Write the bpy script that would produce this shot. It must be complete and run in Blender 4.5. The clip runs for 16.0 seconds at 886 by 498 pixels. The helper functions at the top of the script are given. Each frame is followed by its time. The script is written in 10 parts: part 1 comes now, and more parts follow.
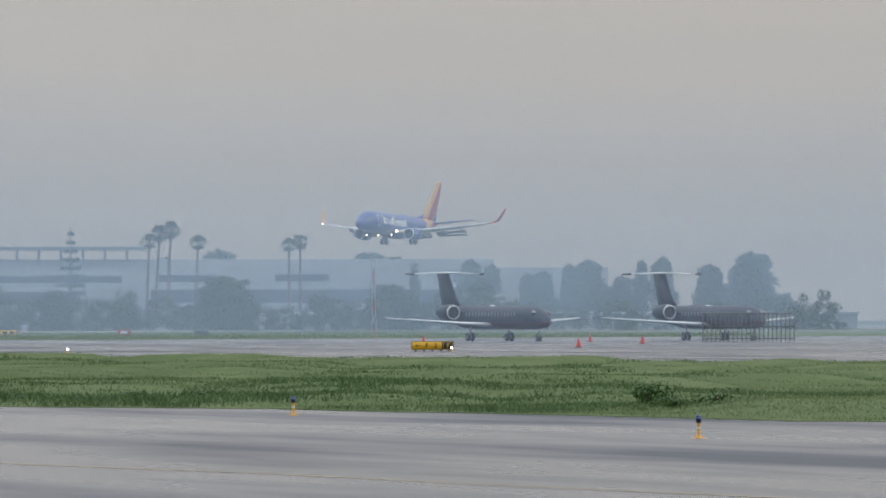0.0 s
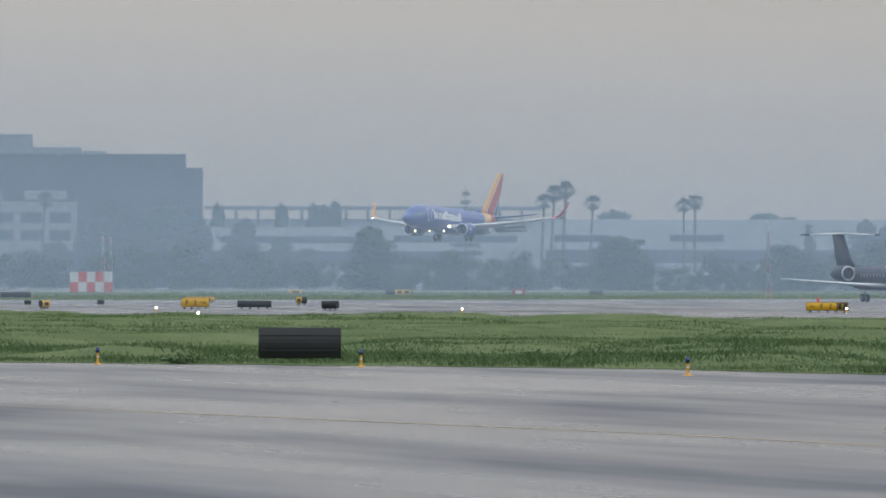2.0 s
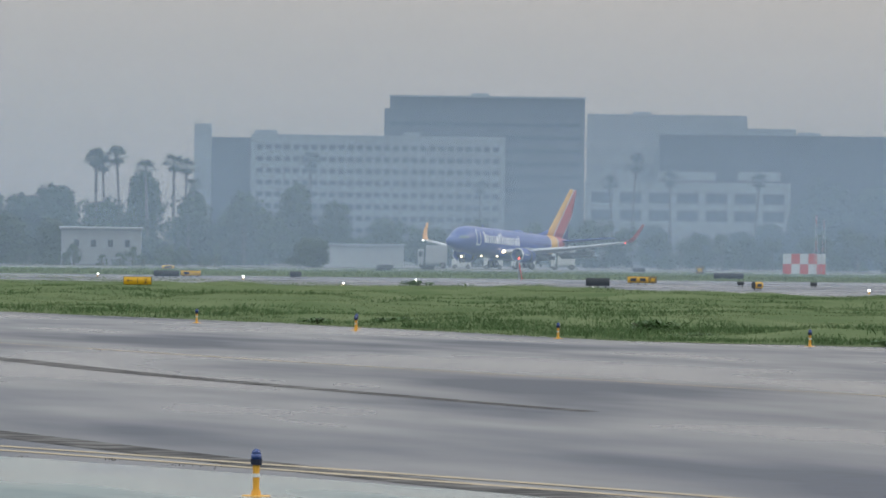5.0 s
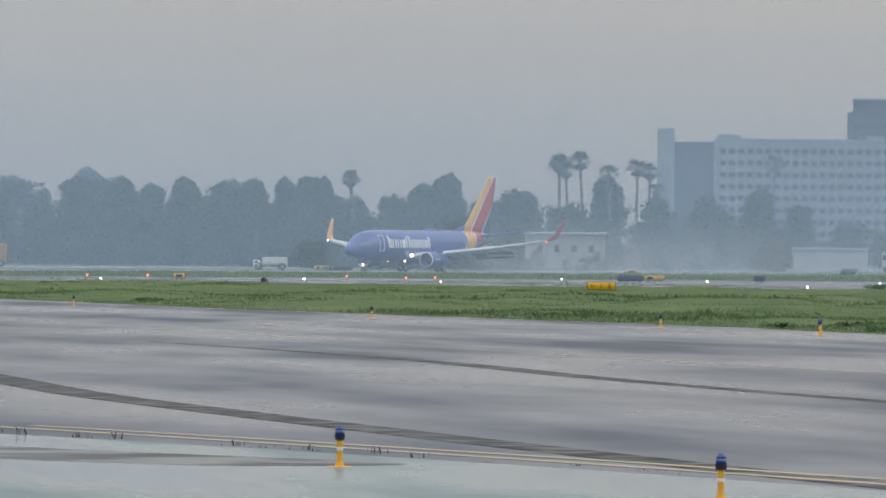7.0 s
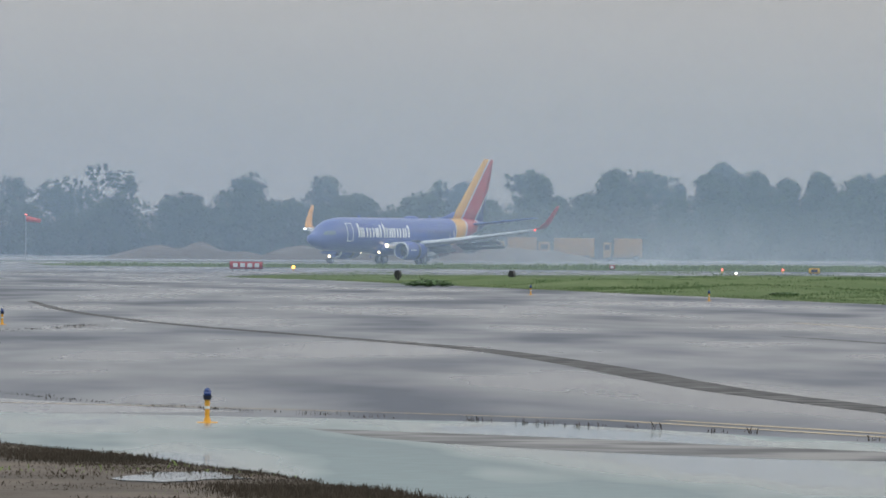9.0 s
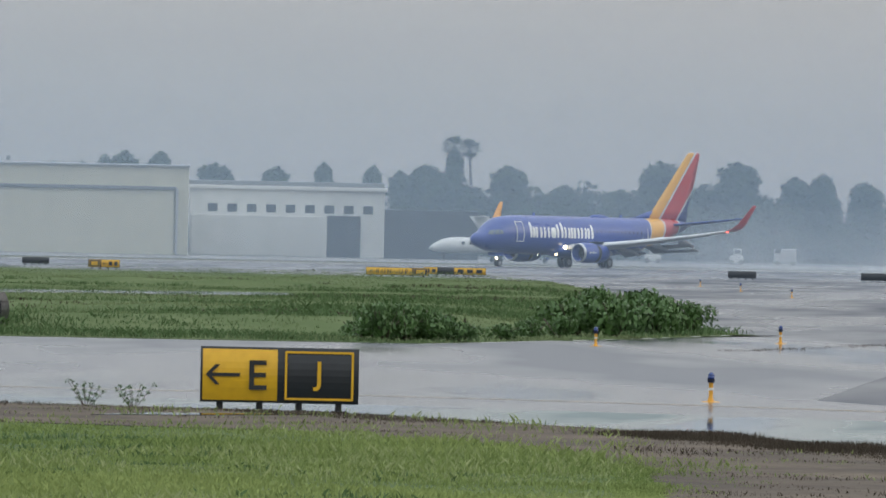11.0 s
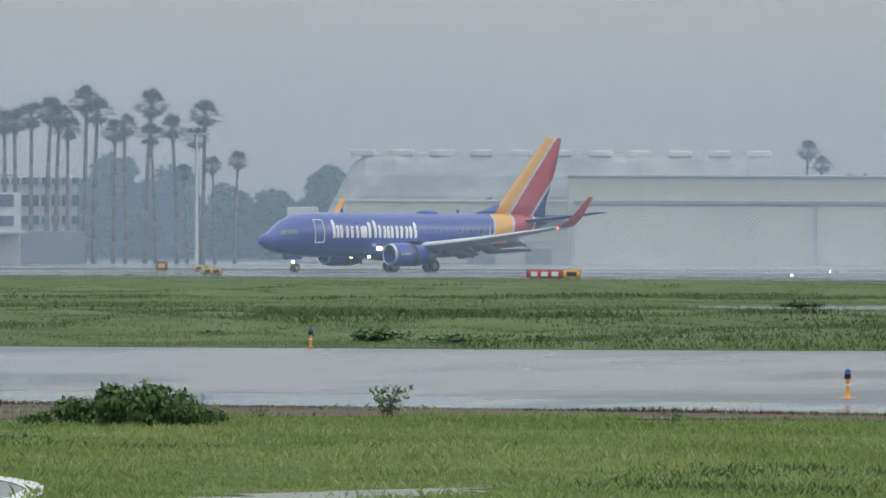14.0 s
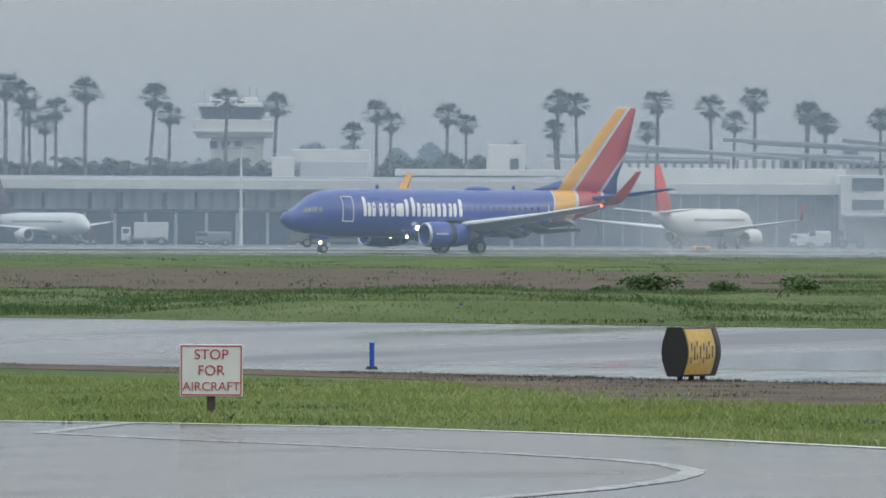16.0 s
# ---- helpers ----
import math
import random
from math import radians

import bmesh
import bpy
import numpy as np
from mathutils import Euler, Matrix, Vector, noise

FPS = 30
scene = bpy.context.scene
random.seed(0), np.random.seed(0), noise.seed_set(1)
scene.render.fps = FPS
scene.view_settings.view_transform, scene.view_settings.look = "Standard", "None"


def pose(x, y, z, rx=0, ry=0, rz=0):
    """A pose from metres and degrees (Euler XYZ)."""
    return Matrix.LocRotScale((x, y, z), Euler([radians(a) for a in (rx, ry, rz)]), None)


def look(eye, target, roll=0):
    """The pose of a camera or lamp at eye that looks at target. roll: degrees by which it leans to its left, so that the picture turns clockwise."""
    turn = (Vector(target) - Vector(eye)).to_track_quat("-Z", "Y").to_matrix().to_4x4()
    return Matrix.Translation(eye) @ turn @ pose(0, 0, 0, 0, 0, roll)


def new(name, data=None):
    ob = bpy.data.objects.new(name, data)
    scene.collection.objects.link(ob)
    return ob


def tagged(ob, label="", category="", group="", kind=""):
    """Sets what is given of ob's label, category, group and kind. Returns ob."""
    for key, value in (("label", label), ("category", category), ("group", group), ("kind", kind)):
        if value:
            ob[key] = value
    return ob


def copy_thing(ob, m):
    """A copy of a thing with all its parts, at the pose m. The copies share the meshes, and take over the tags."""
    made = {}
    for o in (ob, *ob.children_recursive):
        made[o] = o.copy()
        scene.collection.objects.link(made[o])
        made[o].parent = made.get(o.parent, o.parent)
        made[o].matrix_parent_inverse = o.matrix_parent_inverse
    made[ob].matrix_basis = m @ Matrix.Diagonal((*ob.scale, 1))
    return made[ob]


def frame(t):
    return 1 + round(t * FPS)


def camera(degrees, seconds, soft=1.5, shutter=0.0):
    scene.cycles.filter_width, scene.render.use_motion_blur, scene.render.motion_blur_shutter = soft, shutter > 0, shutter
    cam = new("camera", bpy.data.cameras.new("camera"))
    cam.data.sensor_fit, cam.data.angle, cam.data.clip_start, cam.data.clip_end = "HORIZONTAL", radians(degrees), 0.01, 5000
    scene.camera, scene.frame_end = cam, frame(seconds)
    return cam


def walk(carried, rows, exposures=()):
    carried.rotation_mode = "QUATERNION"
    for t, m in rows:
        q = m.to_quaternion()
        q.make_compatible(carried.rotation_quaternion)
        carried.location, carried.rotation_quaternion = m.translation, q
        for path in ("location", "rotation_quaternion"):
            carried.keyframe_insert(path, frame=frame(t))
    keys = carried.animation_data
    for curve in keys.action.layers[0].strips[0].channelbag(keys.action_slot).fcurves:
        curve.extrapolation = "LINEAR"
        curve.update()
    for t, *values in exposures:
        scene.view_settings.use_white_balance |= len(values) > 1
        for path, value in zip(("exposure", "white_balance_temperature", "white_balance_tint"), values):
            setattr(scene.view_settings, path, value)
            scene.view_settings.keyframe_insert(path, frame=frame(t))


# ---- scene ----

# The tripod stands at the origin, 2.3 m over the ground. The runway lies along x at y = 613.
EYE = (0.0, 0.0, 2.3)
RUNWAY = 613.0
cam = camera(5.829, 16.0, soft=1.7)


def polar(bearing, distance, z=0.0):
    """A place by its bearing in degrees from +y towards +x, and its distance from the tripod."""
    a = radians(bearing)
    return Vector((distance * math.sin(a), distance * math.cos(a), z))


def pan(bearing, down, lean):
    a = radians(bearing)
    ahead = Vector((math.sin(a), math.cos(a), -math.tan(radians(down))))
    return look(EYE, Vector(EYE) + 100.0 * ahead, lean)


PATH = [
    (0.0, pan(66.9500, -0.4492, -0.082)),
    (0.5, pan(66.4078, -0.4155, -0.095)),
    (1.0, pan(65.7653, -0.3952, -0.157)),
    (1.5, pan(65.0674, -0.3216, -0.127)),
    (2.0, pan(64.3512, -0.1866, 0.111)),
    (2.5, pan(63.8840, -0.0257, 0.304)),
    (3.0, pan(62.8690, -0.0159, 0.434)),
    (3.5, pan(61.9866, 0.0226, 0.327)),
    (3.7, pan(61.6273, 0.0188, 0.349)),
    (5.8, pan(58.5485, -0.0417, 0.699)),
    (6.0, pan(58.2463, -0.0427, 0.621)),
    (6.5, pan(57.4088, -0.0713, 0.624)),
    (7.0, pan(56.6060, -0.0333, 0.454)),
    (7.5, pan(55.5992, 0.0701, 0.400)),
    (8.0, pan(54.5728, 0.1088, 0.264)),
    (8.5, pan(53.4906, 0.0873, 0.309)),
    (9.0, pan(52.4251, 0.0303, 0.420)),
    (9.5, pan(51.4074, 0.0532, 0.490)),
    (10.0, pan(49.6090, 0.0920, 0.837)),
    (10.2, pan(48.7433, 0.0653, 0.992)),
    (12.3, pan(43.3839, 0.0421, 0.599)),
    (12.5, pan(42.8668, 0.0168, 0.496)),
    (13.0, pan(41.3543, 0.0122, 0.349)),
    (13.5, pan(39.8123, 0.0464, 0.260)),
    (14.0, pan(38.4218, 0.0163, 0.237)),
    (14.5, pan(36.6010, 0.0699, 0.329)),
    (15.0, pan(34.9073, 0.1687, 0.263)),
    (15.5, pan(33.2892, 0.1822, 0.267)),
    (16.0, pan(31.4716, 0.1547, 0.296)),
]
walk(cam, PATH)

# ---- sky and light: an overcast, hazy morning, brighter overhead ----
SUN_BEARING, SUN_HEIGHT = 140.0, 26.0
world = bpy.data.worlds.new("overcast")
scene.world = world
world.use_nodes = True
wt = world.node_tree
wt.nodes.clear()


def wnode(kind, **values):
    n = wt.nodes.new(kind)
    for k, v in values.items():
        n.inputs[k].default_value = v
    return n


w_out = wnode("ShaderNodeOutputWorld")
w_bg = wnode("ShaderNodeBackground", Strength=1.0)
w_sky = wnode("ShaderNodeTexSky")
w_sky.sky_type, w_sky.sun_disc = "NISHITA", False
w_sky.sun_elevation, w_sky.sun_rotation = radians(SUN_HEIGHT), radians(SUN_BEARING)
w_sky.dust_density, w_sky.air_density = 6.0, 1.5
w_co = wnode("ShaderNodeTexCoord")
w_sep = wnode("ShaderNodeSeparateXYZ")
w_ramp = wnode("ShaderNodeValToRGB")
ramp = w_ramp.color_ramp
ramp.elements[0].position, ramp.elements[0].color = 0.0, (0.452, 0.440, 0.424, 1)
ramp.elements[1].position, ramp.elements[1].color = 1.0, (1.48, 1.59, 1.70, 1)
for place, colour in ((0.012, (0.446, 0.438, 0.424, 1)), (0.03, (0.432, 0.432, 0.428, 1)), (0.12, (0.53, 0.562, 0.595, 1)), (0.45, (1.0, 1.075, 1.16, 1))):
    e = ramp.elements.new(place)
    e.color = colour
w_map = wnode("ShaderNodeMapping")
w_map.inputs["Scale"].default_value = (1.0, 1.0, 7.0)
w_noise = wnode("ShaderNodeTexNoise", Scale=5.0, Detail=4.0, Roughness=0.5)
w_var = wnode("ShaderNodeMapRange")
w_var.inputs["From Min"].default_value, w_var.inputs["From Max"].default_value = 0.3, 0.7
w_var.inputs["To Min"].default_value, w_var.inputs["To Max"].default_value = 0.955, 1.065
w_side = wnode("ShaderNodeMapRange")
w_side.inputs["From Min"].default_value, w_side.inputs["From Max"].default_value = 0.5, 0.93
w_tint = wnode("ShaderNodeMix")
w_tint.data_type = "RGBA"
w_tint.inputs[6].default_value, w_tint.inputs[7].default_value = (1.085, 1.10, 1.085, 1), (1.185, 1.067, 0.95, 1)
w_warm = wnode("ShaderNodeVectorMath")
w_warm.operation = "MULTIPLY"
w_mul = wnode("ShaderNodeVectorMath")
w_mul.operation = "MULTIPLY"
w_weak = wnode("ShaderNodeVectorMath")
w_weak.operation = "SCALE"
w_weak.inputs["Scale"].default_value = 0.004
w_add = wnode("ShaderNodeVectorMath")
w_add.operation = "ADD"
for a, b in ((w_co.outputs["Generated"], w_sep.inputs[0]), (w_sep.outputs["Z"], w_ramp.inputs["Fac"]), (w_co.outputs["Generated"], w_map.inputs["Vector"]),
             (w_map.outputs["Vector"], w_noise.inputs["Vector"]), (w_noise.outputs["Fac"], w_var.inputs["Value"]), (w_sep.outputs["X"], w_side.inputs["Value"]), (w_side.outputs["Result"], w_tint.inputs[0]), (w_ramp.outputs["Color"], w_warm.inputs[0]), (w_tint.outputs[2], w_warm.inputs[1]), (w_warm.outputs[0], w_mul.inputs[0]),
             (w_var.outputs["Result"], w_mul.inputs[1]), (w_sky.outputs["Color"], w_weak.inputs[0]), (w_mul.outputs[0], w_add.inputs[0]),
             (w_weak.outputs[0], w_add.inputs[1]), (w_add.outputs[0], w_bg.inputs["Color"]), (w_bg.outputs[0], w_out.inputs[0])):
    wt.links.new(a, b)

sun = new("sun", bpy.data.lights.new("sun", "SUN"))
sun.data.energy, sun.data.angle, sun.data.color = 0.6, radians(25), (1.0, 0.93, 0.84)
sun.matrix_world = look(polar(SUN_BEARING, 100, 100 * math.tan(radians(SUN_HEIGHT))), (0, 0, 0))

# ---- materials ----


def shader(name, rough=0.6, metal=0.0, spec=0.5):
    m = bpy.data.materials.new(name)
    m.use_nodes = True
    b = m.node_tree.nodes["Principled BSDF"]
    b.inputs["Roughness"].default_value, b.inputs["Metallic"].default_value = rough, metal
    b.inputs["Specular IOR Level"].default_value = spec
    return m, m.node_tree, b


def noise_of(tree, scale, detail=4.0, stretch=(1, 1, 1), turn=0.0, rough=0.55):
    co = tree.nodes.new("ShaderNodeTexCoord")
    mp = tree.nodes.new("ShaderNodeMapping")
    # the pattern's own x axis lies at the angle turn, with stretch times as many features along each axis
    mp.vector_type = "TEXTURE"
    mp.inputs["Scale"].default_value, mp.inputs["Rotation"].default_value = tuple(1 / x for x in stretch), (0, 0, radians(turn))
    no = tree.nodes.new("ShaderNodeTexNoise")
    no.inputs["Scale"].default_value, no.inputs["Detail"].default_value, no.inputs["Roughness"].default_value = scale, detail, rough
    tree.links.new(co.outputs["Object"], mp.inputs["Vector"])
    tree.links.new(mp.outputs["Vector"], no.inputs["Vector"])
    return no.outputs["Fac"]


def spread(tree, value, lo, hi, a=0.3, b=0.7):
    r = tree.nodes.new("ShaderNodeMapRange")
    for k, v in (("From Min", a), ("From Max", b), ("To Min", lo), ("To Max", hi)):
        r.inputs[k].default_value = v
    tree.links.new(value, r.inputs["Value"])
    return r.outputs["Result"]


def blend(tree, fac, c1, c2):
    m = tree.nodes.new("ShaderNodeMix")
    m.data_type = "RGBA"
    if hasattr(fac, "is_linked"):
        tree.links.new(fac, m.inputs["Factor"])
    else:
        m.inputs["Factor"].default_value = fac
    for socket, c in (("A", c1), ("B", c2)):
        s = [i for i in m.inputs if i.name == socket and i.type == "RGBA"][0]
        if hasattr(c, "is_linked"):
            tree.links.new(c, s)
        else:
            s.default_value = (*c, 1)
    return [o for o in m.outputs if o.type == "RGBA"][0]


def paint(name, c1, c2, scale=1.0, rough=(0.5, 0.7), metal=0.0, spec=0.5, bump=0.0, fine=8.0, stretch=(1, 1, 1), turn=0.0, island=0.0):
    """A surface of two near colours, varied at two scales."""
    m, t, b = shader(name, rough[0], metal, spec)
    big = noise_of(t, scale, 4, stretch, turn)
    small = noise_of(t, scale * fine, 3, stretch, turn)
    col = blend(t, spread(t, big, 0, 1), c1, c2)
    mid = tuple(0.5 * (x + y) * 0.8 for x, y in zip(c1, c2))
    col = blend(t, spread(t, small, 0, 0.5, 0.4, 0.75), col, mid)
    if island:
        geo = t.nodes.new("ShaderNodeNewGeometry")
        col = blend(t, spread(t, geo.outputs["Random Per Island"], 0, island, 0, 1), col, tuple(1.6 * x for x in c2))
    t.links.new(col, b.inputs["Base Color"])
    t.links.new(spread(t, small, *rough), b.inputs["Roughness"])
    if bump:
        bp = t.nodes.new("ShaderNodeBump")
        bp.inputs["Strength"].default_value, bp.inputs["Distance"].default_value = 0.6, bump
        t.links.new(small, bp.inputs["Height"])
        t.links.new(bp.outputs["Normal"], b.inputs["Normal"])
    return m


def glow(name, colour, strength):
    m, t, b = shader(name)
    b.inputs["Base Color"].default_value = (*colour, 1)
    b.inputs["Emission Color"].default_value, b.inputs["Emission Strength"].default_value = (*colour, 1), strength
    return m


def wet(name, dry, dark, scale, stretch, turn, gloss=(0.1, 0.4), spec=0.5, dry_spec=0.35, edge=(0.36, 0.62), calm=2.0):
    """Rain-wet paving: smooth where water stands, rougher where it has run off."""
    m, t, b = shader(name)
    pools = noise_of(t, scale, calm, stretch, turn, 0.5)
    grain = noise_of(t, 2.4, 3)
    stain = noise_of(t, scale * 0.35, 3, stretch, turn + 8)
    col = blend(t, spread(t, stain, 0, 1), dry, dark)
    col = blend(t, spread(t, grain, 0, 0.5), col, tuple(0.5 * x for x in dark))
    t.links.new(col, b.inputs["Base Color"])
    t.links.new(spread(t, pools, *gloss, *edge), b.inputs["Roughness"])
    t.links.new(spread(t, pools, spec, spec * dry_spec, *edge), b.inputs["Specular IOR Level"])
    bp = t.nodes.new("ShaderNodeBump")
    bp.inputs["Strength"].default_value, bp.inputs["Distance"].default_value = 0.25, 0.004
    t.links.new(grain, bp.inputs["Height"])
    t.links.new(bp.outputs["Normal"], b.inputs["Normal"])
    return m


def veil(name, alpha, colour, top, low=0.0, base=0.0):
    """A tinted sheet standing in for haze or spray: lets most light pass and scatters the rest; thins out with height.
    """
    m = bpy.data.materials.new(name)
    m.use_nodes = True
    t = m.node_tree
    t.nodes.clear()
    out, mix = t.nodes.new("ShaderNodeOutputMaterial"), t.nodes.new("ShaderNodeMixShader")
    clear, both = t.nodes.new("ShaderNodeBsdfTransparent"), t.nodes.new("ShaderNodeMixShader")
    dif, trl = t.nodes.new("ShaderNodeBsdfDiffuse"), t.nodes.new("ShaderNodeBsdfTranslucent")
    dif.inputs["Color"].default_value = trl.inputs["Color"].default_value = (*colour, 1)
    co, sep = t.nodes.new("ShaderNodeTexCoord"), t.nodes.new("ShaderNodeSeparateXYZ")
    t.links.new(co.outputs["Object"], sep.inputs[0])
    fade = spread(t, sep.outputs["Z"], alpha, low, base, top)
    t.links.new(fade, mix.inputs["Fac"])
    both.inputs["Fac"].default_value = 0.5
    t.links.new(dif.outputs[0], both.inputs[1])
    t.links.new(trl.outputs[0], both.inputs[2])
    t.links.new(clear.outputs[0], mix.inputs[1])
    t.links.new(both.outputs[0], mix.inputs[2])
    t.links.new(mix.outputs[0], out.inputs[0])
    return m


M = {}
# the reflected sky's blue cast is put into the asphalt's base colours
M["asphalt"] = wet("wet_asphalt", (0.038, 0.052, 0.082), (0.025, 0.034, 0.056), 0.06, (0.42, 2.4, 1), 39, (0.13, 0.43), 0.37, 0.13, (0.27, 0.65), 3.6)
M["runway"] = wet("wet_runway", (0.09, 0.09, 0.095), (0.06, 0.06, 0.065), 0.03, (1, 5, 1), 0, (0.15, 0.35))
M["concrete"] = wet("wet_concrete", (0.12, 0.175, 0.18), (0.07, 0.11, 0.12), 0.10, (0.35, 2.2, 1), 39, (0.03, 0.4), 0.5, 0.25, (0.40, 0.60), 3.0)
M["asphalt_wet"] = wet("flooded_asphalt", (0.072, 0.085, 0.115), (0.050, 0.060, 0.084), 0.05, (0.35, 2.4, 1), 44, (0.08, 0.38), 0.55, 0.4, (0.36, 0.62), 3.0)
M["pad"] = wet("pad_asphalt", (0.055, 0.06, 0.07), (0.04, 0.043, 0.052), 0.08, (1, 2, 1), 20, (0.02, 0.3), 0.5, 0.5)
M["tar"] = wet("tar_patch", (0.026, 0.025, 0.027), (0.017, 0.017, 0.019), 1.2, (1, 1, 1), 0, (0.42, 0.65), 0.18)
M["patch"] = wet("old_asphalt", (0.060, 0.060, 0.064), (0.044, 0.044, 0.048), 0.5, (1, 1, 1), 0, (0.32, 0.55), 0.3)
M["water"] = paint("rain_water", (0.030, 0.034, 0.036), (0.045, 0.047, 0.046), 0.1, (0.02, 0.08))
M["worn_line"] = paint("worn_white_line", (0.26, 0.27, 0.28), (0.13, 0.135, 0.145), 0.8, (0.15, 0.4))
M["gravel"] = paint("wet_gravel", (0.19, 0.19, 0.165), (0.11, 0.115, 0.09), 1.5, (0.35, 0.75), fine=9, bump=0.03)
M["earth"] = paint("far_earth", (0.06, 0.075, 0.035), (0.09, 0.085, 0.05), 0.02, (0.8, 1.0), fine=12)
M["soil"] = paint("damp_soil", (0.118, 0.090, 0.068), (0.044, 0.035, 0.029), 0.45, (0.75, 1.0), spec=0.2, bump=0.05, fine=11)
# turf green lightened and slightly blued: haze over the field in its colour
M["turf"] = paint("turf", (0.064, 0.098, 0.040), (0.122, 0.150, 0.074), 0.2, (0.95, 1.0), spec=0.04, fine=7, bump=0.05)
M["line"] = paint("yellow_line", (0.34, 0.245, 0.12), (0.22, 0.17, 0.10), 0.8, (0.3, 0.6))
M["white_line"] = paint("white_line", (0.6, 0.6, 0.58), (0.4, 0.4, 0.4), 0.8, (0.3, 0.6))

# ---- mesh helpers ----


def mesh_of(name, bm, *materials, smooth=False):
    me = bpy.data.meshes.new(name)
    bm.normal_update()
    bm.to_mesh(me)
    bm.free()
    for m in materials:
        me.materials.append(m)
    if smooth:
        me.polygons.foreach_set("use_smooth", [True] * len(me.polygons))
    return me


def part(name, bm, material, parent=None, label="", at=None, smooth=False):
    mats = material if isinstance(material, (list, tuple)) else (material,)
    ob = new(name, mesh_of(name, bm, *mats, smooth=smooth))
    ob.parent = parent
    if at is not None:
        ob.matrix_basis = at
    return tagged(ob, label) if label else ob


def thing(name, label, category, at=None, group="", kind=""):
    ob = new(name)
    ob.empty_display_size = 0.2
    if at is not None:
        ob.matrix_basis = at
    return tagged(ob, label, category, group, kind)


def box(bm, size, at=(0, 0, 0), bevel=0.0, turn=None, mat=0):
    r = bmesh.ops.create_cube(bm, size=1.0)
    m = Matrix.Translation(at) @ (turn.to_4x4() if turn else Matrix()) @ Matrix.Diagonal((*size, 1))
    bmesh.ops.transform(bm, matrix=m, verts=r["verts"])
    faces = {f for v in r["verts"] for f in v.link_faces}
    if bevel:
        edges = {e for f in faces for e in f.edges}
        out = bmesh.ops.bevel(bm, geom=list(edges), offset=bevel, segments=2, affect="EDGES", profile=0.5)
        faces = set(out["faces"]) | {f for f in faces if f.is_valid}
    for f in faces:
        f.material_index = mat
    return bm


def rod(bm, a, b, r1, r2=None, sides=8, mat=0, caps=True):
    a, b = Vector(a), Vector(b)
    d = b - a
    if d.length < 1e-6:
        return bm
    q = d.to_track_quat("Z", "Y").to_matrix().to_4x4()
    r = bmesh.ops.create_cone(bm, cap_ends=caps, segments=sides, radius1=r1, radius2=r1 if r2 is None else r2, depth=d.length)
    bmesh.ops.transform(bm, matrix=Matrix.Translation((a + b) / 2) @ q, verts=r["verts"])
    for f in {f for v in r["verts"] for f in v.link_faces}:
        f.material_index = mat
    return bm


def loft(bm, rings, close=True, cap=True, mat=0):
    """Joins rings of equal length with faces."""
    vs = [[bm.verts.new(p) for p in ring] for ring in rings]
    n = len(rings[0])
    for a, b in zip(vs, vs[1:]):
        for i in range(n if close else n - 1):
            f = bm.faces.new((a[i], a[(i + 1) % n], b[(i + 1) % n], b[i]))
            f.material_index = mat
    if cap and close:
        for ring, flip in ((vs[0], True), (vs[-1], False)):
            f = bm.faces.new(ring[::-1] if flip else ring)
            f.material_index = mat
    return vs


def slab(bm, outline, z0, z1, mat=0):
    """A flat plate with the given outline."""
    lo = [bm.verts.new((x, y, z0)) for x, y in outline]
    hi = [bm.verts.new((x, y, z1)) for x, y in outline]
    n = len(outline)
    bm.faces.new(hi).material_index = mat
    bm.faces.new(lo[::-1]).material_index = mat
    for i in range(n):
        bm.faces.new((lo[i], lo[(i + 1) % n], hi[(i + 1) % n], hi[i])).material_index = mat
    return bm


def ground_part(name, outline, z, material, label, category, kind="structure"):
    bm = bmesh.new()
    slab(bm, outline, z - 0.2, z)
    bmesh.ops.triangulate(bm, faces=bm.faces[:])
    bmesh.ops.recalc_face_normals(bm, faces=bm.faces[:])
    return tagged(part(name, bm, material), label, category, "", kind)


# ---- the ground ----
bm = bmesh.new()
bmesh.ops.create_grid(bm, x_segments=24, y_segments=24, size=4800)
tagged(part("ground", bm, M["earth"], at=pose(800, 800, -0.06)), "flat damp earth and grass reaching to the hazy horizon", "ground", "", "structure")

TAXI = [(-60, -40), (120, -40), (420, -40), (1250, -40), (1250, 588), (-300, 588), (-300, 330), (-60, 180)]
ground_part("taxiway", TAXI, 0.0, M["asphalt"], "wide rain-wet grey asphalt taxiways with pale pools", "taxiway")
ground_part("runway", [(-600, 590), (2600, 590), (2600, 636), (-600, 636)], 0.01, M["runway"], "long rain-wet asphalt runway", "runway")
ground_part("apron", [(-500, 690), (2300, 690), (2300, 1000), (-500, 1000)], 0.0, M["runway"], "rain-wet concrete apron before the terminal", "apron")
G1 = [(206, 114), (239, 145), (294, 205), (360, 270), (428, 338), (455, 368), (490, 392), (545, 398), (533, 340), (500, 290), (447, 232), (412, 177), (385, 128), (360, 60), (340, -40), (140, -40), (160, 40), (180, 68), (200, 90)]
G2 = [(690, 585), (640, 540), (640, 470), (700, 425), (800, 385), (1240, 330), (1240, 585)]
G3 = [(103, 183), (112, 163), (126, 148), (142, 137), (160, 147), (174, 156), (182, 168), (250, 232), (313, 289), (396, 371), (412, 392), (402, 440), (392, 500), (372, 540), (320, 572), (200, 580), (-250, 580), (-250, 420), (20, 300), (80, 225)]
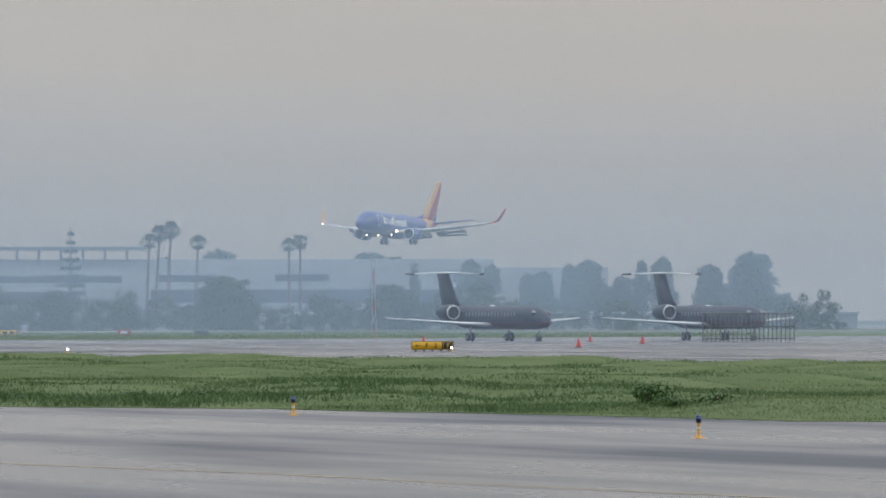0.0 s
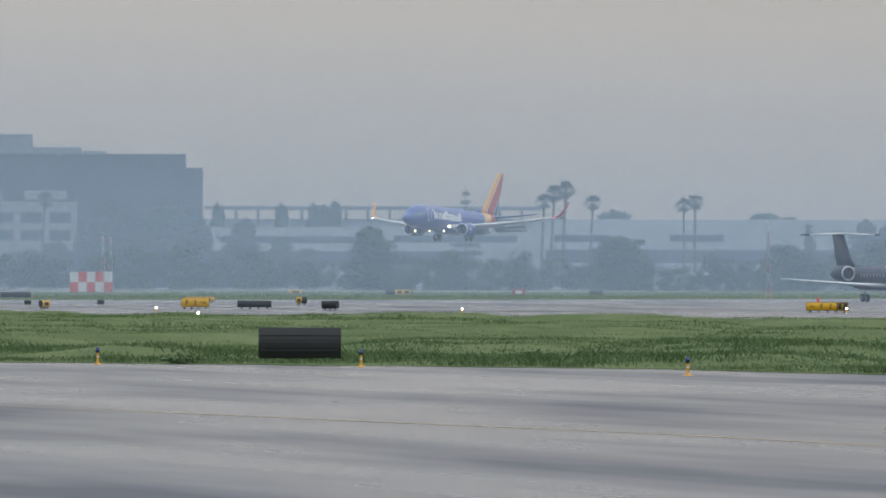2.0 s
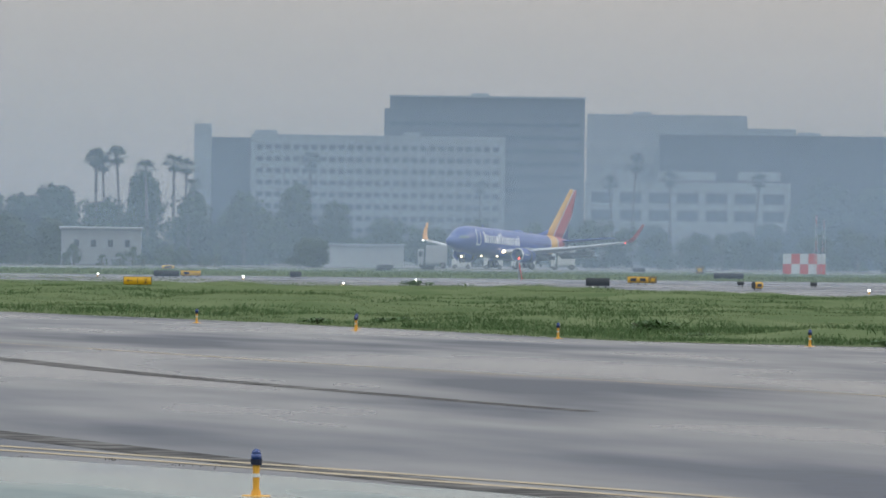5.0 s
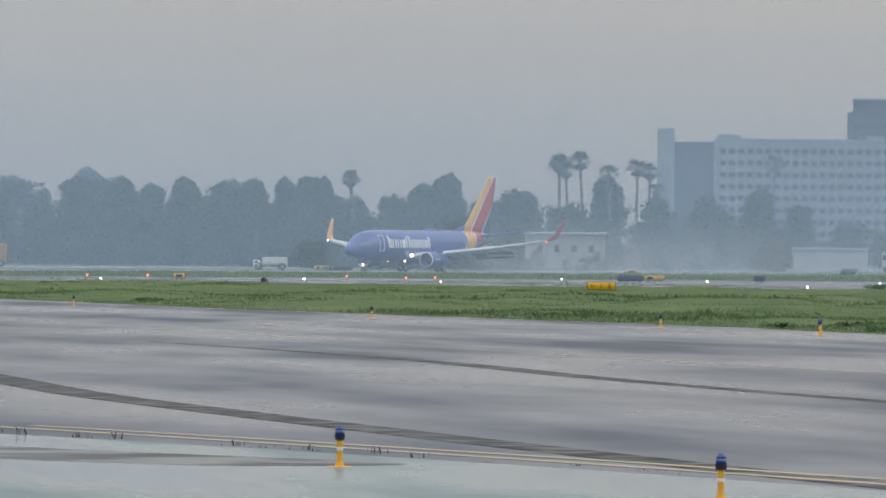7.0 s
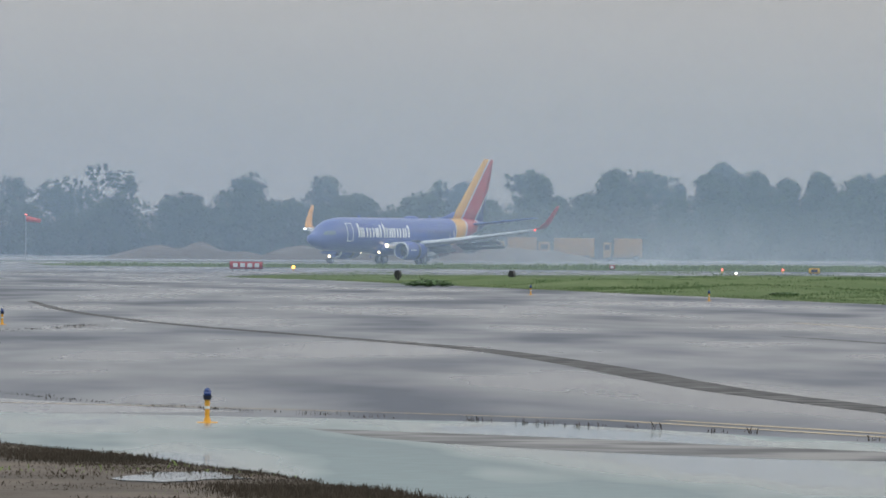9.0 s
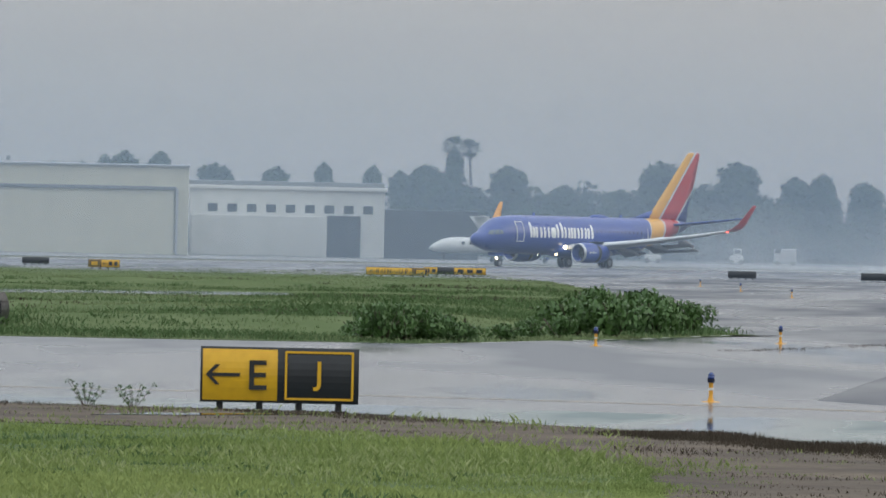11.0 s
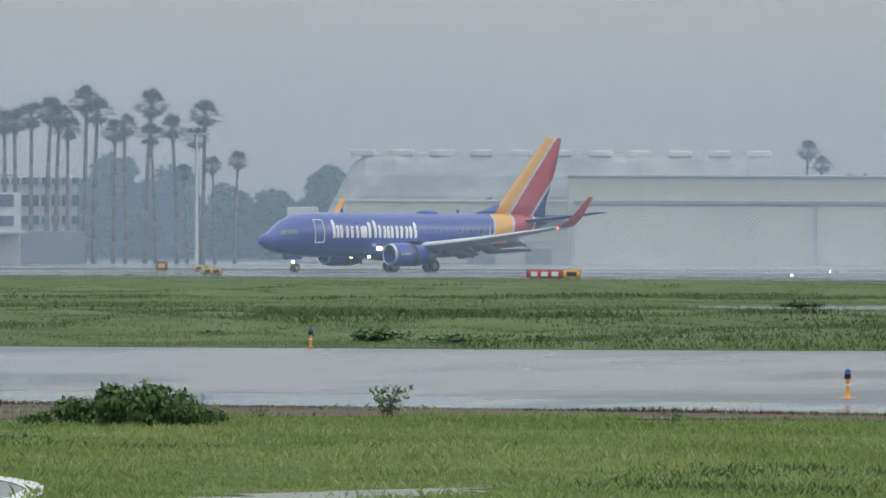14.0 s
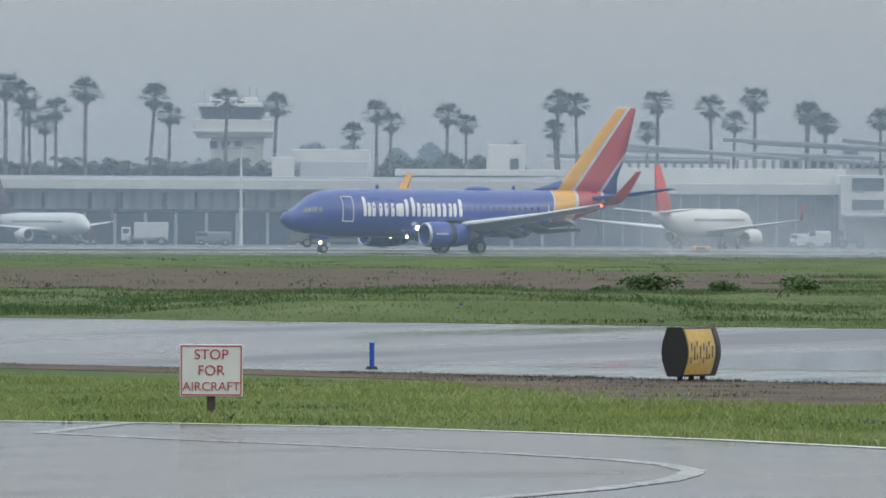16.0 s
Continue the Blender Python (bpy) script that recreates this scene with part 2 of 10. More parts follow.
NEAR = [(67, 122), (70, 104), (76, 93), (81, 80), (78, 71), (73, 62), (66, 53), (56, 42), (20, 20), (10, 60), (30, 95), (40, 140), (58, 138)]
for name, outline, z in (("grass_strip", G1, 0.015), ("grass_strip", G2, 0.015), ("grass_field", G3, 0.015), ("grass_verge", NEAR, 0.05)):
    ground_part(name, outline, z, M["turf"], "rough green airfield grass on damp soil", "grass")

# ---- haze, put in as flat blue-grey sheets, the far three tinted darker ----
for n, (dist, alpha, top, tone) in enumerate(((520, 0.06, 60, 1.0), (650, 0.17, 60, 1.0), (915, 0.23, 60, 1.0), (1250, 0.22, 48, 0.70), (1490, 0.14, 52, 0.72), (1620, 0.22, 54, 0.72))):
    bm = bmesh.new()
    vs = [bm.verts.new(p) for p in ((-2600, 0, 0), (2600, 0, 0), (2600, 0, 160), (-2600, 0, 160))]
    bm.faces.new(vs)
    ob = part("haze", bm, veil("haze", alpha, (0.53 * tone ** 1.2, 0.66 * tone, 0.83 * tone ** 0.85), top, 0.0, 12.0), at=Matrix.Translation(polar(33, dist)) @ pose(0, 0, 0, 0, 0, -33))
    tagged(ob, "tinted sheet standing in for thin blue-grey morning haze", "haze", "haze banks", "stuff")

# ---- more materials ----
M["sign_yellow"] = paint("sign_yellow", (0.72, 0.40, 0.01), (0.64, 0.34, 0.012), 0.8, (0.3, 0.5))
M["sign_faded"] = paint("faded_sign_yellow", (0.50, 0.34, 0.09), (0.36, 0.25, 0.08), 1.6, (0.4, 0.6))
M["sign_black"] = paint("sign_black", (0.010, 0.011, 0.013), (0.018, 0.019, 0.021), 1.2, (0.35, 0.55))
M["sign_red"] = paint("sign_red", (0.42, 0.035, 0.04), (0.34, 0.03, 0.035), 0.8, (0.35, 0.5))
M["stake"] = paint("yellow_stake", (0.72, 0.36, 0.03), (0.6, 0.3, 0.03), 2.0, (0.4, 0.6))
M["lens_blue"] = paint("blue_lens", (0.012, 0.035, 0.16), (0.015, 0.05, 0.2), 2.0, (0.08, 0.15), spec=0.7)
M["galv"] = paint("galvanised_steel", (0.36, 0.37, 0.38), (0.27, 0.28, 0.29), 1.5, (0.35, 0.55), metal=0.5)
M["wood"] = paint("weathered_post", (0.07, 0.055, 0.045), (0.045, 0.038, 0.032), 2.0, (0.7, 0.9))
M["fresh_blade"] = paint("fresh_grass_blades", (0.085, 0.138, 0.038), (0.235, 0.28, 0.098), 0.1, (0.7, 0.9), fine=7, island=0.35, spec=0.12)
M["pale_blade"] = paint("pale_grass_heads", (0.21, 0.26, 0.10), (0.28, 0.31, 0.15), 0.3, (0.6, 0.85), fine=7, island=0.3, spec=0.2)
# blade green lightened to carry some of the field's haze
M["blade"] = paint("grass_blades", (0.118, 0.166, 0.076), (0.175, 0.212, 0.108), 0.09, (0.7, 0.9), fine=7, island=0.12, spec=0.1)
M["field_weed"] = paint("field_weed_leaves", (0.054, 0.098, 0.036), (0.080, 0.126, 0.050), 0.15, (0.6, 0.8), island=0.2, spec=0.15)
M["straw"] = paint("dead_weeds", (0.066, 0.047, 0.034), (0.040, 0.034, 0.024), 0.5, (0.7, 0.9), island=0.25, spec=0.2)
M["weed"] = paint("weed_leaves", (0.035, 0.08, 0.02), (0.06, 0.115, 0.03), 0.6, (0.4, 0.65), island=0.3, spec=0.35)
M["leaf"] = paint("tree_leaves", (0.030, 0.050, 0.022), (0.055, 0.075, 0.032), 0.12, (0.6, 0.8), island=0.1, spec=0.15)
M["palm_leaf"] = paint("palm_fronds", (0.030, 0.045, 0.022), (0.055, 0.065, 0.032), 0.4, (0.55, 0.75), island=0.3, spec=0.25)
M["bark"] = paint("bark", (0.13, 0.105, 0.085), (0.085, 0.07, 0.055), 1.5, (0.8, 0.95), stretch=(1, 1, 0.3))
# pale walls seen backlit: their shade is put into this darker grey
M["backlit_wall"] = paint("backlit_pale_wall", (0.31, 0.315, 0.32), (0.24, 0.245, 0.255), 0.05, (0.6, 0.8), fine=10)
M["plaster"] = paint("pale_plaster", (0.60, 0.59, 0.56), (0.50, 0.49, 0.47), 0.06, (0.6, 0.8), fine=10)
M["office"] = paint("office_panels", (0.42, 0.42, 0.43), (0.36, 0.37, 0.38), 0.03, (0.5, 0.7), fine=12)
M["office_far"] = paint("grey_office_panels", (0.27, 0.275, 0.285), (0.22, 0.225, 0.235), 0.03, (0.5, 0.7), fine=12)
M["bronze"] = paint("dark_glass_wall", (0.055, 0.065, 0.08), (0.04, 0.05, 0.065), 0.04, (0.3, 0.5), fine=12)
M["pane"] = paint("window_glass", (0.03, 0.04, 0.055), (0.05, 0.06, 0.075), 0.2, (0.1, 0.25), spec=0.6)
M["hangar"] = paint("hangar_cladding", (0.57, 0.53, 0.41), (0.49, 0.46, 0.36), 0.03, (0.5, 0.7), fine=20, stretch=(1, 1, 0.2))
M["roofing"] = paint("patched_roofing", (0.62, 0.62, 0.57), (0.38, 0.39, 0.37), 0.12, (0.6, 0.8), fine=4)
M["grey_metal"] = paint("grey_metal", (0.22, 0.23, 0.24), (0.17, 0.18, 0.19), 0.5, (0.4, 0.6), metal=0.3)
M["dull_white"] = paint("dull_white", (0.66, 0.66, 0.64), (0.56, 0.56, 0.55), 0.4, (0.4, 0.6))
M["orange_machine"] = paint("orange_machine", (0.42, 0.24, 0.10), (0.34, 0.19, 0.09), 0.6, (0.4, 0.6))
M["sock"] = paint("red_fabric", (0.62, 0.06, 0.04), (0.5, 0.05, 0.04), 0.8, (0.6, 0.8))
M["maroon"] = paint("maroon_paint", (0.085, 0.018, 0.024), (0.06, 0.016, 0.022), 0.4, (0.4, 0.55), spec=0.3)
M["charcoal"] = paint("charcoal_paint", (0.024, 0.027, 0.048), (0.018, 0.021, 0.038), 0.4, (0.45, 0.6), spec=0.25)
M["dirt_bank"] = paint("dirt_bank", (0.11, 0.085, 0.068), (0.075, 0.06, 0.05), 0.05, (0.8, 0.95), fine=8)

# ---- paving details ----


def strip(name, points, width, z, material, label, category, parent=None):
    """A painted line or seam along points on the ground."""
    pts = [Vector((x, y)) for x, y in points]
    left, right = [], []
    for i, p in enumerate(pts):
        d = (pts[min(i + 1, len(pts) - 1)] - pts[max(i - 1, 0)]).normalized()
        n = Vector((-d.y, d.x)) * (width(i / (len(pts) - 1)) if callable(width) else width) / 2
        left.append(p + n), right.append(p - n)
    bm = bmesh.new()
    a = [bm.verts.new((*p, z)) for p in left]
    b = [bm.verts.new((*p, z)) for p in right]
    for i in range(len(pts) - 1):
        bm.faces.new((a[i], b[i], b[i + 1], a[i + 1]))
    bmesh.ops.recalc_face_normals(bm, faces=bm.faces[:])
    return tagged(part(name, bm, material, parent), label, category, "", "structure")


def bezier(p0, p1, p2, n=24):
    p0, p1, p2 = Vector(p0), Vector(p1), Vector(p2)
    return [tuple(p0 * (1 - u) ** 2 + p1 * 2 * u * (1 - u) + p2 * u * u) for u in (i / n for i in range(n + 1))]


def rounded(points, times=2):
    """Cuts the corners of a line, so that it bends smoothly."""
    for _ in range(times):
        out = [points[0]]
        for (x0, y0), (x1, y1) in zip(points, points[1:]):
            out += [(0.75 * x0 + 0.25 * x1, 0.75 * y0 + 0.25 * y1), (0.25 * x0 + 0.75 * x1, 0.25 * y0 + 0.75 * y1)]
        points = out + [points[-1]]
    return points


def tapered(first, middle, last):
    """Widths along a seam: from its start over its middle to its end."""
    return lambda u: first + (middle - first) * u / 0.5 if u < 0.5 else middle + (last - middle) * (u - 0.5) / 0.5


# taxi centre line that swings from one taxiway into the other
strip("centre_line", [(88, 24), (100, 36), (109.9, 46), (116.3, 52), (122, 58.4), (128.9, 65.9), (136.2, 74.2), (150, 89), (175, 114), (215, 152)], 0.17, 0.006, M["line"], "worn yellow taxiway centre line", "line")
for off in (0.0, 0.55):
    strip("edge_line", bezier((60 + off, 24 - off), (78 + off, 46 - off), (92 + off, 68 - off)), 0.24, 0.006, M["line"], "double yellow taxiway edge line", "line")
strip("edge_line", bezier((92, 68), (97, 82), (92, 92)), 0.2, 0.006, M["line"], "worn yellow edge line", "line")
strip("edge_line", bezier((92, 92), (80, 112), (62, 150)), 0.22, 0.006, M["line"], "worn yellow edge line", "line")
# broad tyre-dark seam and a tar patch
strip("tar_seam", rounded([(68, 36), (76, 45), (85.4, 54.4), (94.5, 63.4), (104.5, 73.1), (112.5, 80.8), (120.7, 88), (126.5, 93), (138.5, 103.5), (153, 116.8), (161.6, 126), (173.3, 138.5), (189.8, 156.0), (220, 185), (256, 217)]), tapered(0.75, 1.0, 0.3), 0.005, M["tar"], "broad dark tar seam curving over the wet asphalt", "seam")
strip("tar_seam", rounded([(112, 63), (125, 75.5), (137.9, 87.6), (150.2, 98.1), (158.4, 105.6), (167.3, 114.2), (182, 129)]), tapered(0.3, 0.9, 0.2), 0.005, M["tar"], "dark tar seam on the wet asphalt", "seam")
ground_part("tar_patch", rounded([(84.6, 67.2), (83.4, 62.5), (81.6, 58.5), (80.5, 55.5), (79.3, 52.3), (77.6, 52.6), (76.6, 53.8), (77.5, 57.3), (79.5, 61.2), (81.4, 63.7)]), 0.004, M["patch"], "dark asphalt shoulder patch", "pavement")
# pale wet concrete shoulder nearest to the tripod
ground_part("shoulder", bezier((40, 6), (72, 36), (90, 68), 12) + bezier((89, 78), (86, 96), (76, 118), 10) + [(66, 124), (58, 60), (30, 8)], 0.003, M["concrete"], "pale wet concrete shoulder with standing water", "pavement")
ground_part("taxiway_crossing", [(67, 122), (70, 104), (76, 93), (81, 80), (92, 74), (100, 88), (150, 128), (165, 144), (174, 154), (160, 147), (142, 137), (126, 148), (112, 163), (103, 183), (80, 225), (52, 200), (58, 138)], 0.002, M["asphalt_wet"], "flooded grey taxiway with long pale reflections", "taxiway")
# turning pad with a white edge
RIM = [(38, 95), (43, 90), (46.9, 86.1), (48.2, 84.5), (49.5, 81.9), (49.9, 79), (50.0, 76), (49.8, 73), (49.4, 70.2), (48.4, 67.7), (47.5, 66.0), (46.5, 64.4), (44.8, 62.3), (43.6, 61.1), (41.6, 59.4), (40.1, 58.2), (20, 42)]
PAD = RIM + [(10, 60), (30, 95)]
ground_part("pad", PAD, 0.075, M["pad"], "small wet asphalt pad with a white edge line", "pavement")
strip("pad_edge_line", [(x - 0.14, y - 0.06) for x, y in RIM], 0.24, 0.082, M["white_line"], "white painted pad edge line", "line")
strip("pad_line", [(47.6, 84.6), (44.6, 81.0), (44.6, 78), (44.8, 75.2), (44.9, 72.2), (44.7, 69.9), (44.2, 68.2), (43.4, 66.5), (42.7, 65.5), (41.5, 64.0), (39.6, 62.1), (38.0, 60.8), (33, 56.8)], 0.24, 0.080, M["worn_line"], "faint worn inner pad line", "line")
# bare soil along the verge and a worn band in the field
def ragged(outline, step, reach, seed):
    """An outline broken up into short uneven stretches."""
    out = []
    for (x0, y0), (x1, y1) in zip(outline, outline[1:] + outline[:1]):
        n = max(1, int(math.hypot(x1 - x0, y1 - y0) / step))
        for i in range(n):
            x, y = x0 + (x1 - x0) * i / n, y0 + (y1 - y0) * i / n
            w = noise.noise_vector(Vector((x / step * 0.7, y / step * 0.7, seed)))
            out.append((x + reach * w.x, y + reach * w.y))
    return out


BAND = ragged([(120, 258), (139, 254), (152, 255), (157, 246), (178, 268), (214, 314), (236, 345), (233, 372), (231, 388), (208, 382), (150, 380)], 9.0, 7.0, 1.0)
VERGE = [(67, 122), (70, 104), (76, 93), (81, 80), (78, 71), (73, 62), (66, 53), (56, 42), (48, 40), (54, 49), (65, 59.5), (70, 66), (72.5, 71.8), (71.0, 77), (74.5, 82.2), (74.5, 86), (71.5, 90.5), (64.2, 91), (60.8, 90.2), (59.4, 92), (62, 99.5), (65.9, 108), (64.5, 119)]
for name, o, z in (("soil_edge", VERGE, 0.06), ("soil_band", BAND, 0.03)):
    ground_part(name, o, z, M["soil"], "bare damp brown soil with dead weeds", "soil")
POND = ragged([(205, 243), (209.1, 240.5), (222, 243), (235.6, 247), (252, 250), (264, 263), (250.4, 262.5), (238, 261), (228, 259), (218, 259)], 3.0, 2.2, 2.0)
ground_part("puddle", POND, 0.03, M["water"], "long shallow pool of rainwater in the grass", "water")
POOL = ragged([(62.6, 51.7), (63.2, 51.4), (64.6, 52.0), (65.6, 53.0), (66.1, 53.6), (65.3, 53.7), (64.4, 53.2), (63.2, 52.6)], 0.4, 0.45, 3.0)
ground_part("puddle", POOL, 0.07, M["water"], "small rain puddle on bare soil", "water")
STONY = ragged([(44.9, 60.0), (45.6, 59.2), (48.2, 60.8), (50.5, 63.0), (48.6, 62.7), (47.2, 62.4), (46.2, 61.4)], 0.5, 0.8, 4.0)
ground_part("gravel_patch", STONY, 0.07, M["gravel"], "pale wet gravel showing through the grass", "gravel")
for o in ([(72.1, 87.2), (73.0, 86.9), (74.0, 86.7), (73.2, 87.6)], [(75.4, 78.4), (77.0, 78.2), (79.5, 78.4), (77.2, 79.2)]):
    ground_part("puddle", o, 0.07, M["water"], "thin rain puddle on bare soil", "water")

# ---- the airliner: nose towards -x, wheels on z = 0, origin between the main wheels ----
NOSE = -17.1


def livery(name):
    """Blue with yellow, silver and red bands that sweep up the tail."""
    m, t, b = shader(name, 0.32, 0.0, 0.5)
    b.inputs["Coat Weight"].default_value, b.inputs["Coat Roughness"].default_value = 0.2, 0.2
    co, sep = t.nodes.new("ShaderNodeTexCoord"), t.nodes.new("ShaderNodeSeparateXYZ")
    t.links.new(co.outputs["Object"], sep.inputs[0])

    def calc(op, a, c, d=None):
        n = t.nodes.new("ShaderNodeMath")
        n.operation = op
        for i, v in enumerate((a, c, d)):
            if v is None:
                continue
            if hasattr(v, "is_linked"):
                t.links.new(v, n.inputs[i])
            else:
                n.inputs[i].default_value = v
        return n.outputs[0]

    lift = calc("MAXIMUM", calc("SUBTRACT", sep.outputs["Z"], 5.2), 0.0)
    droop = calc("MULTIPLY", calc("SUBTRACT", sep.outputs["Z"], 5.2), calc("LESS_THAN", sep.outputs["Z"], 5.2))
    v = calc("SUBTRACT", calc("SUBTRACT", sep.outputs["X"], NOSE), calc("MULTIPLY", lift, 0.8))
    v = calc("SUBTRACT", v, calc("MULTIPLY", droop, 0.22))
    ramp = t.nodes.new("ShaderNodeValToRGB")
    ramp.color_ramp.interpolation = "CONSTANT"
    blue, silver, yellow, red, navy = (0.011, 0.042, 0.255, 1), (0.52, 0.53, 0.55, 1), (0.68, 0.34, 0.035, 1), (0.42, 0.03, 0.035, 1), (0.012, 0.036, 0.21, 1)
    stops = ((0.0, blue), (25.5, silver), (25.68, yellow), (27.95, silver), (28.2, red), (30.75, silver), (30.95, navy))
    cr = ramp.color_ramp
    cr.elements[0].color = blue
    cr.elements[1].position, cr.elements[1].color = 30.95 / 40, navy
    for place, colour in stops[1:-1]:
        cr.elements.new(place / 40).color = colour
    t.links.new(calc("DIVIDE", v, 40.0), ramp.inputs["Fac"])
    grime = noise_of(t, 0.5, 5, (1, 1, 2.5))
    col = blend(t, spread(t, grime, 0.0, 0.14), ramp.outputs["Color"], (0.10, 0.11, 0.14))
    t.links.new(col, b.inputs["Base Color"])
    t.links.new(spread(t, grime, 0.26, 0.42), b.inputs["Roughness"])
    return m


M["livery"] = livery("airliner_paint")
M["blue"] = paint("blue_paint", (0.011, 0.042, 0.255), (0.016, 0.05, 0.265), 0.7, (0.28, 0.4))
M["wing"] = paint("wing_grey", (0.66, 0.67, 0.68), (0.57, 0.58, 0.60), 0.5, (0.3, 0.5), stretch=(3, 0.6, 1))
M["flap"] = paint("flap_grey", (0.40, 0.41, 0.43), (0.33, 0.34, 0.36), 0.8, (0.4, 0.6))
M["slat"] = paint("bare_metal", (0.62, 0.62, 0.62), (0.52, 0.52, 0.53), 1.0, (0.25, 0.4), metal=0.7)
M["red"] = paint("red_paint", (0.42, 0.03, 0.035), (0.36, 0.035, 0.04), 0.9, (0.3, 0.45))
M["orange"] = paint("yellow_orange_paint", (0.66, 0.30, 0.035), (0.6, 0.25, 0.04), 0.9, (0.3, 0.45))
M["white"] = paint("white_paint", (0.78, 0.78, 0.77), (0.68, 0.68, 0.68), 0.9, (0.35, 0.55))
M["black"] = paint("dark_interior", (0.012, 0.012, 0.014), (0.02, 0.02, 0.022), 1.0, (0.4, 0.7))
M["tyre"] = paint("tyre_rubber", (0.018, 0.018, 0.019), (0.03, 0.03, 0.03), 3.0, (0.6, 0.85))
M["steel"] = paint("gear_steel", (0.35, 0.35, 0.36), (0.25, 0.25, 0.26), 2.0, (0.3, 0.5), metal=0.6)
M["glass"] = paint("cockpit_glass", (0.02, 0.025, 0.03), (0.03, 0.035, 0.04), 1.0, (0.04, 0.1), spec=0.8)
# pale base colour stands in for the sky mirrored in the cockpit panes
M["windscreen"] = paint("windscreen_glass", (0.16, 0.19, 0.22), (0.12, 0.15, 0.18), 1.0, (0.05, 0.12), spec=0.8)
M["lamp_warm"] = glow("landing_light", (1.0, 0.78, 0.5), 9.0)
M["lamp_big"] = glow("wing_root_light", (1.0, 0.80, 0.5), 10.0)
M["lamp_red"] = glow("red_light", (1.0, 0.12, 0.08), 5.0)
M["lamp_white"] = glow("white_light", (1.0, 0.97, 0.9), 7.0)
M["lamp_amber"] = glow("amber_light", (1.0, 0.5, 0.06), 7.0)


def ring(x, zc, ry, rz, n=28, low=1.0):
    """A cross-section of the hull; low flattens or deepens the under side."""
    pts = []
    for i in range(n):
        a = 2 * math.pi * i / n
        c, s = math.cos(a), math.sin(a)
        pts.append((x, ry * c, zc + rz * s * (low if s < 0 else 1.0)))
    return pts


def foil(le, chord, thick, n=7):
    """Points round a wing section in (x, z) from the leading edge backwards."""
    up, dn = [], []
    for i in range(n + 1):
        u = (i / n) ** 1.6
        y = 5 * thick * (0.2969 * math.sqrt(u) - 0.126 * u - 0.3516 * u * u + 0.2843 * u ** 3 - 0.1015 * u ** 4)
        up.append((le + u * chord, y * chord * 1.1))
        dn.append((le + u * chord, -y * chord * 0.75))
    return up + dn[-2:0:-1]


def blade(bm, sections, mat=0):
    """A wing, fin or flap from sections (le, chord, thick, y, z)."""
    loft(bm, [[(x, y, z + dz) for x, dz in foil(le, chord, thick)] for le, chord, thick, y, z in sections], mat=mat)
    return bm


def wheel(parent, name, at, r, w):
    bm = bmesh.new()
    prof = [(0.55, -w / 2), (0.86, -w / 2), (1.0, -w * 0.3), (1.0, w * 0.3), (0.86, w / 2), (0.55, w / 2)]
    rings = [[(r * k * math.cos(2 * math.pi * i / 20), d, r * k * math.sin(2 * math.pi * i / 20)) for i in range(20)] for k, d in prof]
    loft(bm, rings, cap=False)
    wh = new(name)
    wh.parent, wh.matrix_basis = parent, Matrix.Translation(at)
    part("tyre", bm, M["tyre"], wh)
    bm = bmesh.new()
    rod(bm, (0, -w * 0.42, 0), (0, w * 0.42, 0), r * 0.56, sides=16)
    rod(bm, (0, -w * 0.5, 0), (0, w * 0.5, 0), r * 0.18, sides=8)
    part("rim", bm, M["steel"], wh)
    return wh


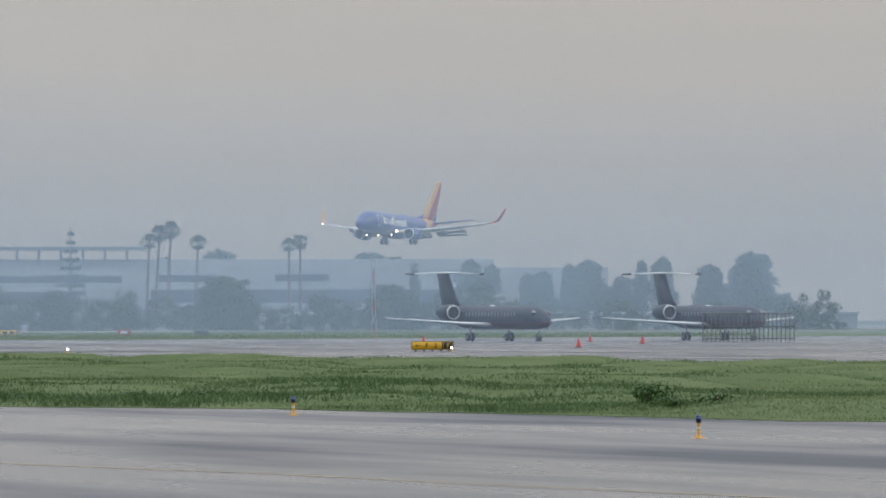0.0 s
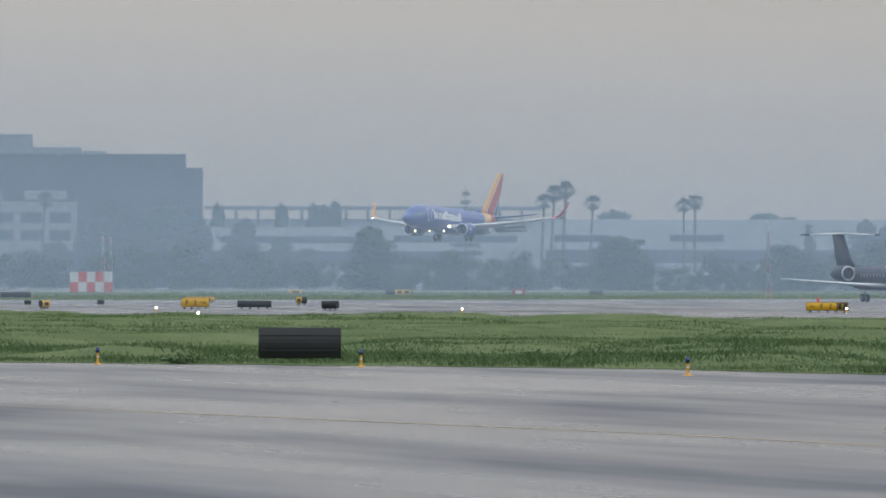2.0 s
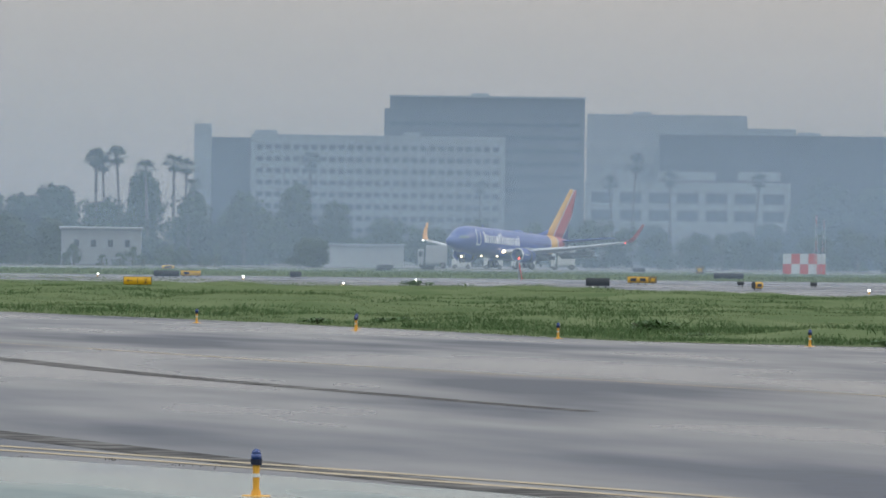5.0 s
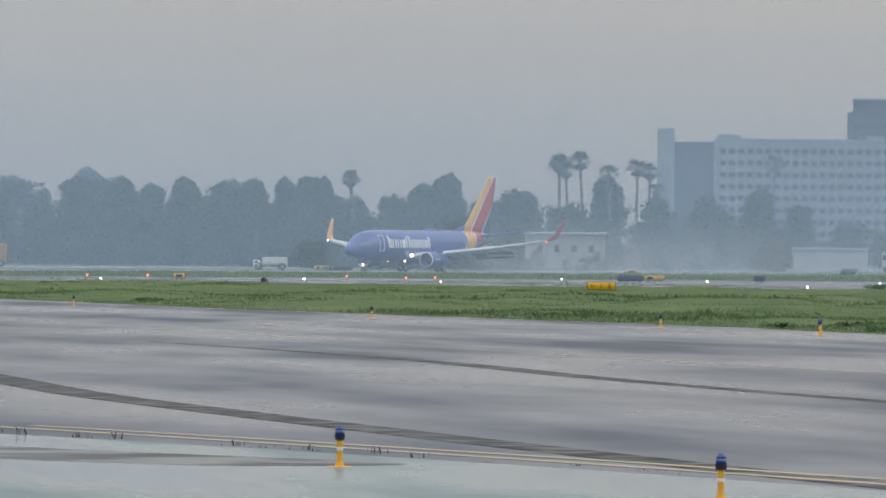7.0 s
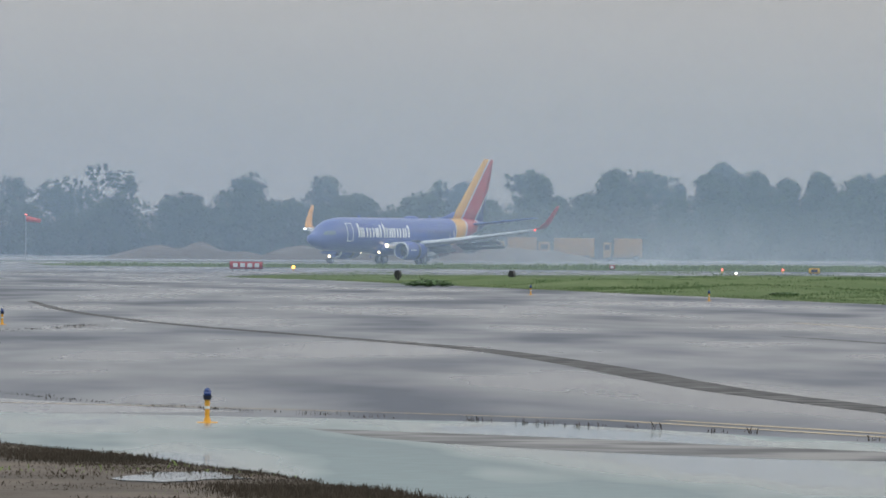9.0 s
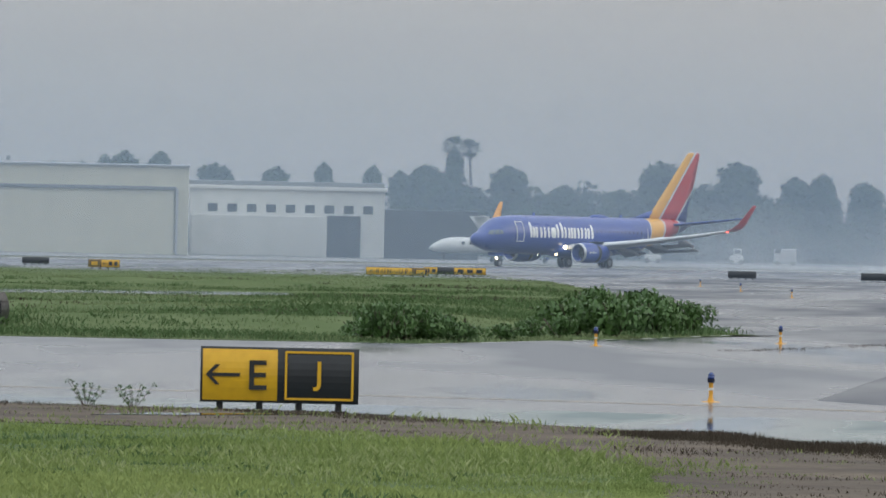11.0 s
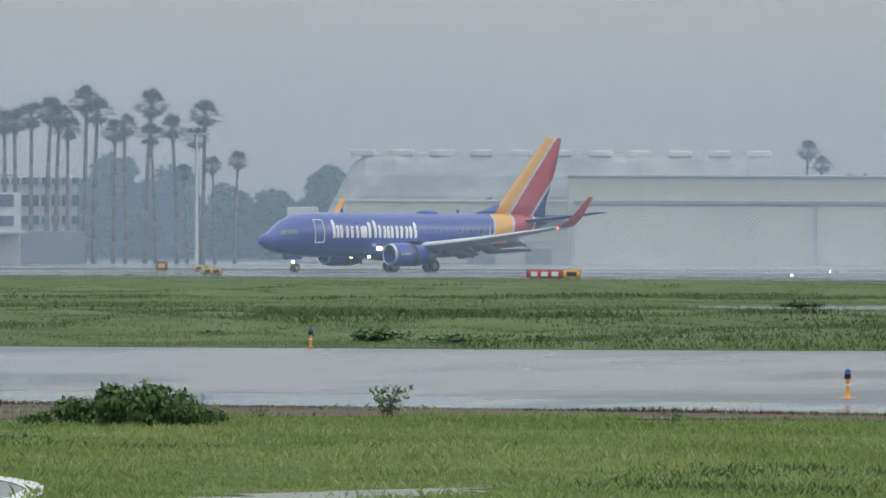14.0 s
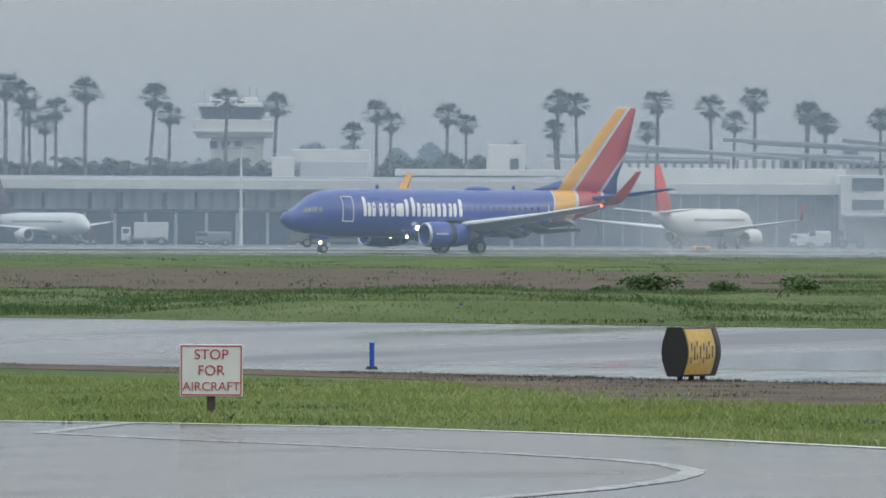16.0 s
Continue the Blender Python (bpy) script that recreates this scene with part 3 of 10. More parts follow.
def airliner():
    jet = thing("airliner", "royal-blue twin-engined airliner with yellow and red swept tail", "airliner")
    X = lambda d: NOSE + d + (0.4 if d > 10 else 0.0)
    # hull
    st = [(0.0, 2.72, 0.05, 0.05), (0.12, 2.73, 0.32, 0.30), (0.45, 2.76, 0.62, 0.60), (0.75, 2.70, 0.80, 0.70), (1.1, 2.73, 0.97, 0.84), (1.5, 2.80, 1.13, 1.02), (2.0, 2.93, 1.32, 1.30), (2.6, 3.09, 1.50, 1.55),
          (3.4, 3.22, 1.67, 1.78), (4.4, 3.28, 1.79, 1.88), (5.6, 3.3, 1.87, 1.98), (7.5, 3.3, 1.88, 2.0), (12, 3.3, 1.88, 2.0), (17, 3.3, 1.88, 2.0), (20.5, 3.3, 1.88, 2.0),
          (22.5, 3.38, 1.85, 1.92), (24.5, 3.58, 1.72, 1.72), (26.5, 3.85, 1.48, 1.45), (28.5, 4.15, 1.14, 1.13), (30.2, 4.38, 0.78, 0.82), (31.5, 4.52, 0.46, 0.52), (32.2, 4.6, 0.22, 0.26), (32.4, 4.62, 0.08, 0.1)]
    bm = bmesh.new()
    loft(bm, [ring(X(x), z, ry, rz) for x, z, ry, rz in st])
    hull = part("fuselage", bm, M["livery"], jet, smooth=True)
    bm = bmesh.new()
    loft(bm, [ring(X(x), z, ry, rz, 20) for x, z, ry, rz in ((10.2, 2.2, 0.4, 0.3), (11.4, 1.85, 1.5, 0.62), (13, 1.75, 1.9, 0.75), (17, 1.75, 1.9, 0.75), (19, 1.9, 1.5, 0.6), (20.4, 2.2, 0.4, 0.3))])
    part("belly_fairing", bm, M["blue"], jet, smooth=True)
    bm = bmesh.new()
    loft(bm, [ring(X(x), 5.28, ry, rz, 14) for x, ry, rz in ((17.2, 0.05, 0.03), (17.6, 0.32, 0.2), (18.3, 0.42, 0.28), (19.3, 0.38, 0.25), (20.0, 0.05, 0.03))])
    part("antenna_dome", bm, M["blue"], jet, smooth=True)
    for d, zz, h in ((9.2, 5.3, 0.32), (22.0, 5.3, 0.3), (11.0, 1.02, -0.3)):
        bm = bmesh.new()
        box(bm, (0.3, 0.04, abs(h)), (X(d), 0, zz + h / 2), 0.01)
        part("antenna", bm, M["blue"], jet)
    # fin, rudder line and dorsal fillet
    bm = bmesh.new()
    fin = [(25.9, 6.3, 0.10, 5.0), (26.9, 5.3, 0.10, 6.2), (29.55, 3.75, 0.09, 9.2), (32.05, 2.0, 0.08, 12.05), (32.3, 1.55, 0.05, 12.25)]
    loft(bm, [[(X(x), dz, z) for x, dz in foil(le, c, th)] for le, c, th, z in fin])
    part("fin", bm, M["livery"], jet, smooth=True)
    bm = bmesh.new()
    loft(bm, [[(X(x), dz, z) for x, dz in foil(le, c, th)] for le, c, th, z in ((22.6, 5.6, 0.05, 5.05), (24.6, 3.5, 0.05, 5.5), (26.4, 1.8, 0.06, 6.05))])
    part("dorsal_fin", bm, M["blue"], jet, smooth=True)
    bm = bmesh.new()
    loft(bm, [ring(X(x), 4.62, r, r, 12) for x, r in ((32.2, 0.2), (32.75, 0.14))])
    part("exhaust_pipe", bm, M["steel"], jet)
    for side in (-1, 1):
        # wing with raised tip
        dih = lambda y: 2.0 + 0.105 * (y - 1.6) + 0.0022 * (y - 1.6) ** 2
        bm = bmesh.new()
        secs = [(11.2, 8.6, 0.12, 1.0), (12.4, 7.5, 0.125, 2.2), (14.1, 5.6, 0.12, 5.2), (17.1, 3.4, 0.11, 11.0), (19.9, 1.75, 0.10, 16.6)]
        blade(bm, [(X(le), c, th, side * y, dih(y)) for le, c, th, y in secs])
        wing = part("wing", bm, M["wing"], jet, "pale grey wing", smooth=True)
        bm = bmesh.new()
        blade(bm, [(X(le), c, 0.09, side * y, z) for le, c, y, z in ((19.9, 1.75, 16.6, dih(16.6)), (20.35, 1.5, 17.05, 4.32), (20.9, 1.25, 17.4, 4.85), (22.0, 0.8, 17.75, 6.1), (22.6, 0.5, 17.9, 6.75))])
        winglet = part("winglet", bm, (M["red"] if side < 0 else M["orange"]), jet, "red-orange upturned wing tip", smooth=True)
        # leading-edge slats drooped for landing
        for (y0, y1, l0, l1) in ((6.0, 10.6, 14.5, 16.9), (10.8, 15.8, 17.0, 19.5), (2.6, 4.3, 12.6, 13.55)):
            bm = bmesh.new()
            blade(bm, [(X(l0) - 0.45, 0.8, 0.16, side * y0, dih(y0) - 0.12), (X(l1) - 0.38, 0.6, 0.16, side * y1, dih(y1) - 0.1)])
            part("slat", bm, M["slat"], wing, smooth=True)
        # flaps, lowered in two slotted panels
        for (y0, y1, t0, t1) in ((2.0, 5.0, 19.75, 19.75), (6.0, 11.4, 19.75, 20.6)):
            for drop, back, c in ((0.16, -0.15, 1.25), (0.52, 0.8, 0.7)):
                bm = bmesh.new()
                blade(bm, [(0, c, 0.10, side * y0, 0.0), (0 + (t1 - t0), c * 0.72, 0.10, side * y1, dih(y1) - dih(y0))])
                turn = Matrix.Translation((X(t0) - 0.5 + back, 0, dih(y0) - drop)) @ pose(0, 0, 0, 0, 20 if drop < 0.5 else 32, 0)
                part("flap", bm, M["flap"], wing, at=turn, smooth=True)
        for y, le, ln in ((4.0, 17.2, 3.6), (7.9, 18.0, 3.3), (10.9, 18.8, 2.7)):
            bm = bmesh.new()
            loft(bm, [[(X(le) + ln * u, side * y + r * math.cos(k * math.pi / 5), dih(y) - 0.32 - drop + 1.3 * r * math.sin(k * math.pi / 5)) for k in range(10)]
                      for u, r, drop in ((0.0, 0.02, 0), (0.2, 0.17, 0.02), (0.6, 0.2, 0.12), (0.85, 0.14, 0.42), (1.0, 0.02, 0.7))])
            part("flap_fairing", bm, M["flap"], wing, smooth=True)
        # spoilers standing up behind the wing's thickest part
        for y0, y1, le in ((6.2, 8.0, 17.7), (8.2, 9.8, 18.15)):
            bm = bmesh.new()
            box(bm, (0.75, y1 - y0, 0.04), (0.37, side * (y0 + y1) / 2, 0.0), 0.01)
            part("spoiler", bm, M["flap"], wing, at=Matrix.Translation((X(le), 0, dih((y0 + y1) / 2) + 0.3)) @ pose(0, 0, 0, 0, -10, 0))
        bm = bmesh.new()
        bmesh.ops.create_icosphere(bm, subdivisions=1, radius=0.12, matrix=Matrix.Translation((X(20.0), side * 16.75, 3.98)))
        part("wingtip_light", bm, M["lamp_red"] if side < 0 else M["lamp_white"], wing)
        # tailplane
        bm = bmesh.new()
        blade(bm, [(X(28.6), 3.9, 0.09, side * 0.4, 4.6), (X(29.5), 3.2, 0.09, side * 1.4, 4.72), (X(32.3), 1.3, 0.08, side * 7.17, 5.42)])
        part("tailplane", bm, (M["blue"], ), jet, smooth=True)
        # engine
        ex, ey, ez = X(10.4), side * 4.83, 1.52
        bm = bmesh.new()
        prof = [(0.95, 0.72), (0.35, 0.78), (0.06, 0.86), (0.0, 0.93), (0.08, 1.0), (0.5, 1.08), (1.3, 1.12), (2.05, 1.1)]
        loft(bm, [[(ex + d, ey + 1.0 * r * math.cos(2 * math.pi * i / 26), ez + r * math.sin(2 * math.pi * i / 26) * (0.90 if math.sin(2 * math.pi * i / 26) < 0 else 1)) for i in range(26)] for d, r in prof], cap=False)
        eng = part("engine", bm, M["blue"], jet, "blue engine nacelle with bare metal lip", smooth=True)
        bm = bmesh.new()
        loft(bm, [[(ex + d, ey + r * math.cos(2 * math.pi * i / 26), ez + r * math.sin(2 * math.pi * i / 26) * (0.90 if math.sin(2 * math.pi * i / 26) < 0 else 1)) for i in range(26)] for d, r in ((0.3, 0.80), (0.05, 0.87), (-0.02, 0.94), (0.06, 1.005), (0.22, 1.045))], cap=False)
        part("intake_lip", bm, M["slat"], eng, smooth=True)
        bm = bmesh.new()
        rod(bm, (ex + 0.9, ey, ez), (ex + 1.0, ey, ez), 0.76, sides=26)
        rod(bm, (ex + 0.55, ey, ez), (ex + 0.9, ey, ez), 0.02, 0.24, sides=12)
        part("fan", bm, M["black"], eng)
        bm = bmesh.new()
        loft(bm, [[(ex + d, ey + r * math.cos(2 * math.pi * i / 26), ez + r * math.sin(2 * math.pi * i / 26) * 0.94) for i in range(26)] for d, r in ((2.04, 1.0), (2.5, 1.0))], cap=False)
        part("reverser_grid", bm, M["black"], eng)
        bm = bmesh.new()
        loft(bm, [[(ex + d, ey + r * math.cos(2 * math.pi * i / 26), ez + r * math.sin(2 * math.pi * i / 26) * 0.94) for i in range(26)] for d, r in ((2.48, 1.1), (3.2, 1.02), (3.9, 0.84), (4.0, 0.8), (3.95, 0.76), (3.4, 0.7))], cap=False)
        part("reverser_sleeve", bm, M["blue"], eng, smooth=True)
        bm = bmesh.new()
        loft(bm, [[(ex + d, ey + r * math.cos(2 * math.pi * i / 16), ez + r * math.sin(2 * math.pi * i / 16)) for i in range(16)] for d, r in ((3.2, 0.6), (4.6, 0.42), (5.2, 0.1))])
        part("exhaust_cone", bm, M["steel"], eng, smooth=True)
        bm = bmesh.new()
        blade(bm, [(ex + 1.0, 4.6, 0.06, ey, 2.2), (ex + 1.6, 4.0, 0.06, ey, 2.62)])
        bmesh.ops.rotate(bm, cent=(ex, ey, 2.3), matrix=Matrix.Rotation(0, 3, "X"), verts=bm.verts[:])
        part("pylon", bm, M["wing"], eng)
        for k in range(6):
            # plain marks in place of the small lettering on the nacelle
            a = radians(180 + side * -8 if side < 0 else -8)
            bm = bmesh.new()
            box(bm, (0.12, 0.02, 0.13 if k % 3 else 0.2), (ex + 0.62 + 0.19 * k, ey + side * 1.115, ez + 0.1), 0.004)
            part("mark", bm, M["white"], eng)
        # main gear
        bm = bmesh.new()
        rod(bm, (0, side * 2.86, 0.55), (0.1, side * 2.7, 2.2), 0.11, sides=10)
        rod(bm, (0, side * 2.8, 1.0), (0.2, side * 1.5, 1.7), 0.06)
        rod(bm, (0, side * 2.45, 0.56), (0, side * 3.27, 0.56), 0.08)
        gear = part("main_gear", bm, M["steel"], jet, smooth=True)
        bm = bmesh.new()
        box(bm, (0.9, 0.05, 1.1), (0.05, side * 3.05, 1.5), 0.02)
        part("gear_door", bm, M["blue"], gear)
        for dy in (-0.43, 0.43):
            wheel(gear, "wheel", (0, side * (2.86 + dy), 0.57), 0.57, 0.40)
        # lights in the wing root
        bm = bmesh.new()
        bmesh.ops.create_icosphere(bm, subdivisions=2, radius=0.21, matrix=Matrix.Translation((X(11.55), side * 1.95, 2.1)))
        part("landing_light", bm, M["lamp_big"], jet)
        bm = bmesh.new()
        bmesh.ops.create_icosphere(bm, subdivisions=2, radius=0.12, matrix=Matrix.Translation((X(10.9), side * 1.3, 1.35)))
        part("turnoff_light", bm, M["lamp_warm"], jet)
        # door outline, cabin windows, cockpit panes
        skin = lambda z, off: 1.88 * math.sqrt(max(0.0, 1 - ((z - 3.3) / 2.0) ** 2)) + off
        for x0, x1, z0, z1, nm in ((4.85, 5.85, 2.62, 4.62, "door_outline"), (23.6, 24.4, 2.9, 4.6, "door_outline")):
            bm = bmesh.new()
            narrow = 1.0 if x0 < 10 else 0.93
            for xa, za, xb, zb in ((x0, z0, x0, z1), (x1, z0, x1, z1), (x0, z0, x1, z0), (x0, z1, x1, z1)):
                n = 6
                for i in range(n):
                    ua, ub = i / n, (i + 1) / n
                    pa = (X(xa + (xb - xa) * ua), za + (zb - za) * ua)
                    pb = (X(xa + (xb - xa) * ub), za + (zb - za) * ub)
                    rod(bm, (pa[0], side * skin(pa[1], -0.005) * narrow, pa[1]), (pb[0], side * skin(pb[1], -0.005) * narrow, pb[1]), 0.045, sides=5)
            part(nm, bm, M["white"], jet, "thin white door outline")
        for k in range(27):
            d = 7.2 + 0.62 * k
            if 15.2 < d < 15.5:
                continue
            bm = bmesh.new()
            r = bmesh.ops.create_icosphere(bm, subdivisions=1, radius=1.0)
            bmesh.ops.transform(bm, matrix=Matrix.Translation((X(d), side * skin(3.72, -0.03), 3.72)) @ Matrix.Diagonal((0.13, 0.05, 0.19, 1)), verts=r["verts"])
            part("cabin_window", bm, M["glass"], jet)
        for pts in (((1.40, 3.26), (1.98, 3.27), (2.2, 3.74), (1.75, 3.66)), ((2.06, 3.27), (2.56, 3.29), (2.66, 3.78), (2.3, 3.76)), ((2.64, 3.3), (3.08, 3.38), (3.0, 3.72), (2.76, 3.78))):
            bm = bmesh.new()
            rows = []
            for i in range(6):
                u, line, back = i / 5, [], []
                for k in range(6):
                    w = k / 5
                    x = (pts[0][0] * (1 - w) + pts[1][0] * w) * (1 - u) + (pts[3][0] * (1 - w) + pts[2][0] * w) * u
                    z = (pts[0][1] * (1 - w) + pts[1][1] * w) * (1 - u) + (pts[3][1] * (1 - w) + pts[2][1] * w) * u
                    n = max(q for q in range(len(st) - 1) if st[q][0] <= x)
                    f = (x - st[n][0]) / (st[n + 1][0] - st[n][0])
                    zc, ry, rz = (st[n][q] + (st[n + 1][q] - st[n][q]) * f for q in (1, 2, 3))
                    y = ry * math.sqrt(max(0.02, 1 - ((z - zc) / rz) ** 2))
                    line.append((X(x) - 0.015, side * (y + 0.02), z + 0.012))
                    back.append((X(x) + 0.05, side * (y - 0.08), z - 0.04))
                rows.append(line + back[::-1])
            loft(bm, rows)
            bmesh.ops.recalc_face_normals(bm, faces=bm.faces[:])
            part("cockpit_window", bm, M["windscreen"], jet, "cockpit pane with reflected sky put into its pale colour", smooth=True)
        # plain white bars in place of the name on the hull
        slots = ((6.8, 1.15, 1.62), (8.3, 0.85, 1.1), (9.45, 0.8, 1.1), (10.42, 0.42, 1.45), (11.05, 0.8, 1.6), (12.1, 1.15, 1.1), (13.5, 0.82, 1.1), (14.6, 0.75, 1.1), (15.6, 0.5, 1.45))
        strokes = [(d + k * (wd - 0.3) / max(1, n - 1), 0.3, hg if k == 0 else min(hg, 1.15)) for d, wd, hg in slots for n in (1 if wd < 0.6 else 3 if wd > 1.0 else 2,) for k in range(n)]
        for d, wd, hg in strokes:
            bm = bmesh.new()
            rows = []
            for i in range(13):
                z = 3.02 + hg * i / 12
                e = min(1.0, min(i, 12 - i) * hg / 12 / 0.28)
                pull = 0.28 * (1 - math.sqrt(1 - (1 - e) ** 2)) * min(1.0, wd)
                x0, x1 = d + pull, d + wd - pull
                rows.append([(X(x0), side * skin(z, 0.012), z), (X(x1), side * skin(z, 0.012), z), (X(x1), side * skin(z, -0.05), z), (X(x0), side * skin(z, -0.05), z)])
            loft(bm, rows)
            bmesh.ops.recalc_face_normals(bm, faces=bm.faces[:])
            part("white_mark", bm, M["white"], jet, "white painted bar")
    # nose gear
    bm = bmesh.new()
    rod(bm, (X(4.0), 0, 0.4), (X(3.9), 0, 1.7), 0.08, sides=10)
    rod(bm, (X(4.0), -0.25, 0.36), (X(4.0), 0.25, 0.36), 0.05)
    rod(bm, (X(3.9), 0, 0.8), (X(5.0), 0, 1.5), 0.05)
    gear = part("nose_gear", bm, M["steel"], jet, smooth=True)
    for dy in (-0.2, 0.2):
        wheel(gear, "wheel", (X(4.0), dy, 0.36), 0.36, 0.22)
    for dy in (-0.42, 0.42):
        bm = bmesh.new()
        box(bm, (1.5, 0.04, 0.35), (X(3.7), dy, 1.28), 0.02)
        part("gear_door", bm, M["blue"], gear)
    bm = bmesh.new()
    bmesh.ops.create_icosphere(bm, subdivisions=2, radius=0.13, matrix=Matrix.Translation((X(3.78), 0, 0.86)))
    part("taxi_light", bm, M["lamp_warm"], gear)
    return jet


jet = airliner()

# ---- signs, lights and markers beside the taxiways ----


def letters(text, size, parent, at, material, name="lettering", weight=0.01):
    """Text as a thin raised mesh, centred, in the plane of a sign's face."""
    cu = bpy.data.curves.new("lettering", "FONT")
    cu.body, cu.size, cu.extrude, cu.align_x, cu.align_y = text, size, 0.004, "CENTER", "CENTER"
    cu.offset = weight * size
    tmp = bpy.data.objects.new("lettering", cu)
    scene.collection.objects.link(tmp)
    me = bpy.data.meshes.new_from_object(tmp.evaluated_get(bpy.context.evaluated_depsgraph_get()))
    bpy.data.objects.remove(tmp)
    if len(text) == 1:
        # one sign letter: set it in the middle and to the common height of the capitals
        lo, hi = min(v.co.y for v in me.vertices), max(v.co.y for v in me.vertices)
        k = 0.68 * size / (hi - lo)
        for v in me.vertices:
            v.co.x, v.co.y = v.co.x * k, (v.co.y - (lo + hi) / 2) * k
    me.materials.clear()
    me.materials.append(material)
    ob = new(name, me)
    ob.parent, ob.matrix_basis = parent, at @ pose(0, 0, 0, 90, 0, 0)
    return ob


def facing(bearing, distance, turn=0.0, z=0.0):
    """A pose on the ground whose -y side looks at the tripod, turned by so many degrees."""
    p = polar(bearing, distance, z)
    return Matrix.Translation(p) @ pose(0, 0, 0, 0, 0, -bearing + turn)


def lens_box(w, h, d, z0, n=8):
    """A sign body with bulging front and back, as seen from its end a barrel shape."""
    bm = bmesh.new()
    prof = [(-d * (0.28 + 0.22 * math.cos(math.pi * (i / n - 0.5))), z0 + h * i / n) for i in range(n + 1)]
    prof += [(-y, z) for y, z in prof[::-1]]
    loft(bm, [[(x, y, z) for y, z in prof] for x in (-w / 2, w / 2)])
    bmesh.ops.recalc_face_normals(bm, faces=bm.faces[:])
    return bm


def panel_face(w, h, d, z0, off=0.006, n=8, inset=0.03):
    bm = bmesh.new()
    rows = []
    for i in range(n + 1):
        u = inset / h + (1 - 2 * inset / h) * i / n
        y = -d * (0.28 + 0.22 * math.cos(math.pi * (u - 0.5)))
        rows.append([(x, y - off, z0 + h * u) for x in (-w / 2 + inset, w / 2 - inset)] + [(x, y + 0.01, z0 + h * u) for x in (w / 2 - inset, -w / 2 + inset)])
    loft(bm, rows)
    bmesh.ops.recalc_face_normals(bm, faces=bm.faces[:])
    return bm


def arrow(h, material, parent, at, flip=1):
    bm = bmesh.new()
    s = h
    pts = [(-0.5 * s, 0), (-0.22 * s, 0.29 * s), (-0.09 * s, 0.29 * s), (-0.32 * s, 0.05 * s), (0.5 * s, 0.05 * s), (0.5 * s, -0.05 * s), (-0.32 * s, -0.05 * s), (-0.09 * s, -0.29 * s), (-0.22 * s, -0.29 * s)]
    pts = [(flip * x, y) for x, y in pts]
    if flip < 0:
        pts = pts[::-1]
    slab(bm, pts, -0.004, 0.004)
    bmesh.ops.triangulate(bm, faces=bm.faces[:])
    bmesh.ops.recalc_face_normals(bm, faces=bm.faces[:])
    return part("arrow", bm, material, parent, at=at @ pose(0, 0, 0, 90, 0, 0))


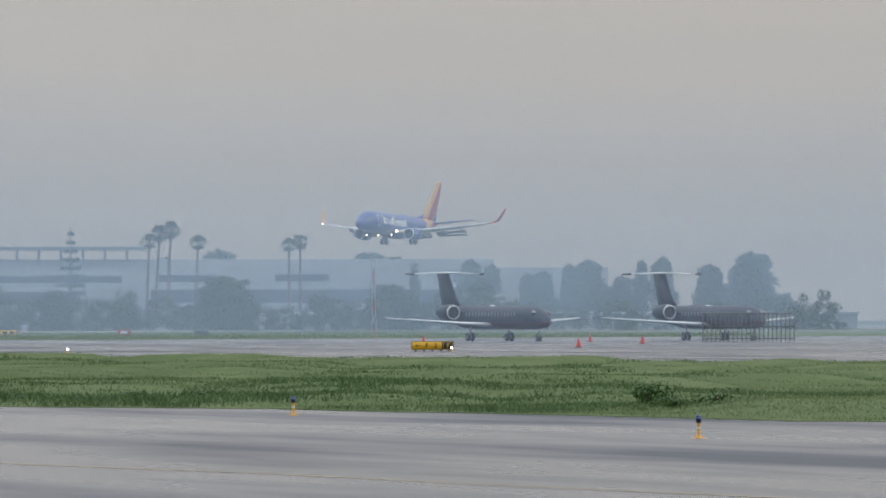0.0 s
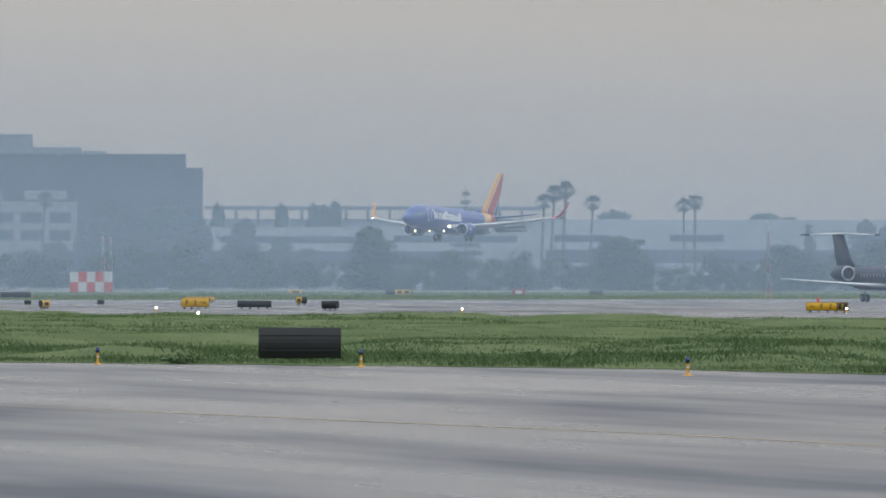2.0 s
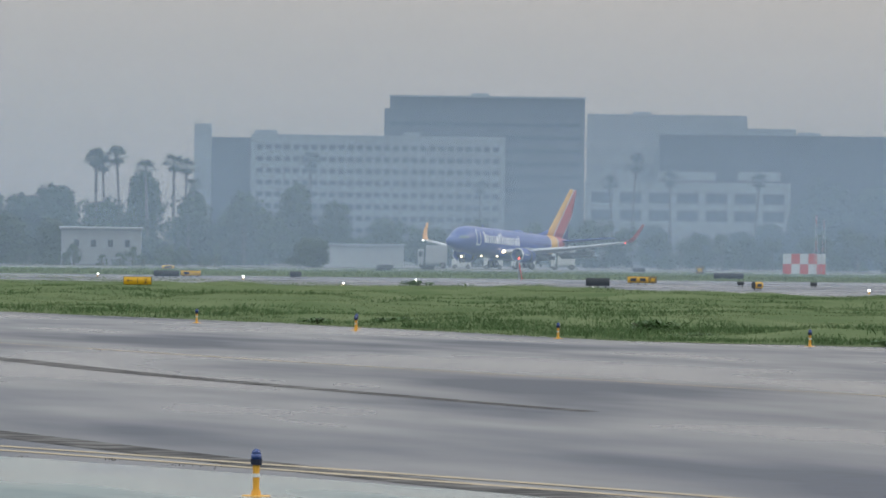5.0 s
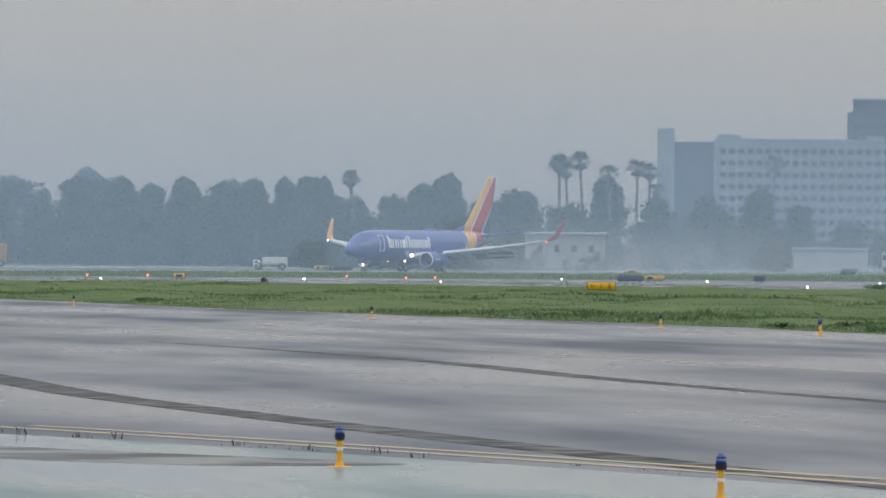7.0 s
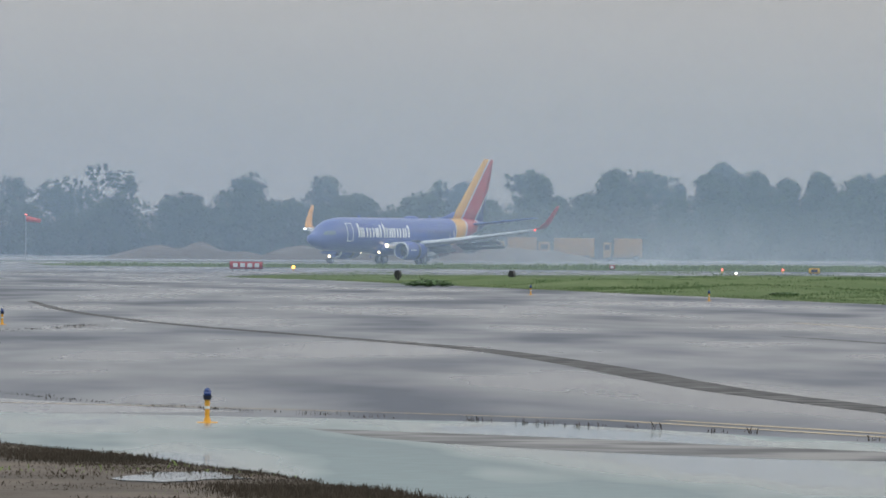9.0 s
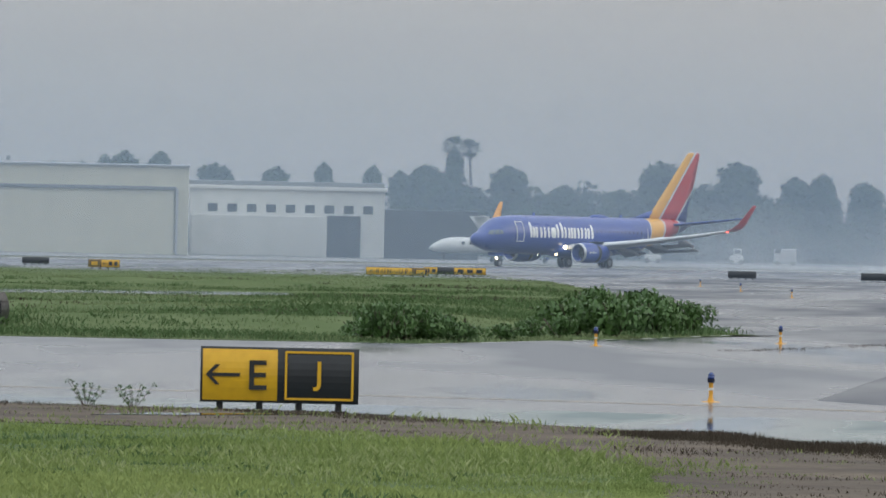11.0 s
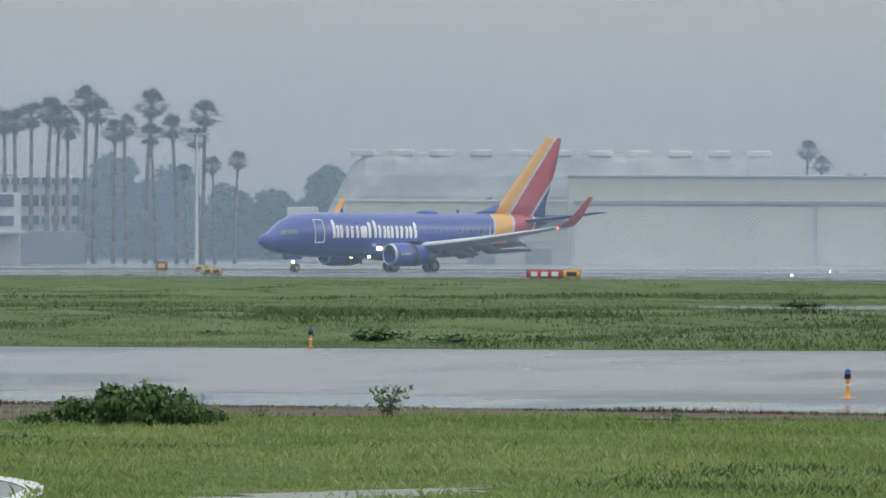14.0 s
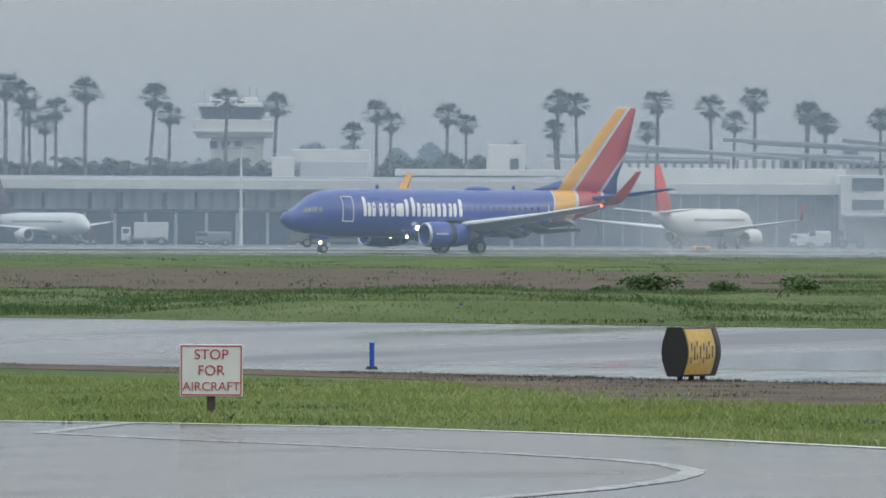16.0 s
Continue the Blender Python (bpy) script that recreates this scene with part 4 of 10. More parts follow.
def sign(bearing, distance, w, h, faces, label, turn=0.0, legs=0.12, depth=0.34, group="airfield signs"):
    """faces: for each panel a style (yellow, black, back, red) and its text; '<' and '>' are arrows, '#' a plain bar, '%' a group of small ones."""
    ob = thing("airfield_sign", label, "sign", facing(bearing, distance, turn), group)
    part("sign_body", lens_box(w, h, depth, legs), M["sign_black"], ob)
    n = max(2, round(w / 0.75) + 1)
    for i in range(n):
        bm = bmesh.new()
        x = -w / 2 + w * (i + 0.5) / n
        rod(bm, (x, 0, -0.02), (x, 0, legs + 0.03), 0.045, sides=8)
        box(bm, (0.2, 0.2, 0.03), (x, 0, 0.015), 0.005)
        part("leg", bm, M["sign_black"], ob)
    total = sum(f[2] for f in faces)
    x = -w / 2
    for style, text, share in faces:
        pw = w * share / total
        cx = x + pw / 2
        x += pw
        if style == "back":
            for k in range(3):
                bm = bmesh.new()
                box(bm, (pw * 0.96, 0.02, 0.02), (cx, -depth * 0.5 + 0.01, legs + h * (0.25 + 0.25 * k)), 0.004)
                part("rib", bm, M["sign_black"], ob)
            continue
        skin = {"yellow": "sign_yellow", "faded": "sign_faded", "black": "sign_black", "red": "sign_red"}[style]
        ink = {"yellow": "sign_black", "faded": "grey_metal", "black": "sign_yellow", "red": "white"}[style]
        part("panel", panel_face(pw, h, depth, legs), M[skin], ob, ("faded yellow" if style == "faded" else style) + " sign panel", at=Matrix.Translation((cx, 0, 0)))
        front = -depth * 0.5 - 0.018
        if style == "black" and text:
            for px, pz, sx, sz in ((0, h * 0.42, pw * 0.86, 0.03), (0, -h * 0.42, pw * 0.86, 0.03), (-pw * 0.42, 0, 0.03, h * 0.84), (pw * 0.42, 0, 0.03, h * 0.84)):
                bm = bmesh.new()
                box(bm, (sx, 0.012, sz), (cx + px, (-0.018 - depth * (0.28 + 0.22 * math.cos(math.pi * pz / h))) if sz < 0.1 else front, legs + h / 2 + pz), 0.002)
                part("border", bm, M["sign_yellow"], ob)
        slots = len(text)
        for k, ch in enumerate(text):
            sx = cx + pw * (-0.5 + (k + 0.5) / slots) * 0.86
            at = Matrix.Translation((sx, front, legs + h * 0.5))
            if ch in "<>":
                arrow(h * 0.62, M[ink], ob, at, 1 if ch == "<" else -1)
            elif ch == "#":
                bm = bmesh.new()
                box(bm, (pw * 0.55 / slots, 0.012, h * 0.5), (sx, front, legs + h * 0.5), 0.003)
                part("bar", bm, M[ink], ob)
            elif ch == "%":
                for j, (dx, u, bh) in enumerate(((-0.3, 0.34, 0.16), (-0.3, 0.6, 0.2), (-0.1, 0.48, 0.34), (0.1, 0.4, 0.12), (0.1, 0.66, 0.14), (0.3, 0.5, 0.3))):
                    bm = bmesh.new()
                    box(bm, (pw * 0.06 / slots, 0.012, h * bh * 0.8), (sx + dx * pw / slots, -0.012 - depth * (0.28 + 0.22 * math.cos(math.pi * (u - 0.5))), legs + h * u), 0.003)
                    part("bar", bm, M[ink], ob)
            elif ch != " ":
                letters(ch, h * 0.78, ob, at, M[ink])
    return ob


def edge_light():
    ob = thing("taxiway_edge_light", "blue taxiway edge light on a yellow stake", "edge light", group="taxiway edge lights")
    bm = bmesh.new()
    rod(bm, (0, 0, 0), (0, 0, 0.012), 0.14, 0.13, 14)
    rod(bm, (0, 0, 0.01), (0, 0, 0.06), 0.05, 0.04, 10)
    part("base_plate", bm, M["stake"], ob)
    bm = bmesh.new()
    rod(bm, (0, 0, 0.05), (0, 0, 0.30), 0.03, 0.034, 10)
    part("stake", bm, M["stake"], ob)
    bm = bmesh.new()
    rod(bm, (0, 0, 0.18), (0, 0, 0.215), 0.037, sides=10)
    part("band", bm, M["dull_white"], ob)
    bm = bmesh.new()
    rod(bm, (0, 0, 0.295), (0, 0, 0.35), 0.05, 0.058, 12)
    part("collar", bm, M["charcoal"], ob)
    bm = bmesh.new()
    for a, b, r1, r2 in ((0.345, 0.40, 0.05, 0.052), (0.40, 0.435, 0.052, 0.036), (0.435, 0.45, 0.036, 0.01)):
        rod(bm, (0, 0, a), (0, 0, b), r1, r2, 12)
    part("lens", bm, M["lens_blue"], ob, "blue glass lens", smooth=True)
    return ob


def ground_lamp(material, colour, size=0.17):
    ob = thing("ground_light", "small glowing " + colour + " light on the airfield", "light", group=colour + " ground lights")
    bm = bmesh.new()
    rod(bm, (0, 0, 0), (0, 0, 0.2), 0.07, 0.05, 8)
    part("stem", bm, M["stake"], ob)
    bm = bmesh.new()
    bmesh.ops.create_icosphere(bm, subdivisions=2, radius=size, matrix=Matrix.Translation((0, 0, 0.2 + size)))
    part("lens", bm, material, ob, "glowing lens")
    return ob

# ---- plants ----
rng = np.random.default_rng(7)


def inside(px, py, poly):
    hit = np.zeros(len(px), bool)
    n = len(poly)
    for i in range(n):
        (x0, y0), (x1, y1) = poly[i], poly[(i + 1) % n]
        cross = ((y0 > py) != (y1 > py)) & (px < (x1 - x0) * (py - y0) / (y1 - y0 + 1e-12) + x0)
        hit ^= cross
    return hit


BARE = (VERGE, POND, POOL, STONY, BAND)
# gentle swells of the rough ground: a fixed sum of slow waves
SWELLS = [(float(a), 6.2832 / float(l), float(p)) for a, l, p in zip(rng.uniform(0, 6.2832, 14), rng.uniform(4, 30, 14), rng.uniform(0, 6.2832, 14))]


def off_edge(px, py, poly):
    """Distance of places from an outline."""
    best = np.full(len(px), 1e9)
    for (x0, y0), (x1, y1) in zip(poly, poly[1:] + poly[:1]):
        dx, dy = x1 - x0, y1 - y0
        u = np.clip(((px - x0) * dx + (py - y0) * dy) / (dx * dx + dy * dy), 0, 1)
        best = np.minimum(best, np.hypot(px - x0 - u * dx, py - y0 - u * dy))
    return best


def swell(px, py, poly, high):
    """Height of the rough ground above the flat, fading out at the outline and round the pool."""
    h = sum(math.sqrt(6.2832 / k / 20) * np.sin(k * (px * math.cos(a) + py * math.sin(a)) + p) for a, k, p in SWELLS) / 3.2
    h = np.clip(h + 0.25, 0, 1.4) * high
    near_pool = np.where(inside(px, py, POND), 0.0, np.clip(off_edge(px, py, POND) / 60, 0, 1))
    near_pool *= np.where(inside(px, py, BAND), 0.0, np.clip(off_edge(px, py, BAND) / 25, 0, 1))
    return h * np.clip((off_edge(px, py, poly) - 0.5) / 5.0, 0, 1) * near_pool * inside(px, py, poly)


def rough_ground(poly, high, x, y, step, label):
    """A sheet of turf that follows the swells."""
    gx, gy = np.meshgrid(np.arange(x[0], x[1], step), np.arange(y[0], y[1], step))
    z = swell(gx.ravel(), gy.ravel(), poly, high)
    nx, ny = gx.shape[1], gx.shape[0]
    v = np.stack([gx.ravel(), gy.ravel(), z + 0.008], 1)
    idx = np.arange(nx * ny).reshape(ny, nx)
    f = np.stack([idx[:-1, :-1], idx[:-1, 1:], idx[1:, 1:], idx[1:, :-1]], -1).reshape(-1, 4)
    f = f[(z[f] > 0.004).any(1)]
    used, f = np.unique(f, return_inverse=True)
    me = bpy.data.meshes.new("grass_rise")
    me.from_pydata(v[used].tolist(), [], f.reshape(-1, 4).tolist())
    me.materials.append(M["turf"])
    me.polygons.foreach_set("use_smooth", [True] * len(me.polygons))
    return tagged(new("grass_rise", me), label, "grass", "", "stuff")


def scatter(poly, count, bearing=(28, 70), reach=(40, 700), bias=0.0):
    """Random places in an outline, within a stretch of bearings and distances; bias draws them nearer."""
    out = np.zeros((0, 2))
    while len(out) < count:
        a = np.radians(rng.uniform(*bearing, count * 2))
        u = rng.random(count * 2)
        r = reach[0] + (reach[1] - reach[0]) * u ** (1.0 + bias)
        p = np.stack([r * np.sin(a), r * np.cos(a)], 1)
        ok = inside(p[:, 0], p[:, 1], poly)
        for hole in BARE:
            ok &= ~(inside(p[:, 0], p[:, 1], hole) & (rng.random(len(p)) < 0.94))
        ok &= ~inside(p[:, 0], p[:, 1], PAD)
        out = np.concatenate([out, p[ok]])
    return out[:count]


def blades(name, places, height, width, per, material, label, lean=0.5, z=0.05, spread_r=0.12, grain=0.25, rise=None):
    """Grass as one mesh of bent blades, two triangles each."""
    n = len(places) * per
    base = np.repeat(places, per, 0) + rng.normal(0, spread_r, (n, 2))
    hgt = np.repeat(rng.uniform(*height, len(places)), per) * rng.uniform(0.6, 1.15, n)
    # tussocks and cropped patches
    lumps = np.array([noise.noise(Vector((x * grain, y * grain, 1.7))) + 0.8 * noise.noise(Vector((x * grain * 0.22, y * grain * 0.22, 9.1))) for x, y in places])
    hgt *= np.repeat(np.clip(0.66 + 0.9 * lumps, 0.25, 1.35), per)
    a = rng.uniform(0, 2 * np.pi, n)
    d = np.stack([np.cos(a), np.sin(a)], 1) * (width * rng.uniform(0.6, 1.3, n))[:, None]
    b = rng.uniform(0, 2 * np.pi, n)
    tip = np.stack([np.cos(b), np.sin(b)], 1) * (hgt * lean * rng.random(n))[:, None]
    v = np.zeros((n, 4, 3))
    v[:, 0, :2], v[:, 1, :2] = base - d / 2, base + d / 2
    v[:, 2, :2], v[:, 3, :2] = base + d * 0.35 + tip * 0.4, base + tip
    if rise:
        z = z + np.repeat(swell(places[:, 0], places[:, 1], *rise), per)
    v[:, :2, 2] = np.reshape(z - 0.02, (-1, 1))
    v[:, 2, 2], v[:, 3, 2] = z + hgt * 0.6, z + hgt
    idx = np.arange(n)[:, None] * 4
    f = np.concatenate([idx + [0, 1, 2], idx + [0, 2, 3]], 0)
    me = bpy.data.meshes.new(name)
    me.from_pydata(v.reshape(-1, 3).tolist(), [], f.tolist())
    me.materials.append(material)
    return tagged(new(name, me), label, "grass", "", "stuff")


def leaf_cloud(bm_list, centre, radius, count, size, squash=0.8):
    """Leaves in a rough ball: adds (corner points) to a list."""
    c = np.array(centre)
    d = rng.normal(0, 1, (count, 3))
    d /= np.linalg.norm(d, axis=1, keepdims=True)
    r = radius * rng.uniform(0.45, 1.05, count) ** 0.6
    p = c + d * r[:, None] * [1, 1, squash]
    u = rng.normal(0, 1, (count, 3))
    u /= np.linalg.norm(u, axis=1, keepdims=True)
    w = np.cross(d, u)
    w /= np.linalg.norm(w, axis=1, keepdims=True) + 1e-9
    s = size * rng.uniform(0.6, 1.4, count)[:, None]
    quad = np.stack([p - u * s * 0.5, p + w * s * 0.32, p + u * s * 0.55, p - w * s * 0.32], 1)
    bm_list.append(quad)


def leaf_mesh(name, quads, material):
    v = np.concatenate(quads).reshape(-1, 3)
    v[:, 2] = np.maximum(v[:, 2], 0.0)
    n = len(v) // 4
    me = bpy.data.meshes.new(name)
    me.from_pydata(v.tolist(), [], (np.arange(n)[:, None] * 4 + [0, 1, 2, 3]).tolist())
    me.materials.append(material)
    return me


def weed_clump(kind):
    """A low mound of broad-leaved weeds, about a metre wide."""
    ob = thing("weed_clump", "low dark-green clump of broad-leaved weeds in the grass", "weed", group="weed clumps")
    q = []
    for k in range(9 + 3 * kind):
        a, r = rng.uniform(0, 6.28), rng.uniform(0, 0.42)
        leaf_cloud(q, (r * math.cos(a) * 1.3, r * math.sin(a), 0.16 + rng.uniform(0, 0.22) * (1 - r)), 0.2, 95, 0.075, 0.7)
    leaves = new("foliage", leaf_mesh("foliage", q, M["weed"]))
    leaves.parent = ob
    bm = bmesh.new()
    for k in range(7):
        a = rng.uniform(0, 6.28)
        rod(bm, (0, 0, 0), (0.4 * math.cos(a), 0.4 * math.sin(a), 0.35), 0.012, 0.005, 5)
    tagged(part("stem", bm, M["bark"], ob), kind="stuff")
    return ob


def tall_weed():
    ob = thing("tall_weed", "sparse leggy green weed at the taxiway edge", "weed", group="leggy weeds")
    q = []
    bm = bmesh.new()
    for k in range(9):
        a, t = rng.uniform(0, 6.28), rng.uniform(0.15, 0.42)
        top = (t * math.cos(a), t * math.sin(a), rng.uniform(0.3, 0.62))
        rod(bm, (0, 0, 0), top, 0.008, 0.004, 5)
        for u in (0.45, 0.7, 1.0):
            leaf_cloud(q, tuple(u * x for x in top), 0.06, 8, 0.05)
    part("stem", bm, M["bark"], ob)
    leaves = new("foliage", leaf_mesh("foliage", q, M["weed"]))
    leaves.parent = ob
    return ob


def broad_tree(kind, h=12.0):
    """Trunk, limbs and a crown of many leaf clumps with gaps; kinds differ in outline."""
    ob = thing("tree", "dark hazy broad-leaved tree at the edge of the airfield", "tree", group="background trees")
    bm = bmesh.new()
    rod(bm, (0, 0, 0), (0.2, 0.1, h * 0.4), 0.35, 0.2, 8)
    q = []
    tall = (0.9, 0.55, 1.3, 0.42, 0.75)[kind]
    for k in range((13, 11, 15, 10, 12)[kind]):
        # a limb with its lobe of leaf clumps; lobes shrink towards the top
        u = (k + rng.uniform(0.0, 1.0)) / (13, 11, 15, 10, 12)[kind]
        z = h * (0.08 + 0.72 * u)
        wide = h * 0.34 * tall * math.sin(math.pi * (0.34 + 0.6 * u)) ** 0.9
        a, r = rng.uniform(0, 6.28), wide * rng.uniform(0.15, 0.8)
        c = np.array((r * math.cos(a), r * math.sin(a), z))
        lobe = h * rng.uniform(0.12, 0.18) * (1.1 - 0.4 * u)
        rod(bm, (0.1, 0.05, h * (0.12 + 0.35 * u)), tuple(c), 0.1, 0.03, 5)
        for j in range(8):
            d = rng.normal(0, 1, 3)
            d *= lobe * rng.uniform(0.3, 1.0) / np.linalg.norm(d)
            leaf_cloud(q, tuple(c + d * (0.75 + 0.5 * tall, 0.75 + 0.5 * tall, 1.0)), lobe * rng.uniform(0.45, 0.75), 56, h * 0.048, 1.0)
    for j in range(46):
        u = rng.uniform(0.0, 0.86)
        wide = h * 0.2 * tall * math.sin(math.pi * (0.3 + 0.6 * u))
        leaf_cloud(q, (rng.uniform(-1, 1) * wide, rng.uniform(-1, 1) * wide, h * (0.06 + 0.86 * u)), h * 0.1, 56, h * 0.055, 1.1)
    leaf_cloud(q, (0, 0, h * 0.5), h * 0.26 * tall, 800, h * 0.075, 1.6 / tall)
    part("trunk", bm, M["bark"], ob)
    crown = new("crown", leaf_mesh("crown", q, M["leaf"]))
    crown.parent = ob
    return ob


def conifer(h=10.0):
    ob = thing("conifer", "slim tiered conifer standing over the roofs", "tree", group="conifers")
    bm = bmesh.new()
    rod(bm, (0, 0, 0), (0, 0, h), 0.2, 0.03, 7)
    part("trunk", bm, M["bark"], ob)
    q = []
    for k in range(9):
        z = h * (0.25 + 0.083 * k)
        r = h * 0.17 * (1.05 - k / 9)
        for a in np.linspace(0, 6.28, 9):
            leaf_cloud(q, (r * math.cos(a) * 0.7, r * math.sin(a) * 0.7, z), r * 0.4, 14, h * 0.035, 0.4)
    crown = new("crown", leaf_mesh("crown", q, M["leaf"]))
    crown.parent = ob
    return ob


def fan_palm(kind):
    """A tall fan palm, 16 m: leaning trunk, ball of fans, dead skirt."""
    h = 16.0
    ob = thing("fan_palm", "tall slender fan palm with a round crown", "palm", group="fan palms")
    lean = (0.2, 0.7, -0.6, 0.0)[kind]
    bm = bmesh.new()
    for k in range(6):
        u, w = k / 6, (k + 1) / 6
        rod(bm, (lean * u * u, 0, h * 0.92 * u), (lean * w * w, 0, h * 0.92 * w), 0.27 - 0.1 * u, 0.27 - 0.1 * w, 8)
    part("trunk", bm, M["bark"], ob, smooth=True)
    top = np.array((lean * 0.95, 0, h * 0.91))
    quads = []
    for k in range(58):
        el = rng.uniform(-0.9, 1.35)
        a = rng.uniform(0, 6.28)
        d = np.array((math.cos(a) * math.cos(el), math.sin(a) * math.cos(el), math.sin(el)))
        side = np.cross(d, (0, 0, 1.0))
        side /= np.linalg.norm(side) + 1e-9
        up = np.cross(side, d)
        ln = rng.uniform(0.85, 1.15) * (1.25 if el > -0.3 else 0.9)
        p = top + d * 0.15
        e = top + d * ln * 0.75
        quads.append(np.array([[p - side * 0.03, p + side * 0.03, e + side * 0.03, e - side * 0.03]]))
        for j in range(-4, 5):
            f = d * math.cos(j * 0.27) + side * math.sin(j * 0.27)
            tip = e + f * ln * 0.72 - np.array((0, 0, 0.22 * abs(j) / 4 + 0.08))
            g = np.cross(f, up)
            quads.append(np.array([[e, e + f * 0.35 * ln + g * 0.075, tip, e + f * 0.35 * ln - g * 0.075]]))
    for k in range(26):
        a = rng.uniform(0, 6.28)
        o = np.array((math.cos(a), math.sin(a), 0))
        g = np.array((-o[1], o[0], 0)) * 0.16
        z0 = top + o * 0.2
        quads.append(np.array([[z0 - g, z0 + g, z0 + o * 0.25 + (0, 0, -rng.uniform(0.7, 1.5)), z0 + o * 0.2 - g + (0, 0, -0.5)]]))
    crown = new("crown", leaf_mesh("crown", quads, M["palm_leaf"]))
    crown.parent = ob
    return ob


def date_palm():
    h = 6.0
    ob = thing("date_palm", "short bushy feather palm beside the terminal", "palm", group="feather palms")
    bm = bmesh.new()
    rod(bm, (0, 0, 0), (0.1, 0, h * 0.6), 0.3, 0.25, 8)
    part("trunk", bm, M["bark"], ob)
    quads = []
    top = np.array((0.1, 0, h * 0.58))
    for k in range(46):
        a, el, long = rng.uniform(0, 6.28), rng.uniform(0.0, 1.45), rng.uniform(2.6, 3.5)
        o = np.array((math.cos(a), math.sin(a), 0))
        side = np.array((-o[1], o[0], 0))
        for j in range(1, 15):
            u = j / 14
            p = top + o * long * u * math.cos(el * (1 - 0.25 * u)) + np.array((0, 0, long * u * math.sin(el) - 1.5 * u * u))
            for s in (-1, 1):
                tip = p + side * s * 0.62 * math.sin(0.4 + 2.4 * u) + o * 0.28 + np.array((0, 0, -0.22))
                quads.append(np.array([[p - o * 0.11, p + o * 0.11 + (0, 0, 0.03), tip + o * 0.05, tip - o * 0.03]]))
    crown = new("crown", leaf_mesh("crown", quads, M["palm_leaf"]))
    crown.parent = ob
    return ob


PLACED = {}


def plant(key, maker, bearing, distance, scale=1.0, turn=None, wide=1.0, label=""):
    """Builds a plant once, then sets copies of it out."""
    turn = rng.uniform(0, 360) if turn is None else turn
    m = Matrix.Translation(polar(bearing, distance)) @ pose(0, 0, 0, 0, 0, turn) @ Matrix.Diagonal((scale * wide, scale * wide, scale, 1))
    if key not in PLACED:
        ob = PLACED[key] = maker()
        ob.matrix_basis = m
    else:
        first = PLACED[key]
        keep = first.matrix_basis.copy()
        first.matrix_basis = Matrix()
        ob = copy_thing(first, m)
        first.matrix_basis = keep
    return tagged(ob, label) if label else ob


def palm(bearing, distance, height, crown=1.0):
    k = int(rng.integers(0, 4))
    return plant(f"palm{k}", lambda: fan_palm(k), bearing, distance, height / 16.2, None, 1.0 if crown == 1.0 else crown)


def tree(bearing, distance, height, kind=None, wide=1.0):
    k = int(rng.integers(0, 5)) if kind is None else kind
    return plant(f"tree{k}", lambda: broad_tree(k), bearing, distance, height / 12.0, None, wide)


def weed(bearing, distance, size, wide=1.0):
    k = int(rng.integers(0, 3))
    return plant(f"weed{k}", lambda: weed_clump(k), bearing, distance, size, None, wide)


def hedge(b0, b1, distance, height, step, wide=1.3):
    """A run of shrubs and low trees closing the view under the crowns, one uncountable mass."""
    n = max(2, int((b1 - b0) / step))
    mid = polar((b0 + b1) / 2, distance)
    q, bm = [], bmesh.new()
    for i in range(n):
        at = polar(b0 + (b1 - b0) * (i + rng.uniform(0.1, 0.9)) / n, distance * rng.uniform(0.97, 1.03)) - mid
        h = height * rng.uniform(0.55, 1.2)
        rod(bm, (at.x, at.y, 0), (at.x, at.y, h * 0.6), 0.22, 0.1, 6)
        for k in range(17):
            u, a = rng.uniform(0.02, 0.9), rng.uniform(0, 6.28)
            r = h * 0.42 * wide * math.sin(math.pi * min(0.97, 0.35 + 0.62 * u)) * rng.uniform(0.2, 1.0)
            leaf_cloud(q, (at.x + r * math.cos(a), at.y + r * math.sin(a), h * u), h * rng.uniform(0.14, 0.24), 60, h * 0.08, 0.85)
    mass = tagged(new("woods", leaf_mesh("woods", q, M["leaf"])), "hazy belt of dark shrubs and low trees", "woods", "", "stuff")
    mass.location = mid
    tagged(part("stem", bm, M["bark"], mass), kind="stuff")


hedge(46.2, 58.6, 1470, 10.0, 0.14)
hedge(46.2, 56.0, 1620, 13.5, 0.2, 1.1)
hedge(58.4, 64.5, 1640, 8.0, 0.14, 1.6)
hedge(64.0, 69.5, 1560, 6.0, 0.1, 1.7)
hedge(56.1, 58.2, 1290, 2.8, 0.09, 1.5)
hedge(37.6, 40.6, 1480, 10.0, 0.2)
hedge(29.0, 37.0, 1500, 9.0, 0.3)

def patches(places, scale, least):
    """Those places where a slow random field is high: weeds grow in patches."""
    return np.array([p for p in places if noise.noise(Vector((p[0] * scale, p[1] * scale, 4.2))) + 0.5 * noise.noise(Vector((p[0] * scale * 3, p[1] * scale * 3, 2.2))) > least])


